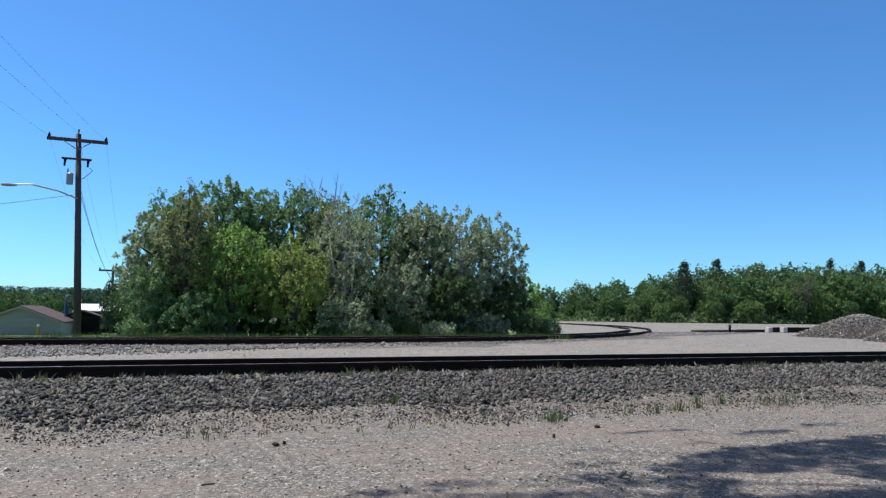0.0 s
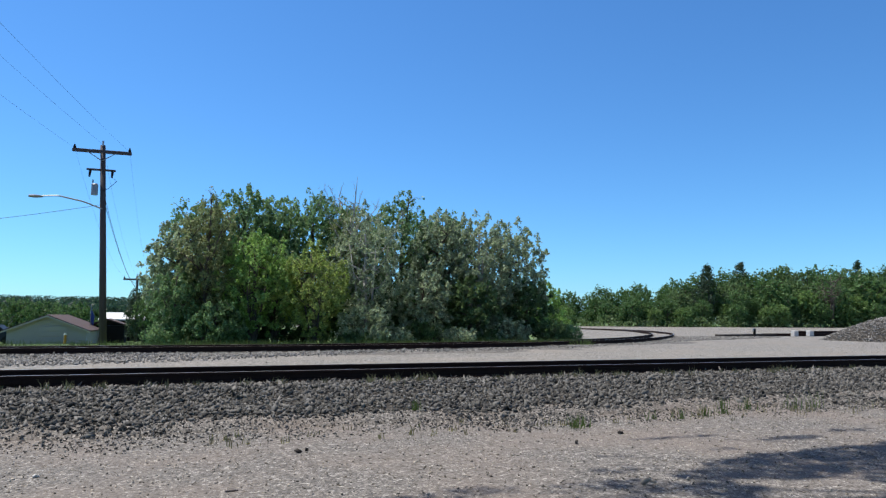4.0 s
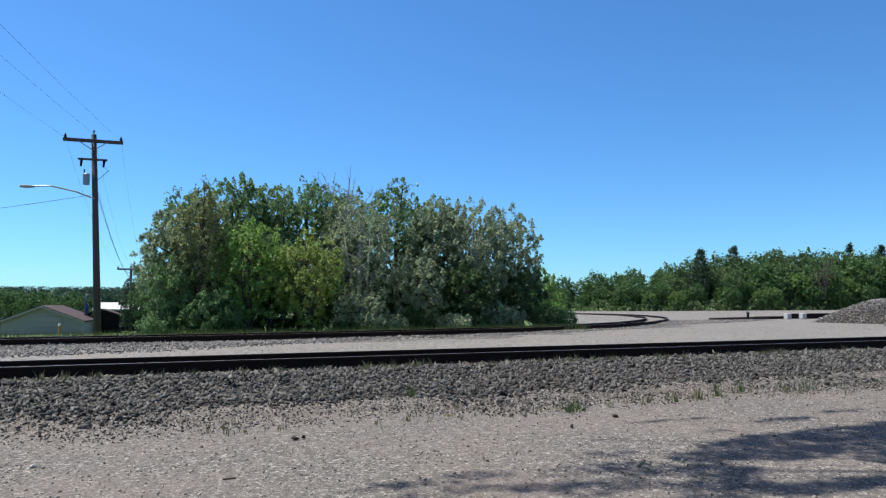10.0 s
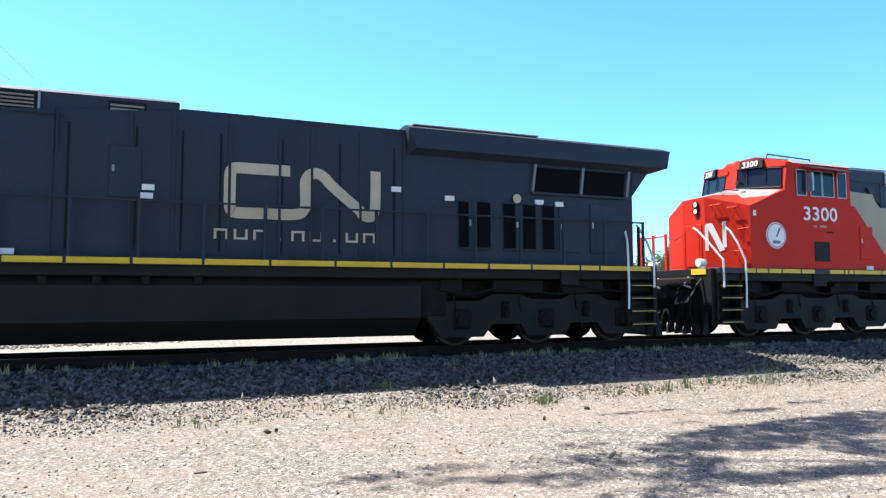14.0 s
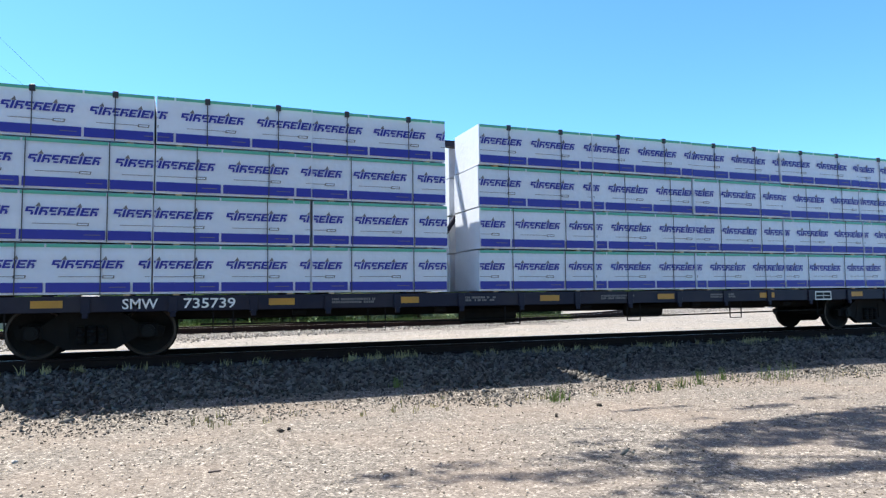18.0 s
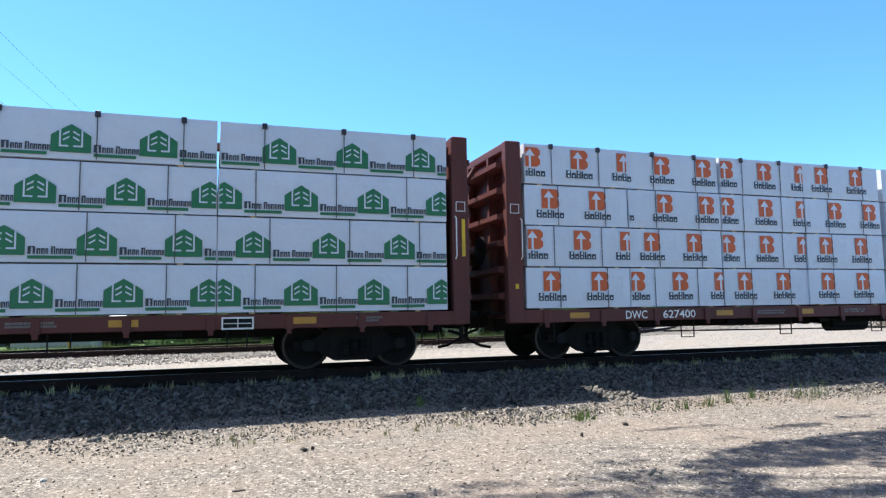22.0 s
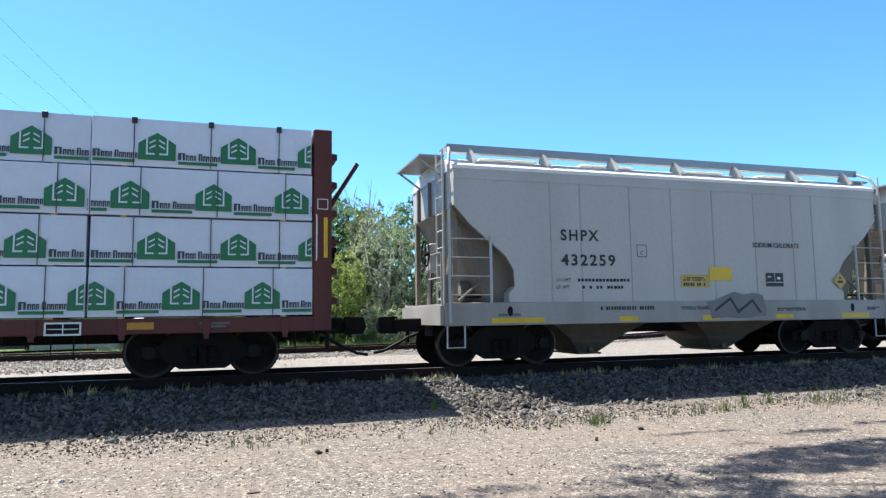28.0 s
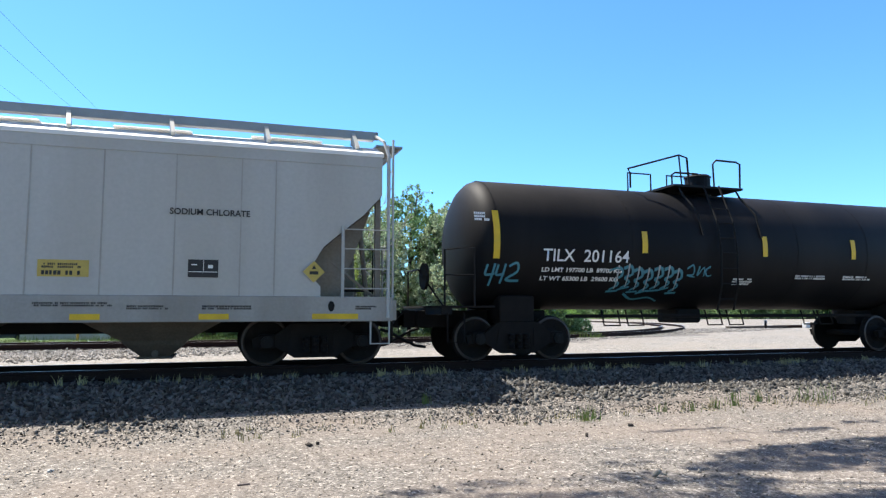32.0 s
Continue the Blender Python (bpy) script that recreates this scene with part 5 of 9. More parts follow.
def freight_truck(car, x, half=0.89, r=0.457):
    if "truck" not in GEAR:
        out = [(-1.12, 0.36), (-0.72, 0.36), (-0.38, 0.16), (0.38, 0.16), (0.72, 0.36), (1.12, 0.36), (1.16, 0.52), (0.72, 0.60), (0.45, 0.80), (-0.45, 0.80), (-0.72, 0.60), (-1.16, 0.52)]
        side = Build().prism(out, -0.07, 0.07)
        for s in (-1, 1):
            side.prism([(s * 0.52, 0.30), (s * 0.34, 0.30), (s * 0.34, 0.66), (s * 0.44, 0.66)], -0.085, -0.07)
            side.box(s * 0.89 - 0.15, -0.10, 0.33, s * 0.89 + 0.15, 0.10, 0.60, 0, 0.03)
        spring = coil(0, -0.1, 0.25, 0.56, 0.075)
        cap = Build().cyl((0, -0.10, 0), (0, -0.17, 0), 0.11, 14).cyl((0, -0.17, 0), (0, -0.19, 0), 0.06, 10)
        bolster = Build().box(-0.19, -0.95, 0.42, 0.19, 0.95, 0.72, 0, 0.03)
        GEAR["truck"] = (side.mesh("side_frame", GRIME), spring.mesh("spring", GRIME), cap.mesh("bearing_cap", BLACK), bolster.mesh("truck", GRIME))
    side, spring, cap, bolster = GEAR["truck"]
    t = part("truck", bolster, GRIME, car, "grimy cast-steel truck with springs", at=pose(x, 0, 0))
    for y, turn in ((-0.99, 0), (0.99, 180)):
        part("side_frame", side, GRIME, t, at=pose(0, y, 0, 0, 0, turn))
        for k in (-0.17, 0, 0.17):
            part("spring", spring, GRIME, t, at=pose(k, y, 0, 0, 0, turn))
        for s in (-half, half):
            part("bearing_cap", cap, BLACK, t, at=pose(s, y, r, 0, 0, turn))
    for s in (-half, half):
        wheelset(car, x + s, r)


def coupler(car, x, way):
    if "coupler" not in GEAR:
        b = Build().box(-0.05, -0.11, 0.72, 0.62, 0.11, 1.0, 0, 0.02)
        b.prism([(0.55, 0.68), (0.92, 0.70), (0.98, 0.86), (0.92, 1.04), (0.55, 1.05)], -0.17, 0.05)
        b.prism([(0.72, 0.72), (0.98, 0.74), (0.98, 1.02), (0.72, 1.02)], 0.05, 0.17)
        h = Build().tube([(0.0, -0.36, 0.66), (0.2, -0.38, 0.60), (0.45, -0.38, 0.46), (0.75, -0.36, 0.32), (0.98, -0.34, 0.28)], 0.032, 8)
        lever = Build().tube([(0.12, -1.42, 0.62), (0.12, -1.38, 0.74), (0.16, -0.7, 0.74), (0.3, -0.3, 0.8), (0.62, -0.12, 1.06)], 0.014, 5)
        bracket = Build().box(0.02, -1.05, 0.45, 0.10, -0.97, 0.82, 0, 0.01)
        GEAR["coupler"] = (b.mesh("coupler", GRIME), h.mesh("brake_hose", BLACK), lever.mesh("cut_lever", BLACK), bracket.mesh("hanger", GRIME))
    c, h, lever, bracket = GEAR["coupler"]
    k = part("coupler", c, GRIME, car, at=pose(x, 0, 0, 0, 0, 0 if way > 0 else 180))
    part("brake_hose", h, BLACK, k, "black rubber brake hose")
    part("cut_lever", lever, BLACK, k)
    part("hanger", bracket, GRIME, k)


def bars(b, x, z, w, h, y, n=1, gap=0.35, slot=0, seed=1, letter=0.0):
    """Rows of small blocks that stand for small or unreadable writing."""
    q = random.Random(seed)
    pitch = h * (1 + gap)
    for i in range(n):
        zz = z - i * pitch
        xx = x
        end = x + w * q.uniform(0.8, 1.0)
        lw = letter or h * 0.75
        while xx < end:
            if q.random() > 0.12:
                b.rect(xx, zz, xx + lw * q.uniform(0.7, 0.95), zz + h, y, slot)
            xx += lw * 1.12
    return b


def emblem(width, height, y=0.0):
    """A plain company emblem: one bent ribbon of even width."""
    W, h, t = width, height, height * 0.2
    path = [(.40 * W, h - t / 2), (.2 * W, h - t / 2), (t * 1.1, h - t / 2), (t * .64, h - t * .72), (t / 2, h - t * 1.3), (t / 2, h / 2), (t / 2, t * 1.3), (t * .64, t * .72), (t * 1.1, t / 2), (.2 * W, t / 2), (.40 * W, t / 2), (.47 * W, t * .7), (.50 * W, t * 1.4),
            (.50 * W, h * .5), (.50 * W, h - t * 1.4), (.525 * W, h - t * .75), (.575 * W, h - t * .55), (.625 * W, h - t * .95), (.66 * W, h * .70), (.76 * W, h * .46), (.85 * W, t * 1.25), (.885 * W, t * .7), (.935 * W, t * .62), (.96 * W, t * 1.3), (.965 * W, h * .5), (.965 * W, h)]
    return curve(Build(), path, t, y, 0, False, None, 5)


def spray(b, pts, slot, y, wobble=0.06, seed=1):
    """A sprayed blob through an outline, with an uneven edge."""
    q = random.Random(seed)
    cx, cz = sum(p[0] for p in pts) / len(pts), sum(p[1] for p in pts) / len(pts)
    out = []
    n = len(pts)
    for i in range(n):
        (a, c), (d, e) = pts[i], pts[(i + 1) % n]
        for k in (0, 0.33, 0.66):
            out.append((a + (d - a) * k + q.uniform(-wobble, wobble) * 0.5, c + (e - c) * k + q.uniform(-wobble, wobble) * 0.5))
    m = len(out)
    b.add([(cx, y, cz)] + [(x, y, z) for x, z in out], [(0, 1 + i, 1 + (i + 1) % m) for i in range(m)], slot)
    return b


def curve(b, pts, w, y, slot=0, closed=False, w2=None, steps=6):
    """A smooth painted ribbon through points in x, z, tapering from w to w2."""
    n = len(pts)
    out = []
    for i in range(n if closed else n - 1):
        p0, p1, p2, p3 = [pts[j % n] if closed else pts[max(0, min(n - 1, j))] for j in (i - 1, i, i + 1, i + 2)]
        for k in range(steps):
            t = k / steps
            out.append(tuple(0.5 * (2 * p1[a] + (p2[a] - p0[a]) * t + (2 * p0[a] - 5 * p1[a] + 4 * p2[a] - p3[a]) * t * t + (3 * p1[a] - p0[a] - 3 * p2[a] + p3[a]) * t ** 3) for a in (0, 1)))
    out.append(out[0] if closed else tuple(pts[-1]))
    v, m = [], len(out)
    for i, (x, z) in enumerate(out):
        a, c = out[max(0, i - 1)], out[min(m - 1, i + 1)]
        if closed and i in (0, m - 1):
            a, c = out[m - 2], out[1]
        d = math.hypot(c[0] - a[0], c[1] - a[1]) or 1
        k = (w if w2 is None else w + (w2 - w) * i / (m - 1)) / 2
        v += [(x - (c[1] - a[1]) / d * k, y, z + (c[0] - a[0]) / d * k), (x + (c[1] - a[1]) / d * k, y, z - (c[0] - a[0]) / d * k)]
    b.add(v, [(2 * i + 1, 2 * i + 3, 2 * i + 2, 2 * i) for i in range(m - 1)], slot)
    return b


def blob(b, x, z, rx, rz, y, slot, power=2.6, lean=0.0, n=28):
    """A painted rounded block."""
    pts = []
    for i in range(n):
        c, s = math.cos(i * math.tau / n), math.sin(i * math.tau / n)
        u, v = math.copysign(abs(c) ** (2 / power), c), math.copysign(abs(s) ** (2 / power), s)
        pts.append((x + rx * u + lean * rz * v, z + rz * v))
    return b.face(pts, y, slot)


def ring(x, z, rx, rz, n=10):
    return [(x + rx * math.cos(i * math.tau / n), z + rz * math.sin(i * math.tau / n)) for i in range(n)]


def ladder(parent, x, y, z0, z1, w, material, axis="x", n=None, name="ladder", rung=0.34):
    b = Build()
    for s in (0, w):
        p = (x + s, y, z0) if axis == "x" else (x, y + s, z0)
        q = (x + s, y, z1) if axis == "x" else (x, y + s, z1)
        b.tube([p, q], 0.022, 6)
    lad = part(name, b, material, parent)
    z = z0 + 0.12
    while z < z1 - 0.05:
        a = (x, y, z)
        c = (x + w, y, z) if axis == "x" else (x, y + w, z)
        part("rung", Build().tube([a, c], 0.014, 5), material, lad)
        z += rung
    return lad
# ---- locomotives ----
def locomotive(s, number, bright, badge):
    k = "bright" if bright else "dusty"
    o = base("locomotive", pose(s, TRACK_Y, RAIL_Z), f"{k} orange-red and black diesel locomotive with a cream stripe", "locomotive", "locomotives of the train")
    MOVING.append((o, s, TRACK_Y, RAIL_Z))
    W = 1.5
    red, black = (CN_RED_NEW if bright else CN_RED), CN_BLACK
    # frame, walkway and its yellow edge
    part("underframe", Build().box(0.12, -1.42, 1.40, 20.5, 1.42, 1.60, 0, 0.02), TANK_GREY, o)
    part("walkway", Build().box(0.1, -1.5, 1.60, 20.55, 1.5, 1.72, 0, 0.01), black, o)
    edge = part("edge_stripe", Build().box(0.1, -1.512, 1.59, 20.55, -1.50, 1.72), black, o)
    xs = [0.85, 1.25, 1.65, 2.1, 2.75, 3.25, 3.75, 4.3, 4.45, 4.65, 5.7, 6.8, 7.7, 8.6, 9.6, 10.75, 11.9, 13.1, 14.2, 15.3, 16.3, 17.3, 18.5, 19.0, 20.4]
    for i in range(len(xs) - 1):
        pale = i in (2, 8) and not bright
        if i == 5:
            continue
        part("reflective_strip", Build().box(xs[i] + 0.02, -1.522, 1.605, xs[i + 1] - 0.03, -1.512, 1.705), WHITE if pale else YELLOW, edge, "white reflective strip" if pale else "")
    part("jacking_pad", Build().box(3.25, -1.46, 1.28, 3.72, -1.40, 1.62, 0, 0.015), TANK_GREY, o)
    part("jacking_pad", Build().box(18.05, -1.46, 1.28, 18.5, -1.40, 1.62, 0, 0.015), TANK_GREY, o)
    # nose: a flat middle and two angled facets under a crowned top
    plan = [(0.72, -0.4, 3.60), (0.72, 0.4, 3.60), (1.15, 1.48, 3.27), (2.3, 1.48, 3.73), (1.97, 0.15, 3.90), (1.97, -0.15, 3.90), (2.3, -1.48, 3.73), (1.15, -1.48, 3.27)]
    nb_ = Build()
    v = [(x, y, 1.72) for x, y, z in plan] + [(x, y, z) for x, y, z in plan]
    nb_.add(v, [(i, (i + 1) % 8, 8 + (i + 1) % 8, 8 + i) for i in range(8)][::1] + [(8, 15, 14, 13), (9, 8, 13, 12), (10, 9, 12, 11)])
    nb_.f = [tuple(reversed(f)) for f in nb_.f]
    n = part("nose", nb_, red, o, "blunt orange-red nose with angled facets")
    lift = 0.006
    top = [(x, y, z + lift) for x, y, z in plan]
    inset = [((x - 1.5) * 0.96 + 1.5, y * 0.96, z + lift + 0.002) for x, y, z in plan]
    # on the bright locomotive the grey also carries glare on the nose top
    part("nose_top", Build().add(inset, [(7, 6, 5, 0), (0, 5, 4, 1), (1, 4, 3, 2)]), STEEL if bright else ROOF_GREY, n, "grey nose top")
    facet = pose(0.72, -0.4, 0, 0, 0, -68.3)
    for z in (3.25, 3.43):
        part("headlight_glass", Build().cyl((0.69, -0.12, z), (0.668, -0.12, z), 0.062, 14), LAMP, part("headlight_ring", Build().cyl((0.73, -0.12, z), (0.672, -0.12, z), 0.095, 14), BLACK, n), "round white headlight glass")
    part("emblem", Build().rect(0.0, 2.2, 0.09, 2.86, -0.006).face([(0.02, 2.9), (0.2, 2.9), (0.52, 2.2), (0.38, 2.16)], -0.008).rect(0.46, 2.26, 0.56, 2.92, -0.006), WHITE if bright else FADED, n, "white slanting company emblem", facet)
    part("nose_door", Build().box(0.1, -0.02, 1.8, 0.7, 0.0, 2.9, 0, 0.01), red, n, "", pose(0.72, 0.4, 0, 0, 0, -90))
    for lx, z0, z1 in ((0.28, 3.1, 3.35), (0.72, 2.85, 3.25), (0.98, 2.2, 2.7), (0.85, 1.95, 2.15)):
        part("grab_iron", Build().tube([(lx, 0, z0), (lx, -0.08, z0), (lx + 0.05, -0.08, z1), (lx + 0.05, 0, z1)], 0.012, 5), red, n, "", facet)
        part("grab_iron", Build().tube([(lx - 0.1, 0, z1), (lx - 0.1, -0.07, z1), (lx + 0.16, -0.07, z1 + 0.02), (lx + 0.16, 0, z1 + 0.02)], 0.012, 5), red, n, "", facet)
    part("number_plate", Build().rect(1.24, 3.02, 1.34, 3.16, -1.486), WHITE, n)
    part("deck_wiring", Build().tube([(1.7, -0.6, 3.8), (1.5, -0.3, 3.86), (1.35, -0.35, 3.80), (1.3, -0.4, 3.76)], 0.015, 5), BLACK, n)
    # cab
    def ringed(z, dx, w):
        return [(2.3 + dx, -w, z), (1.97 + dx, -0.15, z + (0.17 if z > 3 else 0)), (1.97 + dx, 0.15, z + (0.17 if z > 3 else 0)), (2.3 + dx, w, z), (4.68, w, z), (4.68, -w, z)]
    cab = part("cab", Build().loft([ringed(1.73, 0, 1.48), ringed(3.6, 0, 1.48), ringed(4.46, 0.17, 1.46), ringed(4.54, 0.26, 1.30)]), red, o, "orange-red crew cab")
    part("cab_roof", Build().loft([[(2.62, -1.49, 4.44), (4.74, -1.49, 4.44), (4.74, 1.49, 4.44), (2.62, 1.49, 4.44)], [(2.70, -1.36, 4.55), (4.74, -1.36, 4.53), (4.74, 1.36, 4.53), (2.70, 1.36, 4.55)], [(2.45, -0.5, 4.76), (4.74, -0.7, 4.68), (4.74, 0.7, 4.68), (2.45, 0.5, 4.76)]]), ROOF_GREY, cab, "pale grey cab roof")
    if not bright:
        part("air_conditioner", Build().box(2.95, -0.75, 4.6, 3.72, 0.4, 4.86, 0, 0.05), CN_CREAM, cab, "beige rooftop air conditioner")
    else:
        part("roof_rail", Build().tube([(2.7, -0.6, 4.72), (2.75, -0.6, 4.84), (4.3, -0.6, 4.80), (4.35, -0.6, 4.7)], 0.02, 5), black, cab)
        part("roof_antenna", Build().box(3.2, -0.4, 4.72, 4.2, 0.3, 4.80, 0, 0.02), black, cab)
    near_front = pose(1.97, -0.15, 0, 0, 0, -76.06)
    for at in (near_front, pose(2.3, 1.48, 0, 0, 0, -103.94)):
        def mid(lx):
            return lx if at is near_front else 1.37 - lx

        def q(lx, z, out):
            return (lx, (z - 3.6 - 0.17 * (1 - mid(lx) / 1.37)) * 0.198 - out, z)
        ws = part("windshield", Build().add([q(0.1, 3.93, .012), q(1.28, 3.83, .012), q(1.26, 4.30, .012), q(0.1, 4.42, .012)], [(0, 1, 2, 3)]), GLASS_DARK, cab, "dark raked windshield", at)
        part("windshield_frame", Build().tube([q(0.08, 3.91, .014), q(1.30, 3.81, .014), q(1.28, 4.32, .014), q(0.08, 4.44, .014), q(0.08, 3.91, .014)], 0.022, 5), BLACK, ws)
        for k in (0.35, 0.85):
            part("wiper", Build().tube([q(k, 4.42, .03), q(k + 0.03, 4.0, .04)], 0.012, 5), BLACK, ws)
        nb = part("number_board", Build().add([q(0.16, 4.42, .10), q(0.80, 4.40, .10), q(0.80, 4.62, .10), q(0.16, 4.64, .10), q(0.16, 4.42, -.1), q(0.80, 4.40, -.1), q(0.80, 4.62, -.1), q(0.16, 4.64, -.1)], [(0, 1, 2, 3), (1, 5, 6, 2), (3, 2, 6, 7), (4, 0, 3, 7), (4, 5, 1, 0)]), BLACK, cab, "black number board with white digits", at)
        me = letters(number, 0.16, WHITE, "digits", 1.0, 0.004)
        part("digits", me, WHITE, nb, at=pose(0.24, q(0.3, 4.45, 0.108)[1], 4.45, -11, 0, 0))
        part("brow", Build().add([q(0.0, 4.46, .03), q(1.37, 4.36, .03), q(1.37, 4.46, .03), q(1.0, 4.60, .03), q(0.0, 4.70, .03), q(0.0, 4.74, -.5), q(1.0, 4.62, -.5), q(1.37, 4.46, -.3)], [(0, 1, 2, 3, 4), (4, 3, 6, 5), (3, 2, 7, 6)]), red, cab, "", at)
    part("visor", Build().loft([[(3.0, -1.48, 4.37), (4.56, -1.48, 4.34), (4.56, -1.48, 4.37), (3.0, -1.48, 4.40)], [(3.12, -1.80, 4.27), (4.4, -1.80, 4.24), (4.4, -1.80, 4.26), (3.12, -1.80, 4.29)]]), ROOF_GREY if not bright else black, cab, "sun visor over the side windows")
    part("horn", Build().cyl((1.95, -0.5, 3.98), (1.75, -0.5, 4.02), 0.03, 8, 0, 0.06), BLACK, cab)
    for x0, x1 in ((2.74, 3.06), (3.22, 3.60), (3.66, 4.04), (4.20, 4.50)):
        w = part("side_window", Build().box(x0, -1.492, 3.62, x1, -1.481, 4.26), GLASS_DARK, cab, "dark cab side window")
        for a, b_, c_, d in ((x0 - .02, 3.60, x1 + .02, 3.62), (x0 - .02, 4.26, x1 + .02, 4.28), (x0 - .02, 3.62, x0, 4.26), (x1, 3.62, x1 + .02, 4.26)):
            part("window_frame", Build().box(a, -1.505, b_, c_, -1.481, d), ALU, w)
    part("mirror", Build().box(3.10, -1.66, 3.72, 3.16, -1.5, 4.2, 0, 0.01), ALU, cab)
    part("vent_panel", Build().box(3.30, -1.49, 1.92, 3.83, -1.481, 2.43), BLACK, cab, "square black vent in the cab side")
    written(number, 2.92, 2.98, -1.487, 0.36, WHITE if bright else FADED, cab, 1.24, "road_number", 0.006, "white road number")
    part("small_writing", bars(Build(), 3.3, 2.80, 0.5, 0.06, -1.487, 1, seed=3), CN_CREAM, cab)
    part("seam", Build().box(3.75, -1.489, 2.66, 4.0, -1.481, 2.70), BLACK, cab)
    part("seam", Build().box(1.5, -1.487, 2.34, 4.66, -1.481, 2.355), red, cab)
    if badge:
        bd = part("badge", Build().face(ring(1.98, 2.55, 0.33, 0.33, 28), -1.487, 0).face(ring(1.98, 2.55, 0.31, 0.31, 28), -1.489, 1).face(ring(1.98, 2.55, 0.285, 0.285, 28), -1.491, 0), [WHITE, TAG_GREY], n, "round white anniversary badge")
        part("badge_mark", Build().face([(1.96, 2.52), (2.0, 2.50), (2.16, 2.78), (2.06, 2.72)], -1.494).rect(1.85, 2.34, 2.1, 2.42, -1.494), TAG_GREY, bd)
    # body sides: red, the cream sweep, black
    part("body_panel", Build().prism([(4.68, 1.72), (6.45, 1.72), (4.95, 3.44), (4.68, 3.44)], -1.38, 1.38), red, o, "orange-red body panel")
    part("body_panel", Build().prism([(6.45, 1.72), (7.72, 1.72), (6.22, 3.44), (4.95, 3.44)], -1.38, 1.38), CN_CREAM, o, "faded cream diagonal body panel")
    part("body_panel", Build().prism([(4.78, 3.44), (5.98, 3.44), (5.80, 3.62), (5.70, 3.80), (4.78, 3.84)], -1.36, 1.36), CN_CREAM, o, "faded cream upper panel")
    for x0, z0, x1, z1 in ((6.0, 2.35, 7.1, 2.35), (6.75, 1.75, 6.75, 2.7)):
        part("panel_seam", Build().stroke([(x0, z0), (x1, z1)], 0.012, -1.384), HOPPER_RUST, o)
    hood = part("hood", Build().prism([(7.72, 1.72), (20.05, 1.72), (20.05, 4.38), (10.35, 4.40), (10.2, 4.34), (5.6, 4.0), (5.7, 3.80), (6.22, 3.44)], -1.3, 1.3), CN_BLACK, o, "long black engine hood")
    part("upper_hood", Build().loft([[(4.8, -1.24, 3.6), (10.3, -1.24, 3.6), (10.3, 1.24, 3.6), (4.8, 1.24, 3.6)], [(4.8, -1.24, 4.46), (10.3, -1.24, 4.52), (10.3, 1.24, 4.52), (4.8, 1.24, 4.46)], [(4.8, -0.9, 4.62), (10.2, -0.9, 4.64), (10.2, 0.9, 4.64), (4.8, 0.9, 4.62)]]), black, o)
    for x in (6.42, 7.30):
        g = part("intake_grille", Build().box(x, -1.252, 3.96, x + 0.76, -1.24, 4.46), BLACK, o, "intake grille with rust-coloured slats")
        for i in range(7):
            part("slat", Build().box(x + 0.03, -1.275, 4.0 + i * 0.064, x + 0.73, -1.252, 4.03 + i * 0.064), HOPPER_RUST, g)
        for xx in (x - 0.05, x + 0.79):
            part("post", Build().box(xx, -1.28, 3.9, xx + 0.035, -1.24, 4.50), ALU, g)
    for x in (8.55, 9.6, 10.35, 11.0, 12.1, 13.2, 14.3):
        part("door_seam", Build().box(x, -1.312, 1.85, x + 0.035, -1.30, 4.0), BLACK, hood)
    for x, z, w, h in ((9.2, 2.75, 0.5, 0.9), (15.9, 2.0, 0.55, 1.0), (17.0, 2.0, 0.55, 1.0), (18.1, 2.0, 0.5, 1.0), (18.9, 2.0, 0.6, 1.1), (5.1, 2.0, 0.5, 0.9)):
        d = part("access_door", Build().box(x, -1.33 if x > 7 else -1.395, z, x + w, -1.30 if x > 7 else -1.38, z + h, 0, 0.008), black if x > 7 else red, hood)
        part("latch", Build().box(x + 0.04, -1.345 if x > 7 else -1.41, z + h * 0.5, x + 0.08, -1.33 if x > 7 else -1.395, z + h * 0.62), ALU, d)
    for x, w in ((15.72, 0.2), (16.12, 0.3), (16.75, 0.26), (17.2, 0.3), (17.7, 0.26)):
        v = part("dark_vent", Build().box(x, -1.340, 2.02, x + w, -1.33, 3.02), VOID, hood, "tall dark vent opening")
        for zz in (2.02, 3.0):
            part("vent_edge", Build().box(x - 0.03, -1.348, zz, x + w + 0.03, -1.33, zz + 0.03), black, v)
    g = part("upper_grille", Build().box(9.15, -1.252, 3.98, 9.75, -1.24, 4.44), BLACK, o, "rusty square grille under the roof edge")
    for i in range(6):
        part("slat", Build().box(9.18, -1.27, 4.0 + i * 0.07, 9.72, -1.252, 4.035 + i * 0.07), HOPPER_RUST, g)
    for x in (8.3, 9.5, 10.2, 11.15, 12.05, 12.65, 13.6, 14.5):
        part("panel_bead", Build().box(x, -1.32, 1.80, x + 0.05, -1.30, 4.25), black, hood)
    part("round_sign", Build().face(ring(17.05, 3.12, 0.1, 0.1, 16), -1.35), FADED, hood)
    for x, z in ((9.7, 2.75), (9.72, 2.9), (14.25, 3.12), (18.0, 3.0), (17.5, 3.02), (15.4, 3.0)):
        part("notice_plate", Build().box(x, -1.345, z, x + 0.2, -1.31, z + 0.1), WHITE, hood)
    part("emblem", emblem(2.95, 1.03), FADED if not bright else WHITE, hood, "large off-white company emblem", at=pose(11.08, -1.318, 2.47))
    ad = Build()
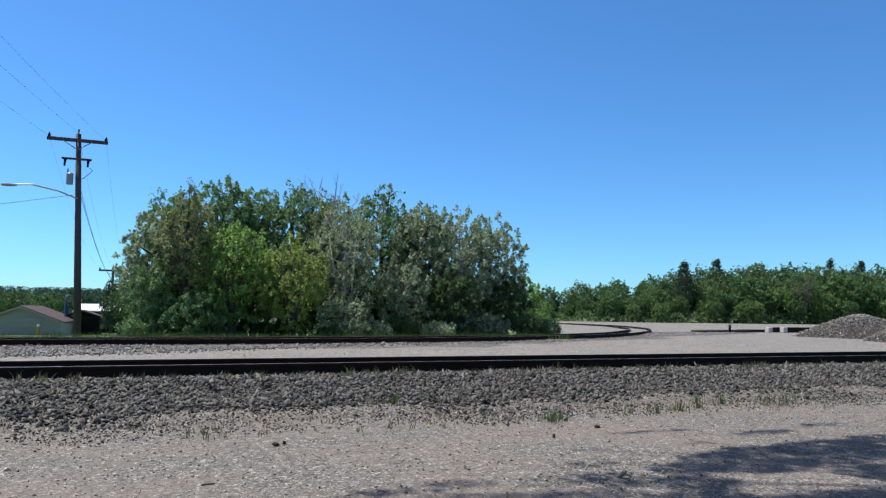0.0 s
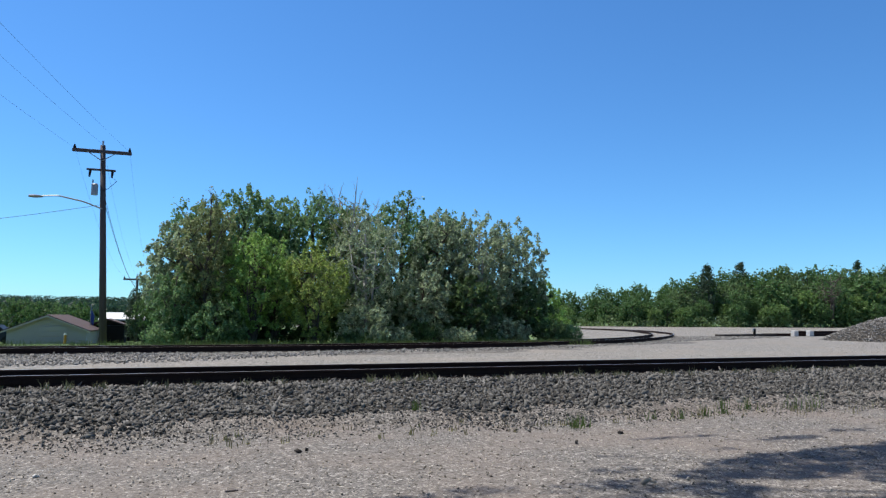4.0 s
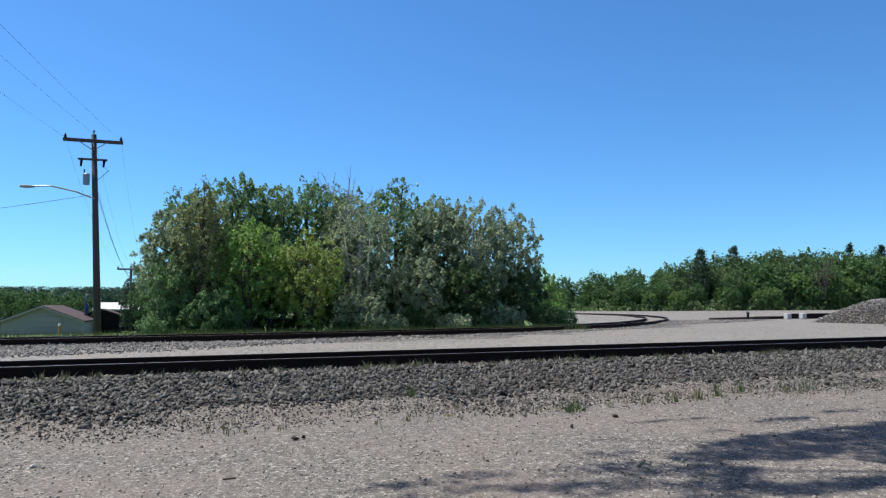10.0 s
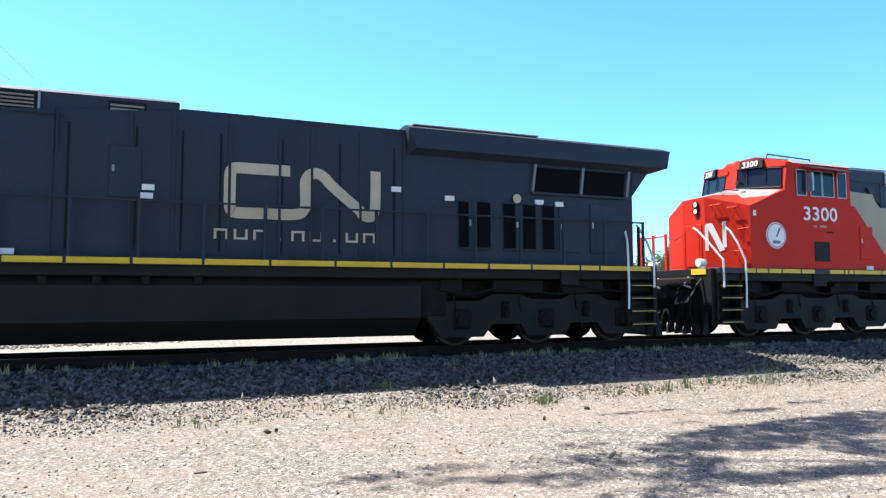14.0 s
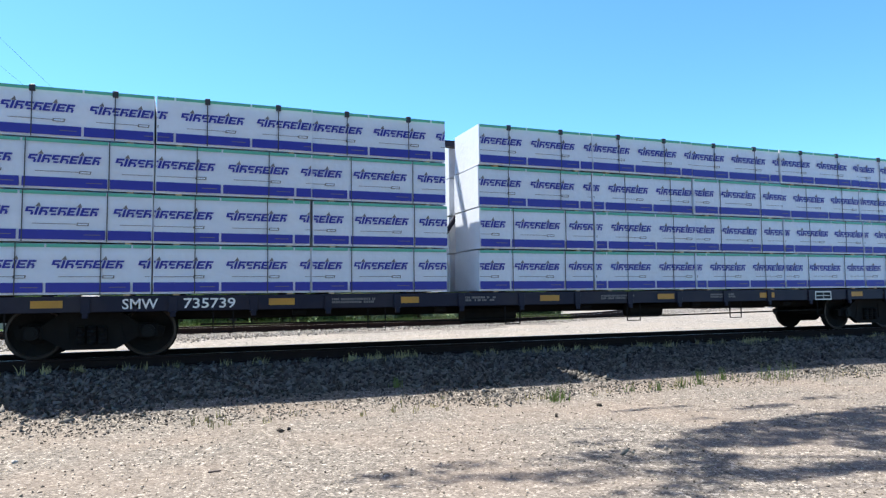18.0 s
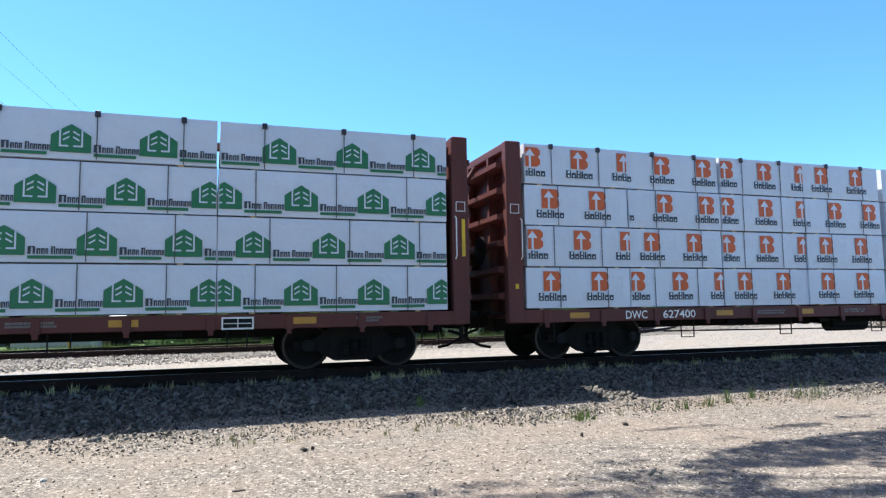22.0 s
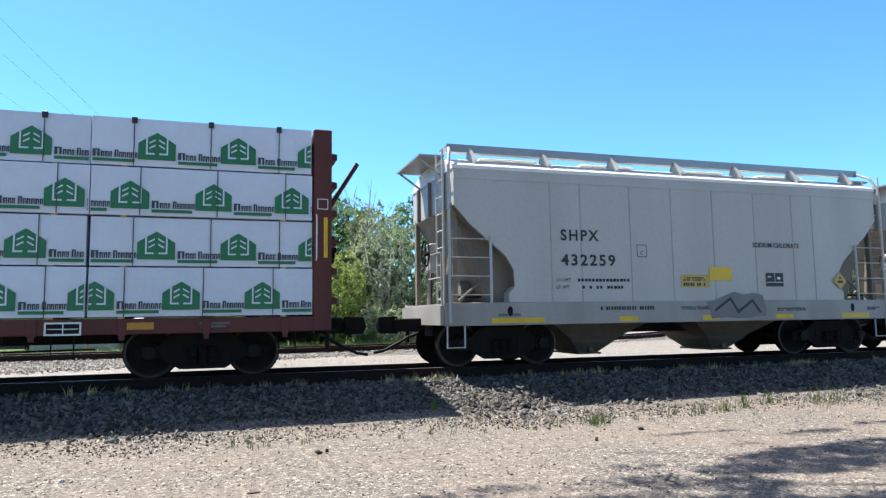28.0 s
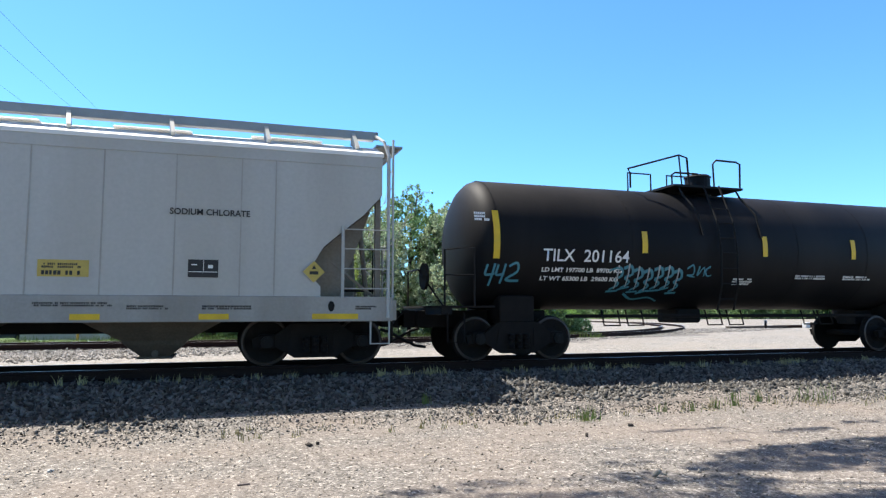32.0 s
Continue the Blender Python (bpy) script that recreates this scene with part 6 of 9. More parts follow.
    for i, k in enumerate((1, 1, 1, 0, 1, 1, 0, 1, 1)):
        x = 10.92 + 0.345 * i
        if k:
            ad.rect(x, 2.08, x + 0.045, 2.27, -1.318).rect(x + 0.045, 2.08 if i % 2 else 2.23, x + 0.2, 2.12 if i % 2 else 2.27, -1.318).rect(x + 0.2, 2.08, x + 0.245, 2.27, -1.318)
        else:
            ad.rect(x + 0.1, 2.08, x + 0.15, 2.13, -1.318)
    part("writing", ad, FADED if not bright else WHITE, hood)
    # radiator wings
    part("radiator_wing", Build().loft([[(14.6, -1.30, 3.90), (14.72, -1.54, 4.0), (14.55, -1.54, 4.40), (14.55, -1.3, 4.50), (14.55, 1.3, 4.50), (14.55, 1.54, 4.40), (14.72, 1.54, 4.0), (14.6, 1.30, 3.90)],
                                        [(20.6, -1.30, 3.90), (20.9, -1.54, 4.0), (20.98, -1.54, 4.40), (20.98, -1.3, 4.50), (20.98, 1.3, 4.50), (20.98, 1.54, 4.40), (20.9, 1.54, 4.0), (20.6, 1.30, 3.90)]]), black, o, "wide black radiator wing")
    part("wing_roof", Build().box(14.7, -1.35, 4.505, 17.6, 1.35, 4.54, 0, 0.01), ROOF_GREY, o, "sunlit grey radiator roof")
    part("wing_gusset", Build().prism([(20.05, 3.3), (20.55, 3.92), (20.05, 3.92)], -1.28, 1.28), black, o)
    for x0, x1 in ((17.5, 18.6), (18.72, 19.8)):
        part("radiator_screen", Build().prism([(x0, 3.30), (x1, 3.30), (x1 + 0.06, 3.84), (x0 + 0.06, 3.84)], -1.32, -1.304), VOID, o, "dark radiator screen")
    for x in (17.4, 18.62, 19.85):
        part("screen_post", Build().prism([(x, 3.26), (x + 0.06, 3.26), (x + 0.14, 3.9), (x + 0.08, 3.9)], -1.36, -1.30), TAG_GREY, o)
    part("screen_ledge", Build().box(17.4, -1.38, 3.24, 19.9, -1.30, 3.29), black, o)
    part("exhaust_stack", Build().box(11.2, -0.5, 4.35, 12.0, 0.2, 4.52, 0, 0.03).cyl((11.35, -0.4, 4.5), (11.35, -0.4, 4.62), 0.08, 8).cyl((11.65, -0.3, 4.5), (11.65, -0.3, 4.64), 0.12, 8).cyl((11.85, -0.3, 4.5), (11.85, -0.3, 4.60), 0.08, 8), BLACK, o)
    part("roof_hatch", Build().prism([(13.0, 4.36), (13.25, 4.56), (13.75, 4.56), (13.95, 4.36)], -0.6, 0.6), HOPPER_RUST, o)
    # fuel tank and air reservoirs
    tank = [(-1.28, 0.52), (-1.40, 0.62), (-1.40, 1.24), (-1.2, 1.40), (1.2, 1.40), (1.40, 1.24), (1.40, 0.62), (1.28, 0.52), (0.9, 0.24), (-0.9, 0.24)]
    ft = part("fuel_tank", Build().loft([[(x, y, z) for y, z in tank] for x in (7.1, 14.85)]), TANK_GREY, o, "dark grey fuel tank slung under the frame")
    for x in (8.2, 9.0, 9.75, 10.6):
        part("fuel_gauge", Build().box(x, -1.44, 1.24, x + 0.14, -1.36, 1.40, 0, 0.02), GRIME, ft)
    for x0, x1 in ((6.3, 7.15), (14.8, 15.5)):
        part("air_reservoir", Build().box(x0, -1.25, 0.6, x1, 1.25, 1.4, 0, 0.06), GRIME, o)
    # trucks
    for x in (3.63, 17.8):
        out = [(-2.75, 0.62), (-2.65, 0.92), (-1.6, 0.94), (-1.3, 1.08), (-0.6, 1.08), (-0.4, 0.98), (0.4, 0.98), (0.6, 1.08), (1.3, 1.08), (1.6, 0.94), (2.65, 0.92), (2.75, 0.62), (2.45, 0.2), (1.5, 0.2), (1.3, 0.46), (0.62, 0.46), (0.46, 0.2), (-0.46, 0.2), (-0.62, 0.46), (-1.3, 0.46), (-1.5, 0.2), (-2.45, 0.2)]
        t = part("truck", Build().box(-2.4, -0.95, 0.7, 2.4, 0.95, 1.0), GRIME, o, "heavy grimy three-axle truck", at=pose(x, 0, 0))
        for y, turn in ((-1.14, 0), (1.14, 180)):
            part("side_frame", Build().prism(out, -0.09, 0.09), TANK_GREY, t, at=pose(0, y, 0, 0, 0, turn))
            for a in (-1.98, 0, 1.98):
                part("bearing_box", Build().box(a - 0.2, -0.14, 0.36, a + 0.2, 0.02, 0.78, 0, 0.04).cyl((a, -0.14, 0.55), (a, -0.19, 0.55), 0.14, 14), GRIME, t, at=pose(0, y, 0, 0, 0, turn))
            for a in (-1.0, 1.0):
                part("spring", coil(a, -0.1, 0.60, 0.94, 0.1), GRIME, t, at=pose(0, y, 0, 0, 0, turn))
            part("brake_cylinder", Build().cyl((-0.55, -0.12, 1.18), (0.1, -0.12, 1.18), 0.1, 10), GRIME, t, at=pose(0.9, y, 0, 0, 0, turn))
        for a in (-1.45, 0.55, 2.35):
            part("traction_motor", Build().box(a - 0.45, -0.62, 0.26, a + 0.45, 0.62, 0.98, 0, 0.08), GRIME, t)
        for a in (-2.2, -0.7, 0.7, 2.0):
            part("sand_pipe", Build().tube([(a, -1.22, 1.2), (a + 0.06, -1.24, 0.8), (a + 0.3, -1.1, 0.3)], 0.02, 5), GRIME, t)
        for a, w in ((-2.5, 0.5), (-1.3, 1.2), (0.55, 0.9), (1.9, 0.8)):
            part("equipment_box", Build().box(a, -1.3, 1.12, a + w, -0.9, 1.4, 0, 0.03), GRIME, t)
        part("bolster", Build().box(-2.7, -0.95, 0.96, 2.7, 0.95, 1.36), GRIME, t)
        part("cable", Build().tube([(-2.6, -1.28, 1.2), (-1.9, -1.32, 1.06), (-1.2, -1.3, 1.22), (0.2, -1.32, 1.08), (1.1, -1.3, 1.2), (2.5, -1.3, 1.1)], 0.02, 5), BLACK, t)
        for a in (-1.98, 0, 1.98):
            wheelset(o, x + a, 0.533)
    # ends: pilot plates, plow, steps, rails
    for x, way in ((0.1, -1), (20.55, 1)):
        pl = part("pilot", Build().prism([(x, 0.35), (x + way * 0.12, 0.35), (x + way * 0.12, 1.7), (x, 1.7)], -1.35, 1.35), BLACK, o)
        for i in range(2):
            y = (-1.2, 0.75)[i]
            part("step_stripe", Build().box(min(x + way * .125, x + way * .14), y, 1.56, max(x + way * .125, x + way * .14), y + 0.5, 1.70), YELLOW, pl)
        for i in range(9):
            y = -1.2 + i * 0.3
            part("plow_bar", Build().prism([(x + way * .14, 0.12), (x + way * .34, 0.10), (x + way * .2, 0.66), (x + way * .14, 0.66)], y - 0.05, y + 0.05), BLACK, pl)
        for i in range(7):
            y = -1.05 + 0.34 * i
            part("end_hose", Build().tube([(x + way * .13, y, 1.45 - 0.1 * (i % 3)), (x + way * .42, y + 0.1, 1.1), (x + way * .4, y + 0.16, 0.6), (x + way * .3, y + 0.1, 0.42)], 0.024, 6), BLACK, pl)
        for i in range(2):
            y = (-0.62, 0.5)[i]
            part("hose_coupling", Build().tube([(x + way * .16, y, 1.5), (x + way * .34, y - 0.06, 1.3), (x + way * .36, y - 0.3, 1.24)], 0.028, 6), ALU, pl, "pale cable end")
        part("cable_tray", Build().box(min(x + way * .13, x + way * .3), -0.9, 1.25, max(x + way * .13, x + way * .3), 0.9, 1.5, 0, 0.04), GRIME, pl)
        coupler(o, x + way * (-0.35 if way < 0 and not bright else 0.05), way)
        for i in range(4):
            y = -0.7 + i * 0.35
            part("air_hose", Build().tube([(x + way * .15, y, 1.2), (x + way * .4, y, 0.95), (x + way * .45, y + 0.05, 0.55)], 0.025, 6), BLACK, pl)
        part("jumper_cable", Build().tube([(x + way * .14, -0.9, 1.35), (x + way * .35, -0.75, 0.9), (x + way * .35, -0.35, 0.85), (x + way * .14, -0.25, 1.3)], 0.03, 6), ALU, pl)
        st = part("step_well", Build().box(min(x, x - way * .75), -1.42, 0.35, min(x, x - way * .75) + 0.04, -1.05, 1.66).box(max(x, x - way * .75) - 0.04, -1.42, 0.35, max(x, x - way * .75), -1.05, 1.66).box(min(x, x - way * .75), -1.09, 0.35, max(x, x - way * .75), -1.05, 1.66), TANK_GREY, o)
        for i in range(4):
            part("step", Build().box(min(x, x - way * .75) + 0.05, -1.5, 0.40 + i * 0.29, max(x, x - way * .75) - 0.05, -1.1, 0.46 + i * 0.29), BLACK, st)
            part("step_edge", Build().box(min(x, x - way * .75) + 0.05, -1.515, 0.40 + i * 0.29, max(x, x - way * .75) - 0.05, -1.50, 0.418 + i * 0.29), FADED_YELLOW, st)
        for dx, far in ((0.1, -0.85), (0.8, -1.2)):
            xx = x - way * dx
            part("handrail", Build().tube([(xx, -1.52, 0.75 if dx > .5 else 1.25), (xx, -1.54, 1.25), (xx, -1.53, 1.9), (xx + way * 0.08, -1.4 if dx > .5 else -1.2, 2.3), (xx + way * 0.14, far, 2.66), (xx + way * 0.16, far + 0.12, 2.74)], 0.026, 6), WHITE, o, "white bent handrail")
        for y in (-0.85, -0.35, 0.35, 0.85, 1.35):
            part("end_stanchion", Build().box(x - 0.015 + way * .02, y - 0.05, 1.7, x + 0.015 + way * .02, y + 0.05, 2.68, 0, 0.008), red if way < 0 else black, o)
        part("end_chain", Build().tube([(x + way * .02, -0.35, 2.6), (x + way * .02, 0, 2.48), (x + way * .02, 0.35, 2.6)], 0.012, 5), black, o)
        part("end_rail", Build().tube([(x + way * .02, 0.35, 2.62), (x + way * .02, 1.35, 2.62)], 0.02, 6), red if way < 0 else black, o)
        if way < 0:
            for y in (-0.9, 0.9):
                part("ditch_light", Build().cyl((x + 0.1, y, 1.86), (x - 0.1, y, 1.86), 0.1, 12).box(x - 0.05, y - 0.06, 1.7, x + 0.08, y + 0.06, 1.78), LAMP, o, "round ditch light on the front deck")
    for i in range(13):
        x = 7.6 + i * 1.05
        part("stanchion", Build().tube([(x, -1.49, 1.7), (x, -1.49, 2.72)], 0.035, 6), CN_BLACK, o)
    part("side_handrail", Build().tube([(7.6, -1.49, 2.7), (20.2, -1.49, 2.7)], 0.02, 6), CN_BLACK, o)
    part("upper_handrail", Build().tube([(4.9, -1.34, 4.14), (8.5, -1.34, 4.10)], 0.012, 5), black, o)
    for x in (6.05, 7.3, 8.4):
        part("upper_stanchion", Build().tube([(x, -1.34, 3.46), (x, -1.34, 4.14)], 0.016, 5), black, o)
    for x in (5.3, 6.5, 7.6):
        part("sill_plate", Build().box(x, -1.4, 1.73, x + 0.26, -1.384, 1.83), WHITE, o)
    rr = part("rear_panel", Build().box(20.05, -1.28, 1.72, 20.08, 1.28, 3.9), red, o, "orange-red rear panel")
    part("rear_light", Build().cyl((20.08, 0, 3.3), (20.15, 0, 3.3), 0.12, 12), LAMP, rr)
    return o


locomotive(5.2, "2986", False, False)
locomotive(27.5, "3300", True, True)
# ---- centre-beam lumber cars and their loads ----
def lumber_car(paint, label):
    """An empty car, 23.2 m over its bulkheads."""
    o = base("lumber_car", pose(0, TRACK_Y, RAIL_Z), label, "lumber car", "lumber cars of the train")
    part("deck", Build().box(-11.5, -1.36, 0.90, 11.5, 1.36, 1.07, 0, 0.01), paint, o)
    for y0, y1 in ((-1.5, -1.36), (1.36, 1.5)):
        s = part("side_sill", Build().box(-11.55, y0, 0.80, 11.55, y1, 1.07, 0, 0.012), paint, o)
        if y0 < 0:
            for x in (-10.2, -6.45, -4.05, -0.9, 2.1, 5.1, 8.1):
                part("reflective_strip", Build().box(x, -1.506, 0.88, x + 0.46, -1.50, 1.0), AMBER, s)
            fr = Build().rect(6.9, 0.80, 7.45, 1.02, -1.507, 0)
            fr.rect(6.93, 0.83, 7.42, 0.99, -1.5085, 1).rect(6.95, 0.9, 7.4, 0.915, -1.510, 0).rect(7.17, 0.83, 7.185, 0.99, -1.510, 0)
            part("stencil_plate", fr, [WHITE, BLACK], s)
            for x, w in ((-2.6, 0.7), (-5.3, 0.9), (0.6, 0.9), (3.6, 0.8), (9.3, 0.5)):
                part("small_writing", bars(Build(), x, 0.95, w, 0.04, -1.507, 2, seed=int(x * 10)), TAG_GREY, s)
    pocket = Build().box(-0.07, -0.035, 0.78, 0.07, 0.0, 1.05, 0, 0.01).box(-0.045, -0.05, 0.70, 0.045, 0.0, 0.80, 0, 0.01).mesh("stake_pocket", paint)
    for i in range(17):
        part("stake_pocket", pocket, paint, o, at=pose(-10.75 + i * 1.344, -1.5, 0))
    part("centre_sill", Build().box(-11.4, -0.32, 0.62, 11.4, 0.32, 0.90), GRIME, o)
    for x in (-11.42, 11.42):
        w = -1 if x < 0 else 1
        bh = part("bulkhead", Build().box(x - 0.03, -1.36, 1.07, x + 0.03, 1.36, 4.50), paint, o, "tall ribbed end bulkhead")
        for y0, y1 in ((-1.52, -1.30), (1.30, 1.52)):
            part("corner_post", Build().box(x - 0.17, y0, 0.80, x + 0.17, y1, 4.58, 0, 0.02), paint, bh)
        part("top_rail", Build().box(x - 0.15, -1.30, 4.40, x + 0.15, 1.30, 4.58, 0, 0.02), paint, bh)
        for i in range(6):
            z = 1.25 + i * 0.55
            part("rib", Build().prism([(x + w * 0.03, z), (x + w * 0.30, z + 0.06), (x + w * 0.30, z + 0.16), (x + w * 0.03, z + 0.22)], -1.30, 1.30), paint, bh)
        for y in (-0.6, 0.6):
            part("stiffener", Build().box(min(x, x + w * .2), y - 0.05, 1.07, max(x, x + w * .2), y + 0.05, 4.4), paint, bh)
        part("end_platform", Build().box(min(x, x + w * .45), -1.2, 0.98, max(x, x + w * .45), 1.2, 1.03), GRIME, o)
        ladder(o, x + w * 0.36, 0.75, 1.1, 3.3, 0.4, STEEL if paint is BLUE_FRAME else paint, "y")
        part("hand_brake", Build().cyl((x + w * .3, -0.4, 2.4), (x + w * .36, -0.4, 2.4), 0.28, 16).cyl((x + w * .36, -0.4, 2.4), (x + w * .42, -0.4, 2.4), 0.06, 8), GRIME, o)
        coupler(o, x + w * 0.1, w)
        part("grab_iron", Build().tube([(x - w * 0.12, -1.53, 2.1), (x - w * 0.12, -1.6, 2.15), (x - w * 0.12, -1.6, 2.9), (x - w * 0.12, -1.53, 2.95)], 0.014, 5), WHITE, o)
        part("reflector", Build().box(x + w * 0.02, -1.527, 2.15 if w > 0 else 1.5, x + w * 0.02 + 0.07, -1.52, 2.9 if w > 0 else 1.6), YELLOW, o)
        part("placard", Build().rect(x - 0.10, 3.05, x + 0.10, 3.25, -1.524, 0).rect(x - 0.085, 3.065, x + 0.085, 3.235, -1.526, 1), [WHITE, paint], o)
    # the centre beam: posts, top chord and slanting braces
    part("top_chord", Build().box(-11.3, -0.09, 4.36, 11.3, 0.09, 4.50), paint, o)
    for i in range(10):
        x = -10.2 + i * 2.267
        part("centre_post", Build().box(x - 0.09, -0.08, 1.07, x + 0.09, 0.08, 4.36), paint, o)
        part("brace", Build().tube([(x + 0.1, 0, 1.1), (x + 1.1, 0, 2.6), (x + 2.15, 0, 4.3)], 0.05, 6), paint, o)
    for x in (-9.35, 9.35):
        freight_truck(o, x)
    # brake rigging, stirrups and hanging brackets
    part("brake_rod", Build().tube([(-7.6, -1.1, 0.55), (-2, -1.1, 0.50), (3, -1.1, 0.50), (7.6, -1.1, 0.55)], 0.018, 6), GRIME, o)
    part("brake_cylinder", Build().cyl((1.8, -0.75, 0.62), (2.7, -0.75, 0.62), 0.16, 12), GRIME, o)
    part("air_reservoir", Build().cyl((-2.4, -0.8, 0.6), (-1.2, -0.8, 0.6), 0.18, 12), GRIME, o)
    for x in (-10.9, -7.4, -4.6, -1.7, 1.3, 4.2, 7.0, 10.6):
        part("stirrup", Build().tube([(x, -1.46, 0.82), (x, -1.46, 0.42), (x + 0.34, -1.46, 0.42), (x + 0.34, -1.46, 0.82)], 0.016, 5), GRIME, o)
    for x in (-6.0, -3.2, 0.2, 3.2, 6.0):
        part("winch", Build().cyl((x, -1.3, 0.74), (x + 0.25, -1.3, 0.74), 0.06, 8), GRIME, o)
    return o


BUNDLES = {}
PITCH, TALL = 0.868, 0.838


def clipped(b, pts, y, slot, x0, x1):
    """A printed shape, cut off at the bundle's ends."""
    for lim, keep in ((x0, 1), (x1, -1)):
        out = []
        for i in range(len(pts)):
            p, q = pts[i - 1], pts[i]
            ip, iq = (p[0] - lim) * keep >= 0, (q[0] - lim) * keep >= 0
            if ip != iq:
                k = (lim - p[0]) / (q[0] - p[0])
                out.append((lim, p[1] + (q[1] - p[1]) * k))
            if iq:
                out.append(q)
        pts = out
        if len(pts) < 3:
            return
    b.face(pts, y, slot)


def print_house_tree(b, x, y, x0, x1):
    """Green pine in a house outline, then a dark word and a green rule."""
    z = 0.11

    def put(pts, s=0, d=0.0):
        clipped(b, [(x + a * 1.09, z + c * 1.16) for a, c in pts], y - d, s, x0, x1)
    put([(0, 0), (0.56, 0), (0.56, 0.25), (0.47, 0.31), (0.28, 0.42), (0.09, 0.31), (0, 0.25)])
    for f in (lambda u: u, lambda u: 0.56 - u):
        def white(*pts):
            put([(f(u), c) for u, c in pts], 2, 0.0015)
        white((0.115, 0.08), (0.14, 0.08), (0.14, 0.345), (0.115, 0.33))
        white((0.14, 0.08), (0.245, 0.08), (0.245, 0.105), (0.14, 0.105))
        white((0.165, 0.165), (0.255, 0.215), (0.255, 0.24), (0.165, 0.19))
        white((0.165, 0.245), (0.255, 0.295), (0.255, 0.32), (0.165, 0.27))
    xx = x + 0.65
    for w in (0.125, 0.064, 0.058, 0.046, 0, 0.07, 0.046, 0.064, 0.058, 0.064, 0.046):
        if w:
            tall = 0.15 if w > 0.069 else 0.115
            clipped(b, [(xx, z + 0.02), (xx + w * 0.38, z + 0.02), (xx + w * 0.38, z + tall), (xx, z + tall)], y, 1, x0, x1)
            clipped(b, [(xx + w * 0.3, z + tall - 0.022), (xx + w * 0.88, z + tall - 0.022), (xx + w * 0.88, z + tall), (xx + w * 0.3, z + tall)], y, 1, x0, x1)
            clipped(b, [(xx + w * 0.6, z + 0.02), (xx + w * 0.88, z + 0.02), (xx + w * 0.88, z + tall - 0.022), (xx + w * 0.6, z + tall - 0.022)], y, 1, x0, x1)
        xx += w + 0.004 if w else 0.03
    clipped(b, [(x + 0.65, z - 0.058), (x + 1.31, z - 0.058), (x + 1.31, z - 0.004), (x + 0.65, z - 0.004)], y, 0, x0, x1)


def print_blue_band(b, x, y, x0, x1):
    """Blue slanting word above a blue band, under a teal edge."""
    xx = x + 0.08
    for i, w in enumerate((0.125, 0.05, 0.125, 0.115, 0.125, 0.115, 0.05, 0.13, 0.11)):
        h, k = 0.135, 0.04 / 0.135

        def bar(u0, v0, u1, v1):
            clipped(b, [(xx + u0 + v0 * k, 0.43 + v0), (xx + u1 + v0 * k, 0.43 + v0), (xx + u1 + v1 * k, 0.43 + v1), (xx + u0 + v1 * k, 0.43 + v1)], y, 0, x0, x1)
        if w < 0.06:
            bar(0.005, 0, 0.043, h)
        else:
            bar(0, 0 if i % 3 else h * 0.4, 0.038, h)
            bar(0.038, h - 0.032, w, h)
            bar(0.038, 0.052, w * 0.85, 0.080)
            if i % 2:
                bar(0.038, 0, w, 0.030)
            else:
                bar(w - 0.036, 0, w, 0.052)
        if i in (1, 6):
            clipped(b, [(xx + 0.02, 0.57), (xx + 0.10, 0.57), (xx + 0.075, 0.64)], y, 3, x0, x1)
        xx += w + 0.014
    clipped(b, [(x + 0.2, 0.288), (x + 0.85, 0.288), (x + 0.85, 0.297), (x + 0.2, 0.297)], y, 3, x0, x1)
    clipped(b, [(x + 0.84, 0.265), (x + 1.02, 0.265), (x + 1.03, 0.315), (x + 0.85, 0.315)], y, 3, x0, x1)
    clipped(b, [(x + 0.86, 0.277), (x + 1.005, 0.277), (x + 1.01, 0.303), (x + 0.87, 0.303)], y - 0.0015, 2, x0, x1)
    clipped(b, [(x + 0.02, 0.035), (x + 1.27, 0.035), (x + 1.27, 0.195), (x + 0.02, 0.195)], y, 0, x0, x1)
    clipped(b, [(x + 0.95, 0.11), (x + 1.2, 0.11), (x + 1.2, 0.122), (x + 0.95, 0.122)], y - 0.0015, 3, x0, x1)
    clipped(b, [(x + 0.015, 0.775), (x + 1.275, 0.775), (x + 1.275, 0.83), (x + 0.015, 0.83)], y, 1, x0, x1)


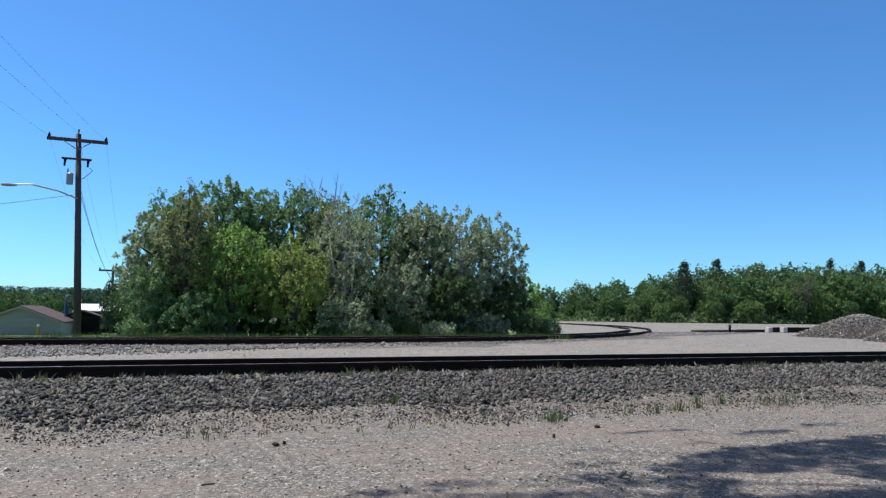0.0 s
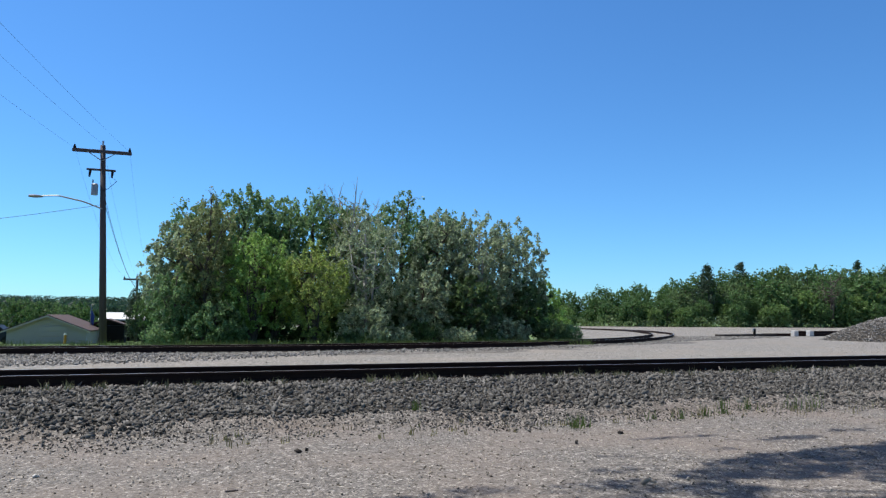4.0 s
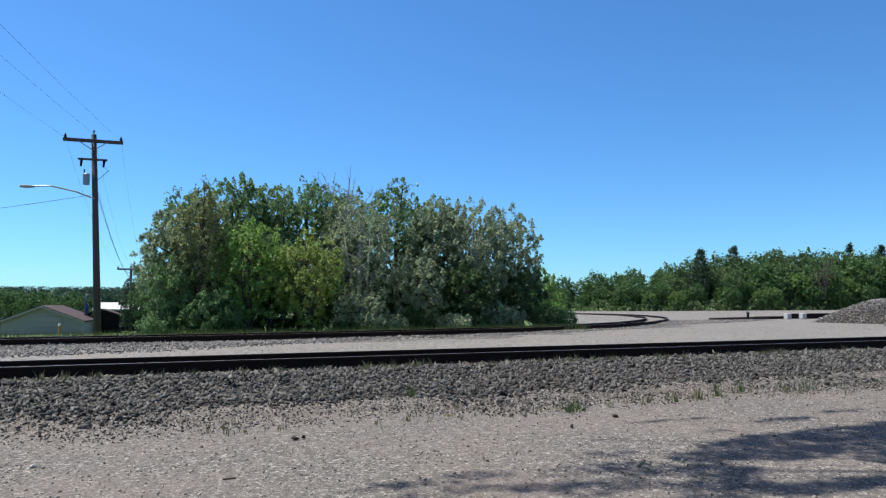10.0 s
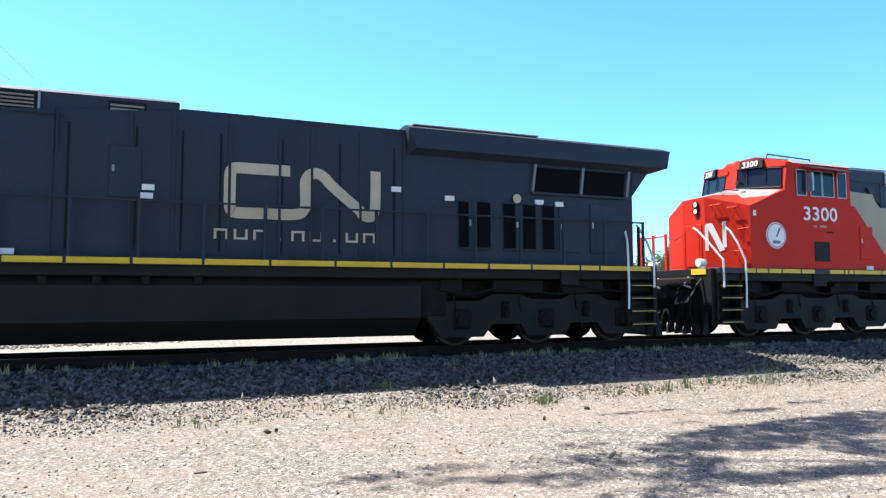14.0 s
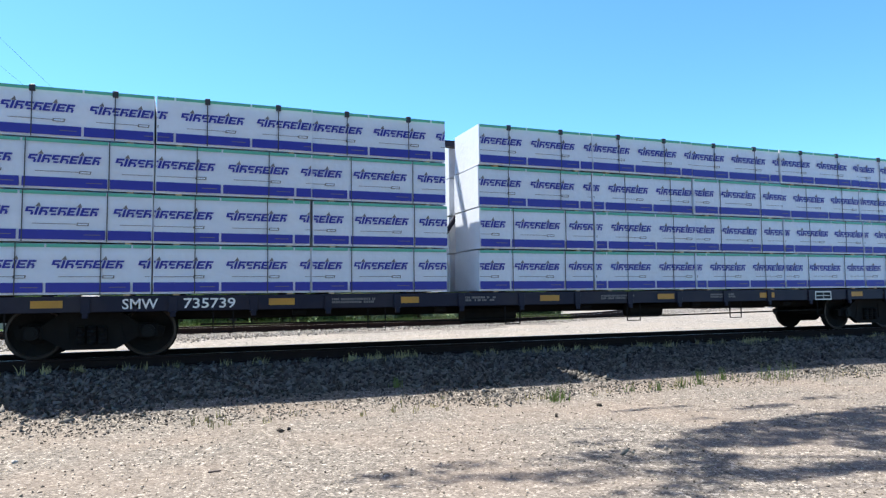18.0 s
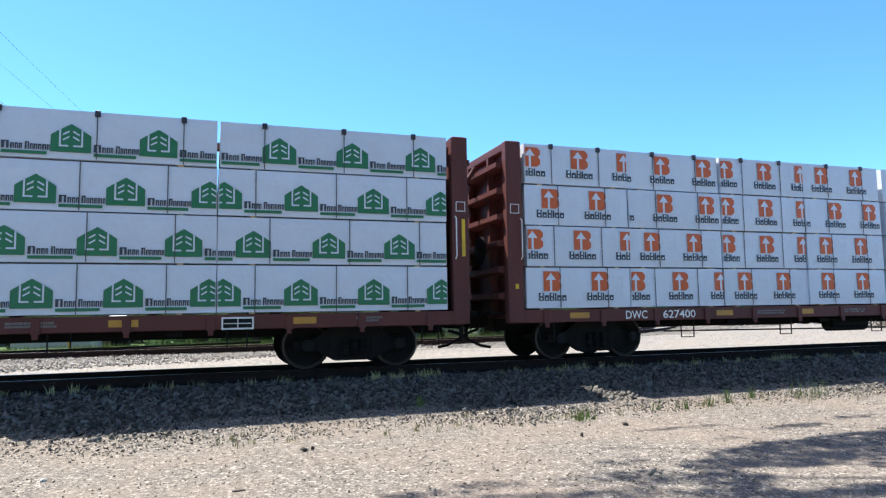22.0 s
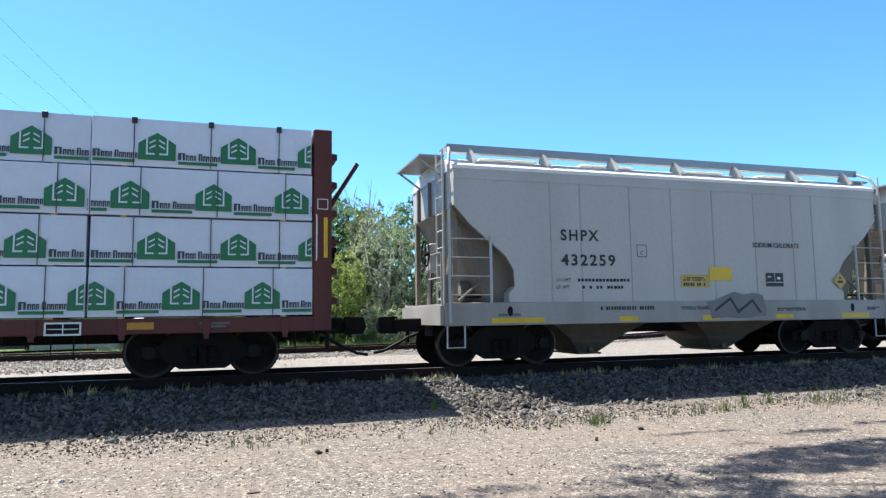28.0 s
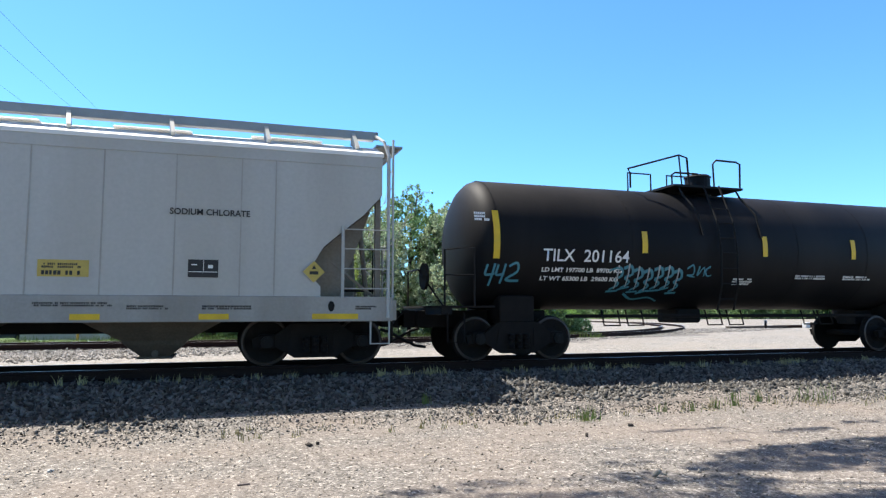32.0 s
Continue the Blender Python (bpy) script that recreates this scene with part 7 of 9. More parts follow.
def print_orange_arrow(b, x, y, x0, x1):
    """Orange block with a white arrow above a dark word."""
    z = 0.35
    clipped(b, [(x + 0.12, z), (x + 0.45, z), (x + 0.53, z + 0.06), (x + 0.53, z + 0.15), (x + 0.48, z + 0.21), (x + 0.53, z + 0.27), (x + 0.53, z + 0.35), (x + 0.46, z + 0.41), (x + 0.12, z + 0.41)], y, 0, x0, x1)
    clipped(b, [(x + 0.17, z + 0.23), (x + 0.41, z + 0.23), (x + 0.29, z + 0.38)], y - 0.0015, 2, x0, x1)
    clipped(b, [(x + 0.265, z), (x + 0.315, z), (x + 0.315, z + 0.23), (x + 0.265, z + 0.23)], y - 0.0015, 2, x0, x1)
    xx = x + 0.0
    for w, t in ((0.115, .165), (0.095, .115), (0.10, .165), (0.035, .16), (0.095, .115), (0.10, .115)):
        clipped(b, [(xx, 0.15), (xx + w, 0.15), (xx + w, 0.15 + t), (xx, 0.15 + t)], y, 1, x0, x1)
        if w > 0.06:
            clipped(b, [(xx + w * .32, 0.175), (xx + w * .7, 0.175), (xx + w * .7, 0.215), (xx + w * .32, 0.215)], y - 0.0015, 2, x0, x1)
            if t > 0.15:
                clipped(b, [(xx + w * .32, 0.25), (xx + w * .75, 0.25), (xx + w * .75, 0.32), (xx + w * .32, 0.29)], y - 0.0015, 2, x0, x1)
        xx += w + 0.02


PRINTS = {"tree": (print_house_tree, [WF_GREEN, INK, WRAP], 1.36), "band": (print_blue_band, [RV_BLUE, RV_TEAL, WRAP, TAG_GREY], 1.29), "arrow": (print_orange_arrow, [BB_ORANGE, INK, WRAP], 1.14)}


def bundle_meshes(kind, length, variant):
    key = (kind, round(length, 2), variant)
    if key not in BUNDLES:
        q = random.Random(round(length * 100) + 331 * variant)
        b = Build()
        nx, nz = 14, 5
        D = 1.33
        # wrapped body with a slightly slack front
        front = [(length * i / nx, -0.004 * q.random() - 0.010 * abs(noise.noise((i * 0.7 + variant * 9, j * 0.8, length))) + (0.012 if j in (0, nz) or i in (0, nx) else 0), TALL * j / nz) for j in range(nz + 1) for i in range(nx + 1)]
        b.add(front, [(j * (nx + 1) + i, j * (nx + 1) + i + 1, (j + 1) * (nx + 1) + i + 1, (j + 1) * (nx + 1) + i) for j in range(nz) for i in range(nx)])
        b.add([(0, 0.012, 0), (length, 0.012, 0), (length, D, 0), (0, D, 0), (0, 0.012, TALL), (length, 0.012, TALL), (length, D, TALL), (0, D, TALL)],
              [(3, 2, 1, 0), (4, 5, 6, 7), (1, 2, 6, 5), (2, 3, 7, 6), (3, 0, 4, 7)])
        body = b.mesh("lumber_pack", WRAP)
        fn, mats, step_x = PRINTS[kind]
        p = Build()
        x = -step_x * (0.15 + 0.31 * variant)
        while x < length:
            fn(p, x, -0.020, 0.015, length - 0.015)
            x += step_x
        marks = p.mesh("print", mats)
        straps, guards = [], []
        for k in ((0.28, 0.74) if length < 3 else (0.18, 0.52, 0.84)):
            xx = length * (k + 0.03 * (variant - 1))
            straps.append(Build().box(xx - 0.008, -0.026, 0, xx + 0.008, -0.021, TALL + 0.004).mesh("strap", STRAP_THIN))
            guards.append(Build().box(xx - 0.045, -0.034, TALL - 0.09, xx + 0.045, 0.05, TALL + 0.02, 0, 0.008).mesh("edge_guard", STRAP))
        dun = [Build().box(length * k - 0.05, 0.02, -0.030, length * k + 0.05, D, -0.001).mesh("spacer_board", LUMBER) for k in (0.14, 0.86)]
        BUNDLES[key] = (body, marks, straps, guards, dun)
    return BUNDLES[key]


WORDS = {"tree": "white-wrapped lumber bundle printed with green pine emblems", "band": "white-wrapped lumber bundle printed with blue bands", "arrow": "white-wrapped lumber bundle printed with orange arrow emblems"}


def torn(parent, x, z, w, h, seed):
    q = random.Random(seed)
    part("tear", Build().face([(x, z), (x + w * .3, z + h * .8), (x + w * .55, z + h), (x + w, z + h * .2), (x + w * .8, z - h * .1), (x + w * .3, z + h * .05)], -0.030), LUMBER, parent, "tear that bares pale lumber")
    part("loose_flap", Build().add([(x + w * .5, -0.03, z + h), (x + w * .9, -0.03, z + h * .7), (x + w * .95, -0.13, z + h * .2), (x + w * .62, -0.12, z + h * .3)], [(0, 3, 2, 1)]), WRAP, parent, "loose flap of torn wrap")


def load(s, stacks, kind, seed, tears=()):
    """Four tiers of bundles on both sides of the centre beam; stacks are their ends along the train."""
    q = random.Random(seed)
    group = "lumber bundles of one car"
    for run in stacks:
        for i in range(len(run) - 1):
            length = run[i + 1] - run[i] - 0.025
            for tier in range(4):
                v = q.randrange(3)
                body, marks, straps, guards, dun = bundle_meshes(kind, length, v)
                dx, dy = q.uniform(-0.02, 0.02), q.uniform(-0.035, 0.025)
                z = RAIL_Z + 1.10 + tier * PITCH
                for side in (0, 1):
                    x = run[i] + dx + (length if side else 0)
                    y = TRACK_Y + (-1.50 + dy if not side else 1.50 - dy)
                    m = pose(x, y, z, 0, 0, 180 if side else 0)
                    o = part("lumber_pack", body, WRAP, at=m)
                    tagged(o, WORDS[kind] + (", topmost tier" if tier == 3 else " on a lower tier"), "lumber bundle", group)
                    part("print", marks, WRAP, o)["kind"] = "stuff"
                    for sm in straps:
                        part("strap", sm, STRAP_THIN, o)
                    if tier == 3:
                        for gm in guards:
                            part("edge_guard", gm, STRAP, o)
                    if not side:
                        for dm in dun:
                            part("spacer_board", dm, LUMBER, o)
                        for a, t, tx, tz, w, h in tears:
                            if a == i and t == tier and run is stacks[-1]:
                                torn(o, tx, tz, w, h, 3)
                    LOADS.append((o, x, y, z, 180 if side else 0))


LOADS = []
BROWN_CAR = lumber_car(BROWN, "brown centre-beam lumber car stacked with wrapped lumber")
BLUE_CAR = lumber_car(BLUE_FRAME, "navy blue centre-beam lumber car stacked with wrapped lumber")


def even(a, b, n):
    return [a + (b - a) * i / n for i in range(n + 1)]


CARS = [(61.5, BROWN_CAR, "tree", [even(50.35, 72.75, 6)], "", ""),
        (85.55, BLUE_CAR, "band", [even(74.45, 82.6, 3), even(83.28, 96.95, 5)], "SMW", "735739"),
        (109.7, BROWN_CAR, "tree", [[98.45, 100.81, 103.22, 105.68], [106.12, 108.57, 111.03, 113.40], [113.52, 115.97, 118.4, 120.85]], "ATW", "273495"),
        (133.75, BROWN_CAR, "tree", [even(122.5, 131.23, 2), [131.5, 135.85], even(136.24, 144.9, 2)], "AOK", "27972"),
        (157.78, BROWN_CAR, "arrow", [even(146.6, 156.62, 4), even(156.78, 169.12, 5)], "DWC", "627400"),
        (201.9, BROWN_CAR, "tree", [[190.72, 194.7, 198.65, 202.57, 205.75, 209.4, 213.15]], "CN", "325672"),
        (225.95, BROWN_CAR, "tree", [even(214.78, 237.2, 6)], "WC", "")]
used = set()
FLEET = []
for s, car, *_ in CARS:
    FLEET.append(car if car.name not in used else copy_thing(car, pose(s, TRACK_Y, RAIL_Z)))
    used.add(car.name)
for n, (s, car, kind, stacks, mark, number) in enumerate(CARS):
    c = FLEET[n]
    MOVING.append((c, s, TRACK_Y, RAIL_Z))
    tears = ((3, 1, 0.5, 0.03, 0.6, 0.12), (5, 0, 0.1, 0.06, 0.35, 0.16), (3, 0, 0.6, 0.05, 0.3, 0.3)) if n == 5 else ((0, 0, 0.4, 0.02, 0.5, 0.12), (1, 0, 0.5, 0.02, 0.5, 0.1)) if n in (2, 6) else ()
    load(s, stacks, kind, 20 + n, tears)
    sill = [o for o in c.children if o.name.startswith("side_sill") and min(v.co.y for v in o.data.vertices) < 0][0]
    if mark:
        written(mark, -8.86, 0.85, -1.508, 0.175, WHITE, sill, 0.56, "reporting_mark", 0.003)
    if number:
        written(number, -7.9, 0.85, -1.508, 0.175, WHITE, sill, 0.87, "car_number", 0.003)
    else:
        part("car_number", bars(Build(), -7.9, 0.87, 0.75, 0.15, -1.508, 1, seed=n, letter=0.13), WHITE, sill)
# ---- boxcar ----
def boxcar(s):
    o = base("boxcar", pose(s, TRACK_Y, RAIL_Z), "tall weathered red-brown boxcar with sprayed graffiti", "boxcar")
    MOVING.append((o, s, TRACK_Y, RAIL_Z))
    X, Y = 9.55, 1.52
    part("body", Build().box(-X, -Y, 1.02, X, Y, 5.05), BOX_BROWN, o)
    part("roof", Build().loft([[(-X - 0.03, y, z) for y, z in ((-Y - .04, 5.01), (-Y - .04, 5.11), (0, 5.2), (Y + .04, 5.11), (Y + .04, 5.01))], [(X + 0.03, y, z) for y, z in ((-Y - .04, 5.01), (-Y - .04, 5.11), (0, 5.2), (Y + .04, 5.11), (Y + .04, 5.01))]]), BOX_BROWN, o, "weathered roof with an eave strip")
    part("side_sill", Build().prism([(-X, 0.72), (-6.2, 0.72), (-5.4, 0.55), (5.4, 0.55), (6.2, 0.72), (X, 0.72), (X, 1.02), (-X, 1.02)], -Y - 0.015, -Y + 0.1), BOX_BROWN, o)
    part("side_sill", Build().prism([(-X, 0.72), (-6.2, 0.72), (-5.4, 0.55), (5.4, 0.55), (6.2, 0.72), (X, 0.72), (X, 1.02), (-X, 1.02)], Y - 0.1, Y + 0.015), BOX_BROWN, o)
    rib = Build().prism([(0, 1.05), (0.1, 1.05), (0.1, 4.9), (0, 4.9)], -Y - 0.05, -Y).mesh("side_post", BOX_BROWN)
    for x in (-8.65, -7.78, -6.95, -6.1, -5.28, -4.36, -3.5, -2.62, 2.85, 3.75, 4.7, 5.6, 6.5, 7.4, 8.3):
        part("side_post", rib, BOX_BROWN, o, at=pose(x, 0, 0))
    for x in (-X, X - 0.14):
        part("corner_post", Build().box(x, -Y - 0.02, 0.72, x + 0.14, -Y, 4.96), BOX_BROWN, o)
    for x0, x1 in ((-2.45, 0.14), (0.18, 2.72)):
        d = part("door", Build().box(x0, -Y - 0.075, 1.08, x1, -Y, 4.84, 0, 0.012), BOX_BROWN, o, "plug door with recessed panels and locking rods")
        n = 3
        for i in range(n):
            for j in range(3):
                w, h = (x1 - x0 - 0.2) / n, 1.16
                part("door_panel", Build().box(x0 + 0.1 + i * w + 0.04, -Y - 0.095, 1.18 + j * 1.2, x0 + 0.1 + (i + 1) * w - 0.04, -Y - 0.075, 1.18 + j * 1.2 + h, 0, 0.01), BOX_BROWN, d)
        for x in (x0 + (x1 - x0) * 0.2, x0 + (x1 - x0) * 0.8):
            part("lock_rod", Build().tube([(x, -Y - 0.12, 1.12), (x, -Y - 0.12, 4.8)], 0.025, 6), BOX_BROWN, d)
        part("latch", Build().box((x0 + x1) / 2 - 0.1, -Y - 0.13, 1.78, (x0 + x1) / 2 + 0.06, -Y - 0.095, 2.0, 0, 0.01), WHITE, d)
        part("valve_dial", Build().cyl(((x0 + x1) / 2 - 0.02, -Y - 0.095, 2.2), ((x0 + x1) / 2 - 0.02, -Y - 0.115, 2.2), 0.085, 16), WHITE, d)
        for k in (-1, 1):
            part("direction_mark", Build().stroke([((x0 + x1) / 2 - 0.02 + k * 0.12, 2.42), ((x0 + x1) / 2 - 0.02 + k * 0.3, 2.58)], 0.06, -Y - 0.1), WHITE, d)
    for z in (0.98, 4.84):
        part("door_track", Build().box(-2.6, -Y - 0.14, z, 6.3, -Y - 0.015, z + 0.07, 0, 0.01), BOX_BROWN, o)
    for x in (-7.6, -6.1, -4.2, 3.9, 5.1, 7.0):
        part("tack_board", Build().box(x, -Y - 0.06, 4.3, x + 0.5, -Y - 0.05, 4.62, 0, 0.005), BOX_BROWN, o)
    for x, w in ((-X, -1), (X, 1)):
        e = part("end", Build().box(min(x, x + w * .02), -Y, 1.0, max(x, x + w * .02), Y, 5.05), BOX_BROWN, o, "corrugated end wall")
        for i in range(9):
            z = 1.25 + i * 0.42
            part("corrugation", Build().prism([(x + w * .02, z), (x + w * .10, z + 0.09), (x + w * .10, z + 0.17), (x + w * .02, z + 0.26)], -Y + 0.1, Y - 0.1), BOX_BROWN, e)
        ladder(o, x + w * 0.13, -1.45, 1.0, 2.3, 0.42, BOX_BROWN, "y")
        coupler(o, x - w * 0.1, w)
        part("hand_brake", Build().cyl((x + w * .12, -0.8, 2.2), (x + w * .18, -0.8, 2.2), 0.28, 16), GRIME, o)
        part("buffer", Build().box(min(x, x + w * .55), -0.4, 0.7, max(x, x + w * .55), 0.4, 1.05, 0, 0.02), GRIME, o)
    part("centre_sill", Build().box(-9.3, -0.35, 0.55, 9.3, 0.35, 1.0), GRIME, o)
    part("brake_cylinder", Build().box(-2.2, -1.0, 0.32, -0.85, -0.6, 0.6, 0, 0.05), GRIME, o)
    for x in (-7.3, 7.3):
        freight_truck(o, x)
    for x in (-8.95, 8.6):
        part("reflective_strip", Build().box(x, -Y - 0.056, 1.16, x + 0.11, -Y - 0.052, 2.1), YELLOW, o)
    for x in (-6.35, -3.05, 3.4, 5.9):
        part("reflective_strip", Build().box(x, -Y - 0.135, 1.08, x + 0.10, -Y - 0.05, 1.58), YELLOW, o)
    for x in (-8.55, 7.3):
        part("yellow_sign", Build().box(x, -Y - 0.022, 0.80, x + 0.52, -Y - 0.016, 0.97), YELLOW, o)
    y = -Y - 0.054
    part("emblem", emblem(1.45, 0.5), WHITE, o, "white company emblem", at=pose(-8.5, y, 3.5))
    written("DWC", -8.58, 2.58, y, 0.25, WHITE, o, 0.68, "reporting_mark", 0.003)
    written("794", -8.56, 2.12, y, 0.25, WHITE, o, 0.55, "car_number", 0.003)
    written("627", -7.62, 2.12, y, 0.25, WHITE, o, 0.5, "car_number", 0.003)
    written("LD LMT", -8.5, 1.80, y, 0.085, WHITE, o, 0.42, "small_lettering")
    written("LT WT", -8.5, 1.65, y, 0.085, WHITE, o, 0.36, "small_lettering")
    written("208800", -7.6, 1.80, y, 0.085, WHITE, o, 0.42, "small_lettering")
    written("77200", -7.52, 1.65, y, 0.085, WHITE, o, 0.36, "small_lettering")
    yd = -Y - 0.099
    for i, t in enumerate(("-IMPORTANT-", "CLOSE THIS DOOR", "BEFORE CLOSING", "MAIN DOOR", "-IMPORTANT-", "FERMER CETTE PORTE", "AVANT DE FERMER", "LA PORTE PRINCIPALE")):
        w = 0.065 * len(t)
        written(t, -1.55 - w / 2, 4.5 - i * 0.115, yd, 0.09, WHITE, o, w, "door_notice", 0.002)
    for i, t in enumerate(("CLOSE AND LOCK", "BOTH DOORS BEFORE", "MOVING CAR", "FERMER ET VERROUILLER", "LES DEUX PORTES", "AVANT", "DE DEPLACER LE WAGON")):
        w = 0.06 * len(t)
        written(t, 1.25 - w / 2, 4.42 - i * 0.115, yd, 0.085, WHITE, o, w, "door_notice", 0.002)
    sw = Build()
    for x, z, w, n in ((-2.1, 3.3, 0.7, 1), (0.9, 3.3, 0.8, 1), (1.6, 2.95, 0.7, 2), (-2.3, 2.3, 0.4, 4), (2.2, 2.3, 0.3, 5), (-1.9, 2.38, 1.3, 1), (0.7, 2.42, 1.3, 1), (7.1, 2.05, 0.5, 8), (6.2, 1.1, 0.4, 2), (-7.6, 0.95, 0.6, 3), (-9.3, 0.95, 0.45, 2), (8.7, 0.95, 0.5, 2)):
        bars(sw, x, z, w, 0.05, yd - 0.001, n, seed=int(x * 9 + 50))
    part("small_writing", sw, WHITE, o)
    part("stencil_frame", Build().rect(-5.75, 2.6, -5.5, 2.85, y).rect(-5.735, 2.615, -5.515, 2.835, y - 0.001, 1).rect(6.6, 1.75, 6.95, 2.1, y, 0).rect(6.615, 1.765, 6.935, 2.085, y - 0.001, 1).rect(0.3, 3.05, 0.55, 3.3, yd, 0).rect(0.315, 3.065, 0.535, 3.285, yd - 0.001, 1), [WHITE, BOX_BROWN], o)
    # sprayed pieces: plain rounded shapes, no letters
    g, yg = Build(), -Y - 0.102
    spray(g, [(-7.35, 0.72), (-7.15, 1.2), (-7.0, 1.7), (-6.4, 1.5), (-2.4, 1.6), (-2.1, 1.2), (-2.3, 0.72), (-4.4, 0.58), (-6.2, 0.6)], 4, yg, 0.2, 4)
    spray(g, [(-7.0, 0.72), (-6.9, 1.2), (-2.6, 1.25), (-2.3, 0.8), (-4.4, 0.6)], 2, yg - 0.001, 0.3, 5)
    for i, (x, z, rx, rz) in enumerate(((-6.42, 1.46, 0.58, 0.70), (-5.42, 1.42, 0.54, 0.76), (-4.52, 1.50, 0.47, 0.74), (-3.72, 1.54, 0.46, 0.74), (-2.98, 1.54, 0.44, 0.68))):
        d = yg - 0.002 - 0.0002 * i
        blob(g, x, z, rx * 1.12, rz * 1.05, d, 1, 3.2, 0.04)
        blob(g, x, z, rx * 1.08, rz * 1.02, d - 0.002, 2, 3.2, 0.04)
        blob(g, x, z - rz * 0.5, rx * 0.92, rz * 0.44, d - 0.004, 4, 3.4)
        blob(g, x + 0.02, z + rz * 0.34, rx * 0.88, rz * 0.54, d - 0.006, 0, 3.0)
        blob(g, x + 0.02, z + rz * 0.02, rx * 0.90, rz * 0.2, d - 0.008, 5, 2.6)
        # pale swoops, black counters and notches that part the shapes
        curve(g, [(x - rx * 0.85, z - rz * .28), (x - rx * 0.3, z - rz * 0.02), (x + rx * 0.2, z - rz * 0.2), (x + rx * 0.85, z - rz * 0.05)], 0.12, d - 0.010, 1)
        curve(g, [(x - rx * 0.85, z - rz * .36), (x - rx * 0.3, z - rz * 0.12), (x + rx * 0.2, z - rz * 0.3), (x + rx * 0.85, z - rz * 0.15)], 0.05, d - 0.011, 2)
        side = (1, -1, 1, 1, -1)[i]
        g.face([(x + side * rx * 0.95, z + rz * 0.12), (x + side * rx * 0.05, z + rz * 0.02), (x + side * rx * 0.1, z + rz * 0.16), (x + side * rx * 0.95, z + rz * 0.26)], d - 0.012, 2)
        g.face([(x - side * rx * 0.95, z - rz * 0.62), (x - side * rx * 0.1, z - rz * 0.42), (x - side * rx * 0.05, z - rz * 0.62), (x - side * rx * 0.95, z - rz * 0.85)], d - 0.012, 2)
        blob(g, x - rx * 0.1, z + rz * 0.2, rx * 0.26, rz * 0.16, d - 0.014, 2, 2.2, 0.3)
        curve(g, ring(x - rx * 0.08, z + rz * .19, rx * 0.17, rz * 0.1, 8), 0.03, d - 0.016, 1, True)
        curve(g, [(x - rx * 0.95, z - rz * 0.2), (x - rx * 0.92, z + rz * 0.6), (x - rx * 0.4, z + rz * 0.97), (x + rx * 0.5, z + rz * 0.95), (x + rx * 0.95, z + rz * 0.4)], 0.03, d - 0.016, 3)
        curve(g, [(x + rx * 0.1, z - rz * 0.35), (x + rx * 0.5, z - rz * 0.5), (x + rx * 0.3, z - rz * 0.8), (x - rx * .1, z - rz * .98)], 0.06, d - 0.016, 2)
        curve(g, [(x - rx * 0.5, z - rz * 0.6), (x - rx * 0.3, z - rz * 0.42), (x - rx * 0.12, z - rz * 0.6), (x - rx * 0.3, z - rz * 0.74)], 0.03, d - 0.016, 1)
    for k in range(3):
        curve(g, [(-2.45 + 0.25 * k, 0.95), (-2.4 + 0.22 * k, 1.7 - .1 * k), (-2.15 + 0.2 * k, 1.85 - .1 * k), (-1.95 + 0.14 * k, 1.4), (-2.0 + 0.1 * k, 0.95)], 0.07, yg - 0.018 - 0.001 * k, (2, 4, 2)[k])
    part("graffiti", g, [TAG_BLUE, TAG_LIGHT, TAG_BLACK, TAG_LIGHT, TAG_GREY, TAG_ROYAL], o, "faded blue and grey graffiti of rounded shapes")
    g = Build()
    spray(g, [(-1.0, 0.9), (-0.8, 1.5), (-0.2, 2.55), (0.05, 2.8), (0.3, 2.5), (0.75, 1.5), (0.95, 0.9), (0.3, 0.7), (-0.4, 0.7)], 2, yg - 0.001, 0.06, 70)
    g.face([(-0.62, 0.6), (-0.60, 1.5), (-0.3, 2.1), (0.02, 2.62), (0.3, 2.1), (0.52, 1.5), (0.58, 0.6)], yg - 0.003, 0)
    curve(g, [(-0.66, 0.62), (-0.62, 1.5), (-0.2, 2.3), (0.0, 2.75)], 0.03, yg - 0.005, 3)
    curve(g, [(0.62, 0.62), (0.58, 1.5), (0.25, 2.3), (0.05, 2.75)], 0.05, yg - 0.005, 3)
    curve(g, [(-0.4, 1.6), (-0.3, 2.0), (0.0, 2.3), (0.25, 1.95), (0.35, 1.6)], 0.16, yg - 0.004, 4)
    spray(g, ring(0.02, 1.15, 0.36, 0.34, 14), 1, yg - 0.006, 0.04, 72)
    for i in range(6):
        g.stroke([(-0.27 + 0.10 * i, 0.92), (-0.20 + 0.085 * i, 1.42)], 0.035, yg - 0.008, 3)
    curve(g, [(-0.7, 1.25), (-1.0, 1.45), (-0.95, 1.1), (-0.72, 0.9)], 0.06, yg - 0.006, 3)
    curve(g, [(0.65, 1.25), (0.9, 1.45), (0.85, 1.1), (0.68, 0.9)], 0.06, yg - 0.006, 3)
    part("graffiti", g, [TAG_ROYAL, TAG_RED, TAG_BLACK, TAG_SILVER, TAG_BLUE], o, "royal blue pointed graffiti shape with a red and white patch")
    g = Build()
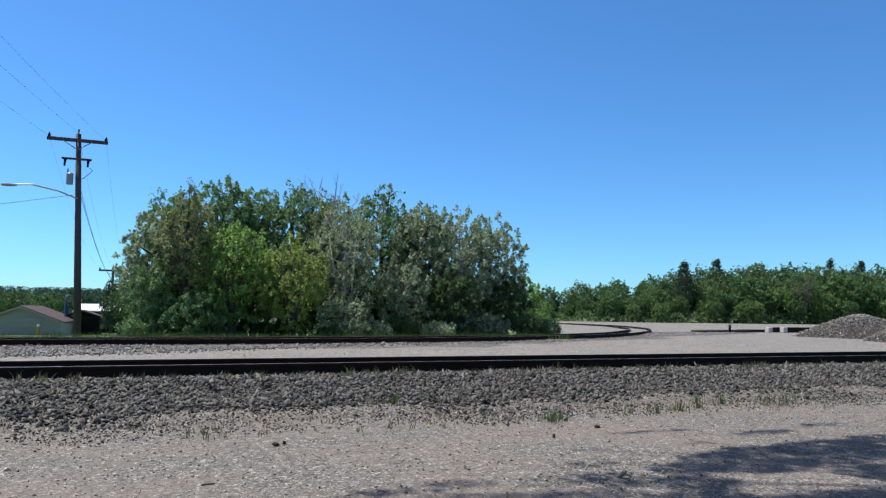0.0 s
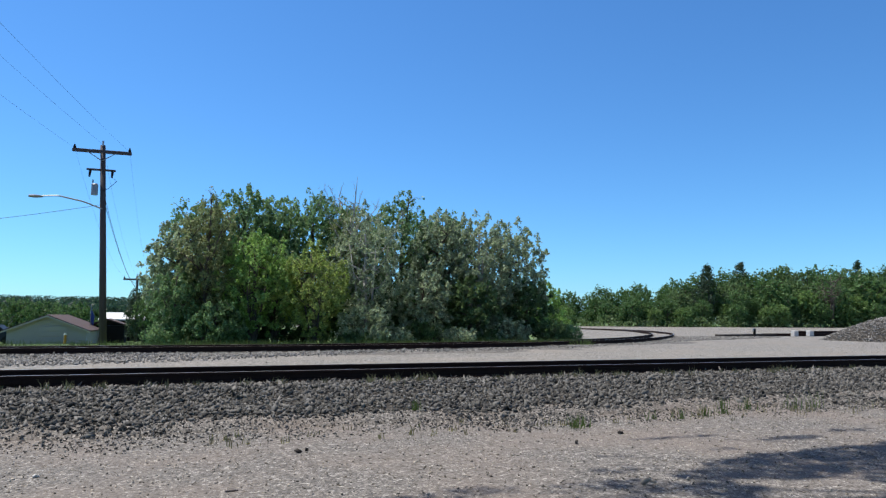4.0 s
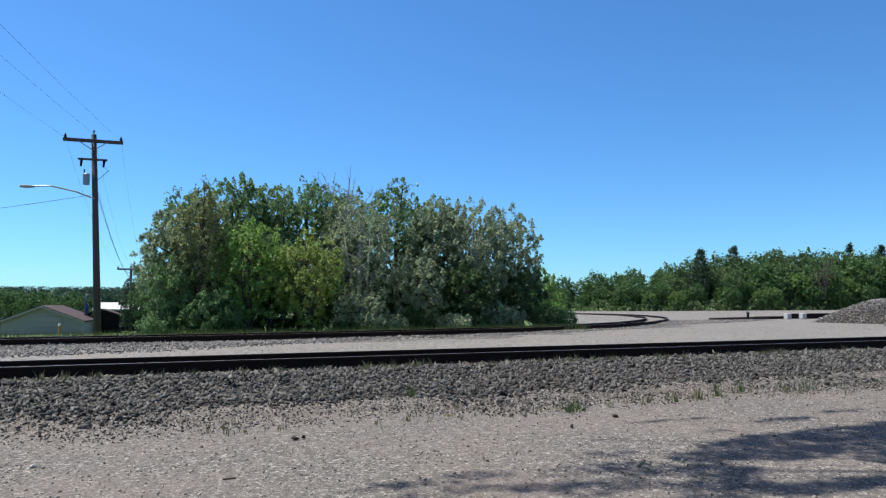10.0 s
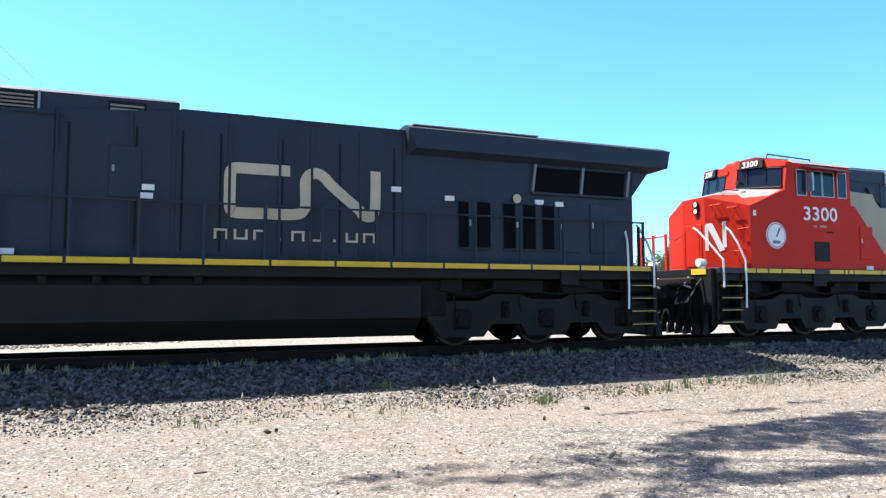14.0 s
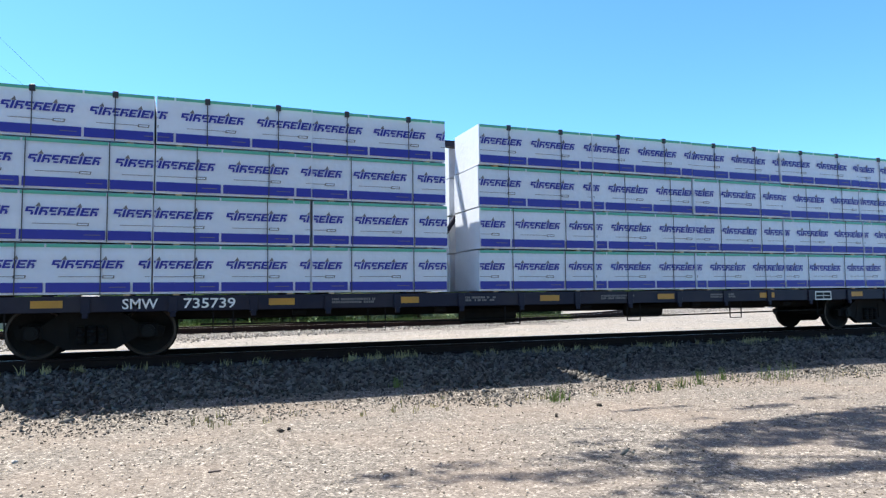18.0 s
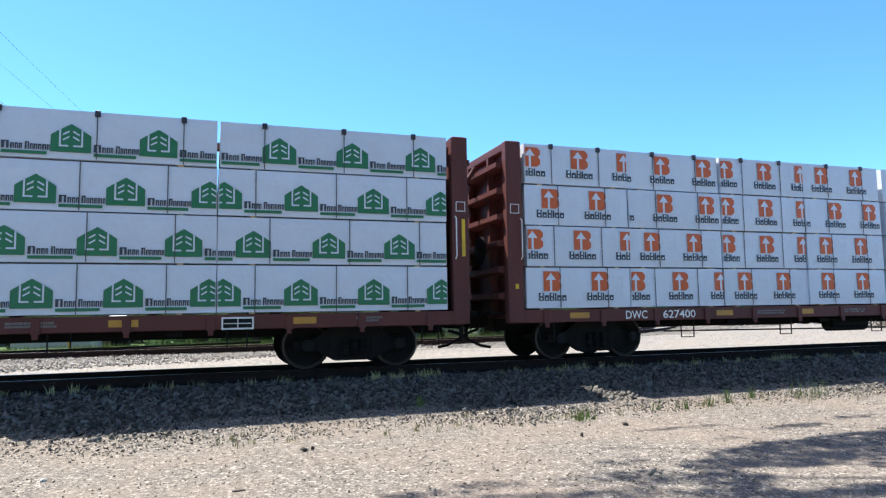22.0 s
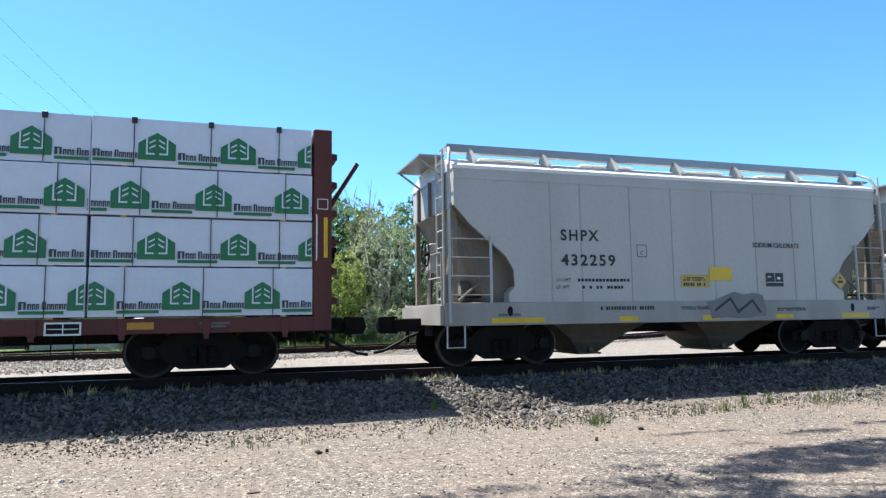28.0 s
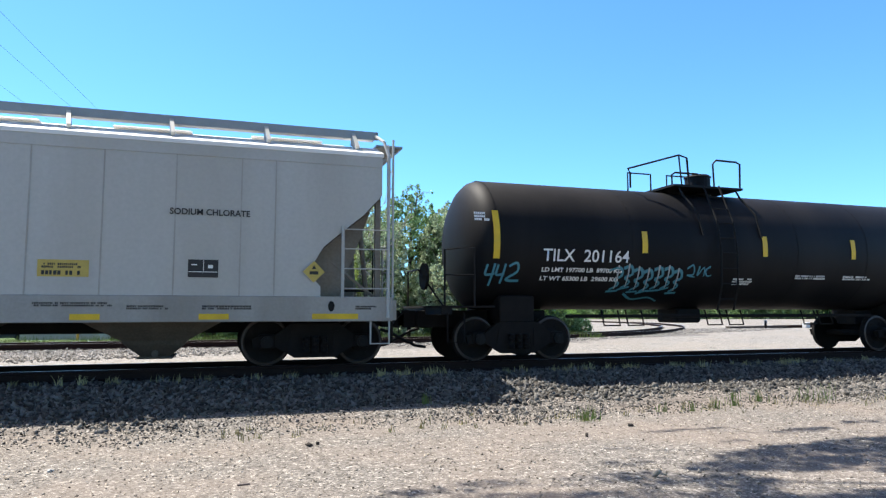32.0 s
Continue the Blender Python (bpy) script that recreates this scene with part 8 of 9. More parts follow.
    for i, (x, z, rx, rz) in enumerate(((3.35, 1.5, 0.55, 0.75), (4.2, 1.42, 0.5, 0.7), (5.05, 1.4, 0.55, 0.62), (5.95, 1.5, 0.55, 0.68), (6.6, 1.55, 0.4, 0.62))):
        d = yg - 0.001 - 0.0002 * i
        blob(g, x, z, rx, rz, d, 0, 2.6)
        curve(g, [(x - rx * .8, z - rz * .8), (x - rx * .7, z + rz * .5), (x, z + rz * .85), (x + rx * .7, z + rz * .5), (x + rx * .3, z), (x - rx * .3, z - rz * .1), (x + rx * .6, z - rz * .6)], 0.17, d - 0.003, 1)
        curve(g, [(x - rx * .9, z - rz * .85), (x - rx * .9, z + rz * .6), (x, z + rz * 1.0), (x + rx * .85, z + rz * .6), (x + rx * .45, z + rz * .05)], 0.04, d - 0.006, 2)
        blob(g, x - rx * .15, z + rz * .3, rx * .2, rz * .2, d - 0.006, 3, 2.2)
    for pts in ([(4.1, 2.65), (4.4, 2.25), (4.9, 1.9), (5.1, 1.5), (5.0, 0.9)], [(5.9, 2.5), (5.5, 2.2), (5.2, 1.8), (5.1, 1.4)], [(3.2, 2.5), (3.35, 2.25), (3.5, 2.3)]):
        curve(g, pts, 0.09, yg - 0.010, 2, False, 0.03)
    part("graffiti", g, [TAG_GREY, TAG_LIGHT, TAG_SILVER, TAG_BLACK], o, "pale silver graffiti of rounded shapes")
    g = Build()
    for k in range(4):
        curve(g, [(-3.9 + k * .22, 3.85), (-3.8 + k * .22, 4.15), (-3.72 + k * .22, 3.9), (-3.66 + k * .22, 4.05)], 0.02, y - 0.06)
    part("graffiti", g, TAG_GREY, o, "thin pale scribble")
    return o


boxcar(179.95)


# ---- covered hoppers ----
def hopper():
    o = base("hopper_car", pose(0, TRACK_Y, RAIL_Z), "pale grey covered hopper car with black lettering", "hopper car", "hopper cars of the train")
    Y = 1.52
    out = [(-5.5, 4.02), (-5.5, 3.24), (-5.15, 2.85), (-4.75, 2.52), (-4.40, 2.22), (-4.24, 1.95), (-4.22, 1.62), (-4.35, 1.48), (-4.35, 1.28)]
    out = out + [(-x, z) for x, z in out[::-1]]
    n = len(out)
    b = Build()
    b.prism(out, -Y, Y)
    # the slope sheets at the ends are the stained ones, darkened for shade
    for k in range(n):
        p, q = out[k], out[(k + 1) % n]
        b.m[k] = 0
    body = part("body", b, [HOPPER, HOPPER_RUST], o)
    part("slope_body", Build().prism([(-5.42, 3.22), (-4.72, 1.27), (4.72, 1.27), (5.42, 3.22)], -1.24, 1.24), HOPPER_SLOPE, o, "brown-stained sloping hopper sheets, darkened for shade")
    for w in (-1, 1):
        cs = Build()
        pts = [(w * 5.49, 3.22), (w * 5.14, 2.83), (w * 4.74, 2.50), (w * 4.39, 2.20), (w * 4.23, 1.94), (w * 4.21, 1.62)]
        for i in range(len(pts) - 1):
            (a, c), (d, e) = pts[i], pts[i + 1]
            f = [(a + w * .012, -Y + 0.03, c), (a + w * .012, Y - 0.03, c), (d + w * .012, Y - 0.03, e), (d + w * .012, -Y + 0.03, e)]
            cs.add(f, [(0, 1, 2, 3) if w > 0 else (3, 2, 1, 0)])
        part("slope_sheet", cs, HOPPER_SLOPE, o, "stained slope sheet under the end, darkened for shade")
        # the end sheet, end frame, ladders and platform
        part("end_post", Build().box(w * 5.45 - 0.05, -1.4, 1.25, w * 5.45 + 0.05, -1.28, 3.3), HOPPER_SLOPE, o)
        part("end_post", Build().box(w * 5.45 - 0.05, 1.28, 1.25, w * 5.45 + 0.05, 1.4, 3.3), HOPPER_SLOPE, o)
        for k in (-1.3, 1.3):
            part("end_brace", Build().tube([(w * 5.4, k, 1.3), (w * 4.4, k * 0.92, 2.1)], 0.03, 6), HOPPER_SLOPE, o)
        part("corner_stile", Build().tube([(w * 5.62, -Y - 0.04, 0.9), (w * 5.62, -Y - 0.05, 4.0), (w * 5.55, -Y + 0.1, 4.32), (w * 5.45, -1.1, 4.5)], 0.032, 7), HOPPER, o)
        lad = part("ladder", Build().tube([(w * 4.75, -Y - 0.05, 1.28), (w * 4.75, -Y - 0.05, 2.62)], 0.03, 6), HOPPER, o)
        for k in range(4):
            part("rung", Build().tube([(w * 5.62, -Y - 0.06, 1.45 + 0.37 * k), (w * 4.75, -Y - 0.06, 1.45 + 0.37 * k)], 0.012, 5), HOPPER, lad)
        ladder(o, w * 5.72, -1.5, 1.25, 4.35, 0.42, HOPPER, "y")
        part("end_platform", Build().box(min(w * 4.5, w * 5.75), -1.45, 1.24, max(w * 4.5, w * 5.75), 1.45, 1.28), HOPPER_SILL, o)
        part("roof_platform", Build().box(min(w * 5.5, w * 6.05), -0.95, 4.33, max(w * 5.5, w * 6.05), 0.95, 4.37), STEEL, o)
        for k in (-0.8, 0.8):
            part("platform_brace", Build().tube([(w * 6.0, k, 4.30), (w * 5.5, k, 3.95)], 0.025, 5), HOPPER, o)
        if w < 0:
            hb = part("hand_brake", Build().tube([(w * 5.8, -0.5 + 0.28 * math.cos(k * math.tau / 18), 2.35 + 0.28 * math.sin(k * math.tau / 18)) for k in range(19)], 0.018, 5).cyl((w * 5.75, -0.5, 2.35), (w * 5.82, -0.5, 2.35), 0.05, 10).tube([(w * 5.8, -0.78, 2.35), (w * 5.8, -0.22, 2.35)], 0.014, 5).tube([(w * 5.8, -0.5, 2.07), (w * 5.8, -0.5, 2.63)], 0.014, 5), GRIME, o)
            part("brake_box", Build().box(w * 5.75, -0.7, 1.95, w * 5.6, -0.3, 2.55, 0, 0.02), HOPPER, hb)
            part("air_reservoir", Build().cyl((-5.1, -0.5, 1.55), (-4.6, -0.5, 1.55), 0.24, 14), HOPPER_SLOPE, o)
        else:
            part("brake_valve", Build().box(4.7, -0.4, 1.3, 5.2, 0.3, 1.95, 0, 0.03), HOPPER_RUST, o)
        for k in (-0.95, 0.05, 0.95):
            part("end_rib", Build().box(w * 5.53 - 0.035, k - 0.04, 3.22, w * 5.53 + 0.035, k + 0.04, 3.98, 0, 0.01), HOPPER_SLOPE, o)
        part("crossover_rail", Build().tube([(w * 5.74, -1.42, 1.28), (w * 5.74, -1.42, 2.30), (w * 5.74, -0.55, 2.30), (w * 5.74, -0.55, 1.28)], 0.022, 6).tube([(w * 5.74, -1.42, 1.8), (w * 5.74, -0.55, 1.8)], 0.018, 5), HOPPER_SILL, o)
        for k in (-0.62, 0.62):
            part("slope_brace", Build().tube([(w * 5.4, k, 1.28), (w * 5.25, k, 2.7)], 0.05, 6), HOPPER_SLOPE, o)
        part("brake_rod", Build().tube([(w * 5.6, -0.28, 2.3), (w * 5.6, -0.26, 1.3)], 0.016, 5), GRIME, o)
        part("brake_rod", Build().tube([(w * 5.5, -1.2, 1.42), (w * 4.7, -1.0, 1.42)], 0.022, 5), GRIME, o)
        part("end_sill", Build().box(w * 5.72 - 0.08, -1.5, 0.86, w * 5.72 + 0.08, 1.5, 1.24), HOPPER_SILL, o)
        part("tail_step", Build().tube([(w * 5.66, -1.5, 0.86), (w * 5.66, -1.5, 0.42), (w * 5.3, -1.5, 0.42), (w * 5.3, -1.5, 0.86)], 0.02, 5), HOPPER, o)
        coupler(o, w * 5.75, w)
    for y0, y1 in ((-Y - 0.03, -Y + 0.1), (Y - 0.1, Y + 0.03)):
        part("side_sill", Build().box(-5.72, y0, 0.84, 5.72, y1, 1.30, 0, 0.012), HOPPER_SILL, o)
    part("roof", Build().loft([[(x, y, z) for y, z in ((-Y - .03, 3.98), (-Y - .03, 4.05), (-0.9, 4.30), (0, 4.34), (0.9, 4.30), (Y + .03, 4.05), (Y + .03, 3.98))] for x in (-5.52, 5.52)]), WHITE, o, "sunlit white roof")
    hz = part("hatch_coaming", Build().box(-5.0, -0.35, 4.3, 5.0, 0.35, 4.46, 0, 0.03), WHITE, o)
    for x in (-3.8, -1.3, 1.3, 3.8):
        part("hatch", Build().box(x - 0.7, -0.42, 4.46, x + 0.7, 0.42, 4.5, 0, 0.015), WHITE, hz)
    for y0 in (-1.10, 0.62):
        rb = part("running_board", Build().box(-5.5, y0, 4.50, 5.5, y0 + 0.48, 4.555), STEEL, o, "grey grated running board along the roof")
        part("kick_strip", Build().box(-5.5, y0 - 0.02, 4.42, 5.5, y0, 4.58), STEEL, rb)
        for i in range(7):
            x = -5.0 + i * 1.667
            e0, e1 = (y0 - 0.02, y0 - 0.26) if y0 < 0 else (y0 + 0.5, y0 + 0.74)
            part("bracket", Build().loft([[(x - 0.035, e0, 4.52), (x + 0.035, e0, 4.52), (x + 0.035, e0 + (0.12 if y0 < 0 else -0.12), 4.3), (x - 0.035, e0 + (0.12 if y0 < 0 else -0.12), 4.3)], [(x - 0.035 + 0.05, e1, 4.22), (x + 0.035 + 0.05, e1, 4.22), (x + 0.035 + 0.05, e1 + 0.06, 4.16), (x + 0.015, e1 + 0.06, 4.16)]]), HOPPER, rb)
    for x in (-3.4, -2.7, -1.5, -0.45, 0.65, 1.8, 2.9, 3.5):
        part("weld_seam", Build().box(x, -Y - 0.006, 1.3, x + 0.025, -Y, 3.9), HOPPER_SEAM, body)
    part("eave_angle", Build().box(-5.5, -Y - 0.014, 3.78, 5.5, -Y, 3.98), HOPPER, o)
    for x in (-2.05, 1.5):
        h = part("discharge_hopper", Build().loft([[(x - 1.25, -1.2, 0.9), (x + 1.25, -1.2, 0.9), (x + 1.25, 1.2, 0.9), (x - 1.25, 1.2, 0.9)], [(x - 0.55, -0.8, 0.5), (x + 0.55, -0.8, 0.5), (x + 0.55, 0.8, 0.5), (x - 0.55, 0.8, 0.5)], [(x - 0.5, -0.75, 0.42), (x + 0.5, -0.75, 0.42), (x + 0.5, 0.75, 0.42), (x - 0.5, 0.75, 0.42)], [(x - 0.22, -0.5, 0.18), (x + 0.22, -0.5, 0.18), (x + 0.22, 0.5, 0.18), (x - 0.22, 0.5, 0.18)]]), HOPPER_GRIME_SHADE, o, "dirty funnel-shaped discharge hopper, darkened for underside shade")
        part("outlet_gate", Build().box(x - 0.3, -0.6, 0.16, x + 0.3, 0.6, 0.2, 0, 0.01).cyl((x, -0.5, 0.26), (x, -0.68, 0.26), 0.06, 10), HOPPER_GRIME_SHADE, h)
    part("centre_sill", Build().box(-5.6, -0.3, 0.62, 5.6, 0.3, 0.92), GRIME, o)
    for x in (-4.33, 4.33):
        freight_truck(o, x)
    y = -Y - 0.036
    for x, w in ((-4.75, 1.15), (-1.85, 0.45), (0.25, 0.45), (2.25, 0.5), (4.2, 0.85)):
        part("reflective_strip", Build().box(x, y - 0.003, 0.885, x + w, y, 0.985), YELLOW, o)
    for x in (-4.35, 4.55):
        part("sill_hole", Build().face(ring(x, 1.12, 0.06, 0.1, 12), y), BLACK, o)
    sw = Build()
    for x, z, w, n, h in ((-2.3, 1.12, 1.5, 1, 0.075), (-0.3, 1.15, 1.2, 2, 0.03), (1.1, 1.1, 0.7, 2, 0.03), (-4.6, 1.05, 0.5, 2, 0.02), (2.3, 1.1, 1.0, 2, 0.03), (5.0, 1.1, 0.4, 2, 0.03)):
        bars(sw, x, z, w, h, y, n, seed=int(x * 9 + 80))
    part("sill_writing", sw, LETTER, o)
    y = -Y - 0.01
    bp = part("black_stencil_panel", Build().rect(2.05, 1.62, 2.55, 1.93, y), LETTER, o)
    part("panel_lines", Build().rect(2.06, 1.71, 2.54, 1.722, y - .002).rect(2.1, 1.83, 2.2, 1.85, y - .002).rect(2.38, 1.78, 2.46, 1.84, y - .002).rect(2.30, 1.73, 2.31, 1.92, y - .002), WHITE, bp)
    ds = part("warning_diamond", Build().face([(4.22, 1.55), (4.42, 1.75), (4.22, 1.95), (4.02, 1.75)], y - 0.03), FADED_YELLOW, o, "yellow diamond warning sign")
    part("diamond_mark", Build().rect(4.14, 1.70, 4.30, 1.76, y - .033).face([(4.18, 1.8), (4.26, 1.8), (4.22, 1.88)], y - .033), LETTER, ds)
    en = part("emergency_notice", Build().rect(-0.26, 1.60, 0.50, 1.88, y), FADED_YELLOW, o, "faded yellow emergency notice")
    part("notice_print", bars(bars(Build(), -0.2, 1.79, 0.62, 0.035, y - .002, 2, seed=4), -0.2, 1.63, 0.62, 0.07, y - .002, 1, seed=5), LETTER, en)
    part("stencil_frame", Build().rect(-1.35, 2.25, -1.1, 2.52, y, 0).rect(-1.335, 2.265, -1.115, 2.505, y - .001, 1), [LETTER, HOPPER], o)
    written("C", -1.27, 2.30, y - 0.002, 0.09, LETTER, o, 0.08, "stencil")
    written("SHPX", -3.17, 2.58, y, 0.23, LETTER, o, 0.90, "reporting_mark", 0.008, "", 1.28)
    written("LD LMT", -3.3, 1.72, y, 0.07, LETTER, o, 0.34, "small_lettering")
    written("LT WT", -3.3, 1.57, y, 0.07, LETTER, o, 0.3, "small_lettering")
    part("weight_stencil", bars(bars(Build(), -2.8, 1.72, 1.25, 0.06, y, 1, seed=6, letter=0.075), -2.7, 1.57, 1.1, 0.06, y, 1, seed=7, letter=0.075), LETTER, o)
    return o


HOP = hopper()
HOPPERS = ((245.45, "432259", True), (258.4, "432732", True), (271.3, "432828", False), (284.25, "432740", False), (297.3, "432697", True))
ROW = [HOP] + [copy_thing(HOP, pose(s, TRACK_Y, RAIL_Z)) for s, *_ in HOPPERS[1:]]
for i, (s, number, commodity) in enumerate(HOPPERS):
    h = ROW[i]
    MOVING.append((h, s, TRACK_Y, RAIL_Z))
    y = -1.532
    shift = 0.62 if i == 2 else 0.0  # its panel is painted further along
    for c in h.children:
        if shift and c.name.split(".")[0] in ("black_stencil_panel",):
            c.location.x += shift
    written(number, -3.17, 2.06, y, 0.23, LETTER, h, 1.28, "car_number", 0.008, "", 1.22)
    if commodity:
        written("SODIUM CHLORATE", 1.72, 2.72 if i == 4 else 2.52, y, 0.11, LETTER, h, 1.35, "commodity_lettering", 0.003)
    elif i == 3:
        part("painted_out_patch", Build().rect(1.82, 2.56, 3.22, 2.72, y), TAG_GREY, h, "grey painted-out patch")
    else:
        part("small_writing", bars(Build(), 2.3, 2.1, 1.0, 0.05, y, 3, seed=3), LETTER, h)
    g = Build()
    if i == 0:
        spray(g, [(0.5, 0.9), (0.4, 1.25), (1.1, 1.5), (1.9, 1.4), (2.0, 1.0), (1.5, 0.86)], 3, y - 0.03, 0.1, 3)
        g.stroke([(0.6, 1.1), (1.0, 1.35), (1.2, 1.05), (1.6, 1.3), (1.8, 1.05)], 0.06, y - 0.034, 0)
        g.rect(0.5, 1.75, 1.1, 2.05, y - .004, 2)
    elif i == 1:
        for pts in ([(-4.3, 1.45), (-4.2, 1.7), (-4.1, 1.4), (-4.05, 1.6)], [(-3.95, 1.55), (-3.9, 1.35), (-3.8, 1.4), (-3.7, 1.75)], [(-3.75, 1.9), (-3.68, 2.0), (-3.62, 1.88), (-3.74, 1.84)], [(-3.6, 1.7), (-3.62, 1.4), (-3.4, 1.4), (-3.35, 1.7), (-3.55, 1.6)], [(-3.25, 1.75), (-3.3, 1.3), (-3.1, 1.5), (-2.95, 1.15), (-2.7, 1.2), (-2.75, 1.5), (-2.95, 1.4)], [(-4.4, 1.35), (-3.9, 1.28), (-3.3, 1.32)]):
            curve(g, pts, 0.03, y - 0.03, 0)
    elif i == 2:
        spray(g, [(-2.15, 0.86), (-2.0, 1.2), (-1.7, 1.45), (-1.3, 1.5), (1.2, 1.55), (1.7, 1.7), (2.05, 1.5), (2.4, 1.35), (2.45, 0.95), (1.2, 0.86), (-0.6, 0.85)], 1, y - 0.030, 0.12, 12)
        for x in (-1.9, 1.95):
            spray(g, ring(x, 1.1, 0.35, 0.22, 14), 1, y - 0.031, 0.06, int(x * 9 + 60))
        tall = [[(-1.75, 0.95), (-1.5, 1.25), (-1.25, 1.5), (-1.1, 2.0), (-0.95, 1.6), (-0.85, 0.9)], [(-1.4, 1.38), (-1.1, 1.42), (-0.85, 1.4)], [(-0.72, 2.02), (-0.62, 1.5), (-0.55, 1.12), (-0.3, 1.3), (-0.1, 1.2)],
                [(-0.2, 1.3), (-0.1, 1.75), (0.12, 1.85), (0.28, 1.6), (0.15, 1.25), (-0.1, 1.2)], [(0.42, 2.0), (0.36, 1.5), (0.32, 0.95)], [(0.4, 1.45), (0.6, 1.5), (0.82, 1.48)], [(0.92, 2.05), (0.82, 1.5), (0.78, 0.95)],
                [(1.0, 1.95), (1.3, 1.98), (1.45, 1.75), (1.15, 1.55), (1.35, 1.4), (1.75, 1.45), (1.85, 1.1), (1.55, 0.95)], [(-1.9, 1.15), (-2.0, 1.0), (-1.8, 0.92), (-1.55, 1.1), (-1.35, 1.2), (-1.2, 0.95)], [(-0.5, 1.1), (-0.3, 0.92), (-0.1, 1.1), (0.1, 0.92)]]
        for k, pts in enumerate(tall):
            curve(g, pts, 0.30, y - 0.034 - 0.0003 * k, 4, False, 0.24)
        for k, pts in enumerate(tall):
            curve(g, pts, 0.22, y - 0.040 - 0.0003 * k, 0, False, 0.17)
        for x, z in ((-1.35, 1.75), (-0.02, 1.55), (1.2, 1.75), (0.6, 1.7)):
            blob(g, x, z, 0.06, 0.14, y - 0.046, 1, 2.2, 0.2)
        g.rect(-0.95, 1.02, 1.45, 1.22, y - 0.048, 5).rect(0.55, 1.62, 1.3, 1.92, y - 0.050, 2)
        bars(g, 0.62, 1.83, 0.6, 0.03, y - 0.052, 4, seed=2, slot=5)
    elif i == 3:
        for k in range(3):
            curve(g, ring(-3.85 + k * 0.2, 1.85, 0.09, 0.16, 8), 0.02, y - 0.002, 0, True)
            curve(g, [(-3.95 + k * .2, 1.55), (-3.9 + k * .2, 2.0), (-3.8 + k * .2, 1.7)], 0.02, y - 0.003, 0)
        curve(g, [(-4.1, 1.6), (-4.2, 2.05), (-4.0, 2.2), (-3.6, 2.18), (-3.3, 2.05), (-3.35, 1.75)], 0.018, y - 0.002, 0)
    else:
        for k in range(4):
            x = -5.1 + k * 0.2
            z = 2.98 - k * 0.07
            curve(g, [(x - 0.04, z + 0.2), (x + 0.14, z + 0.24), (x + 0.02, z - 0.02 + 0.05 * (k % 2)), (x + 0.2, z - 0.04)], 0.042, y - 0.002 - 0.001 * k, 0)
            curve(g, [(x + 0.06, z + 0.12), (x + 0.24, z + 0.05)], 0.034, y - 0.007 - 0.001 * k, 0)
        curve(g, ring(-4.1, 2.75, 0.16, 0.18), 0.03, y - 0.002, 0, True)
    part("graffiti", g, [TAG_BLACK, TAG_RED, YELLOW, TAG_GREY, WHITE, TAG_BLUE], h, ("small grey graffiti over the sill", "loose black scribbled graffiti", "large black and red graffiti of tall shapes", "thin black scribbled graffiti", "black looping scribble")[i])


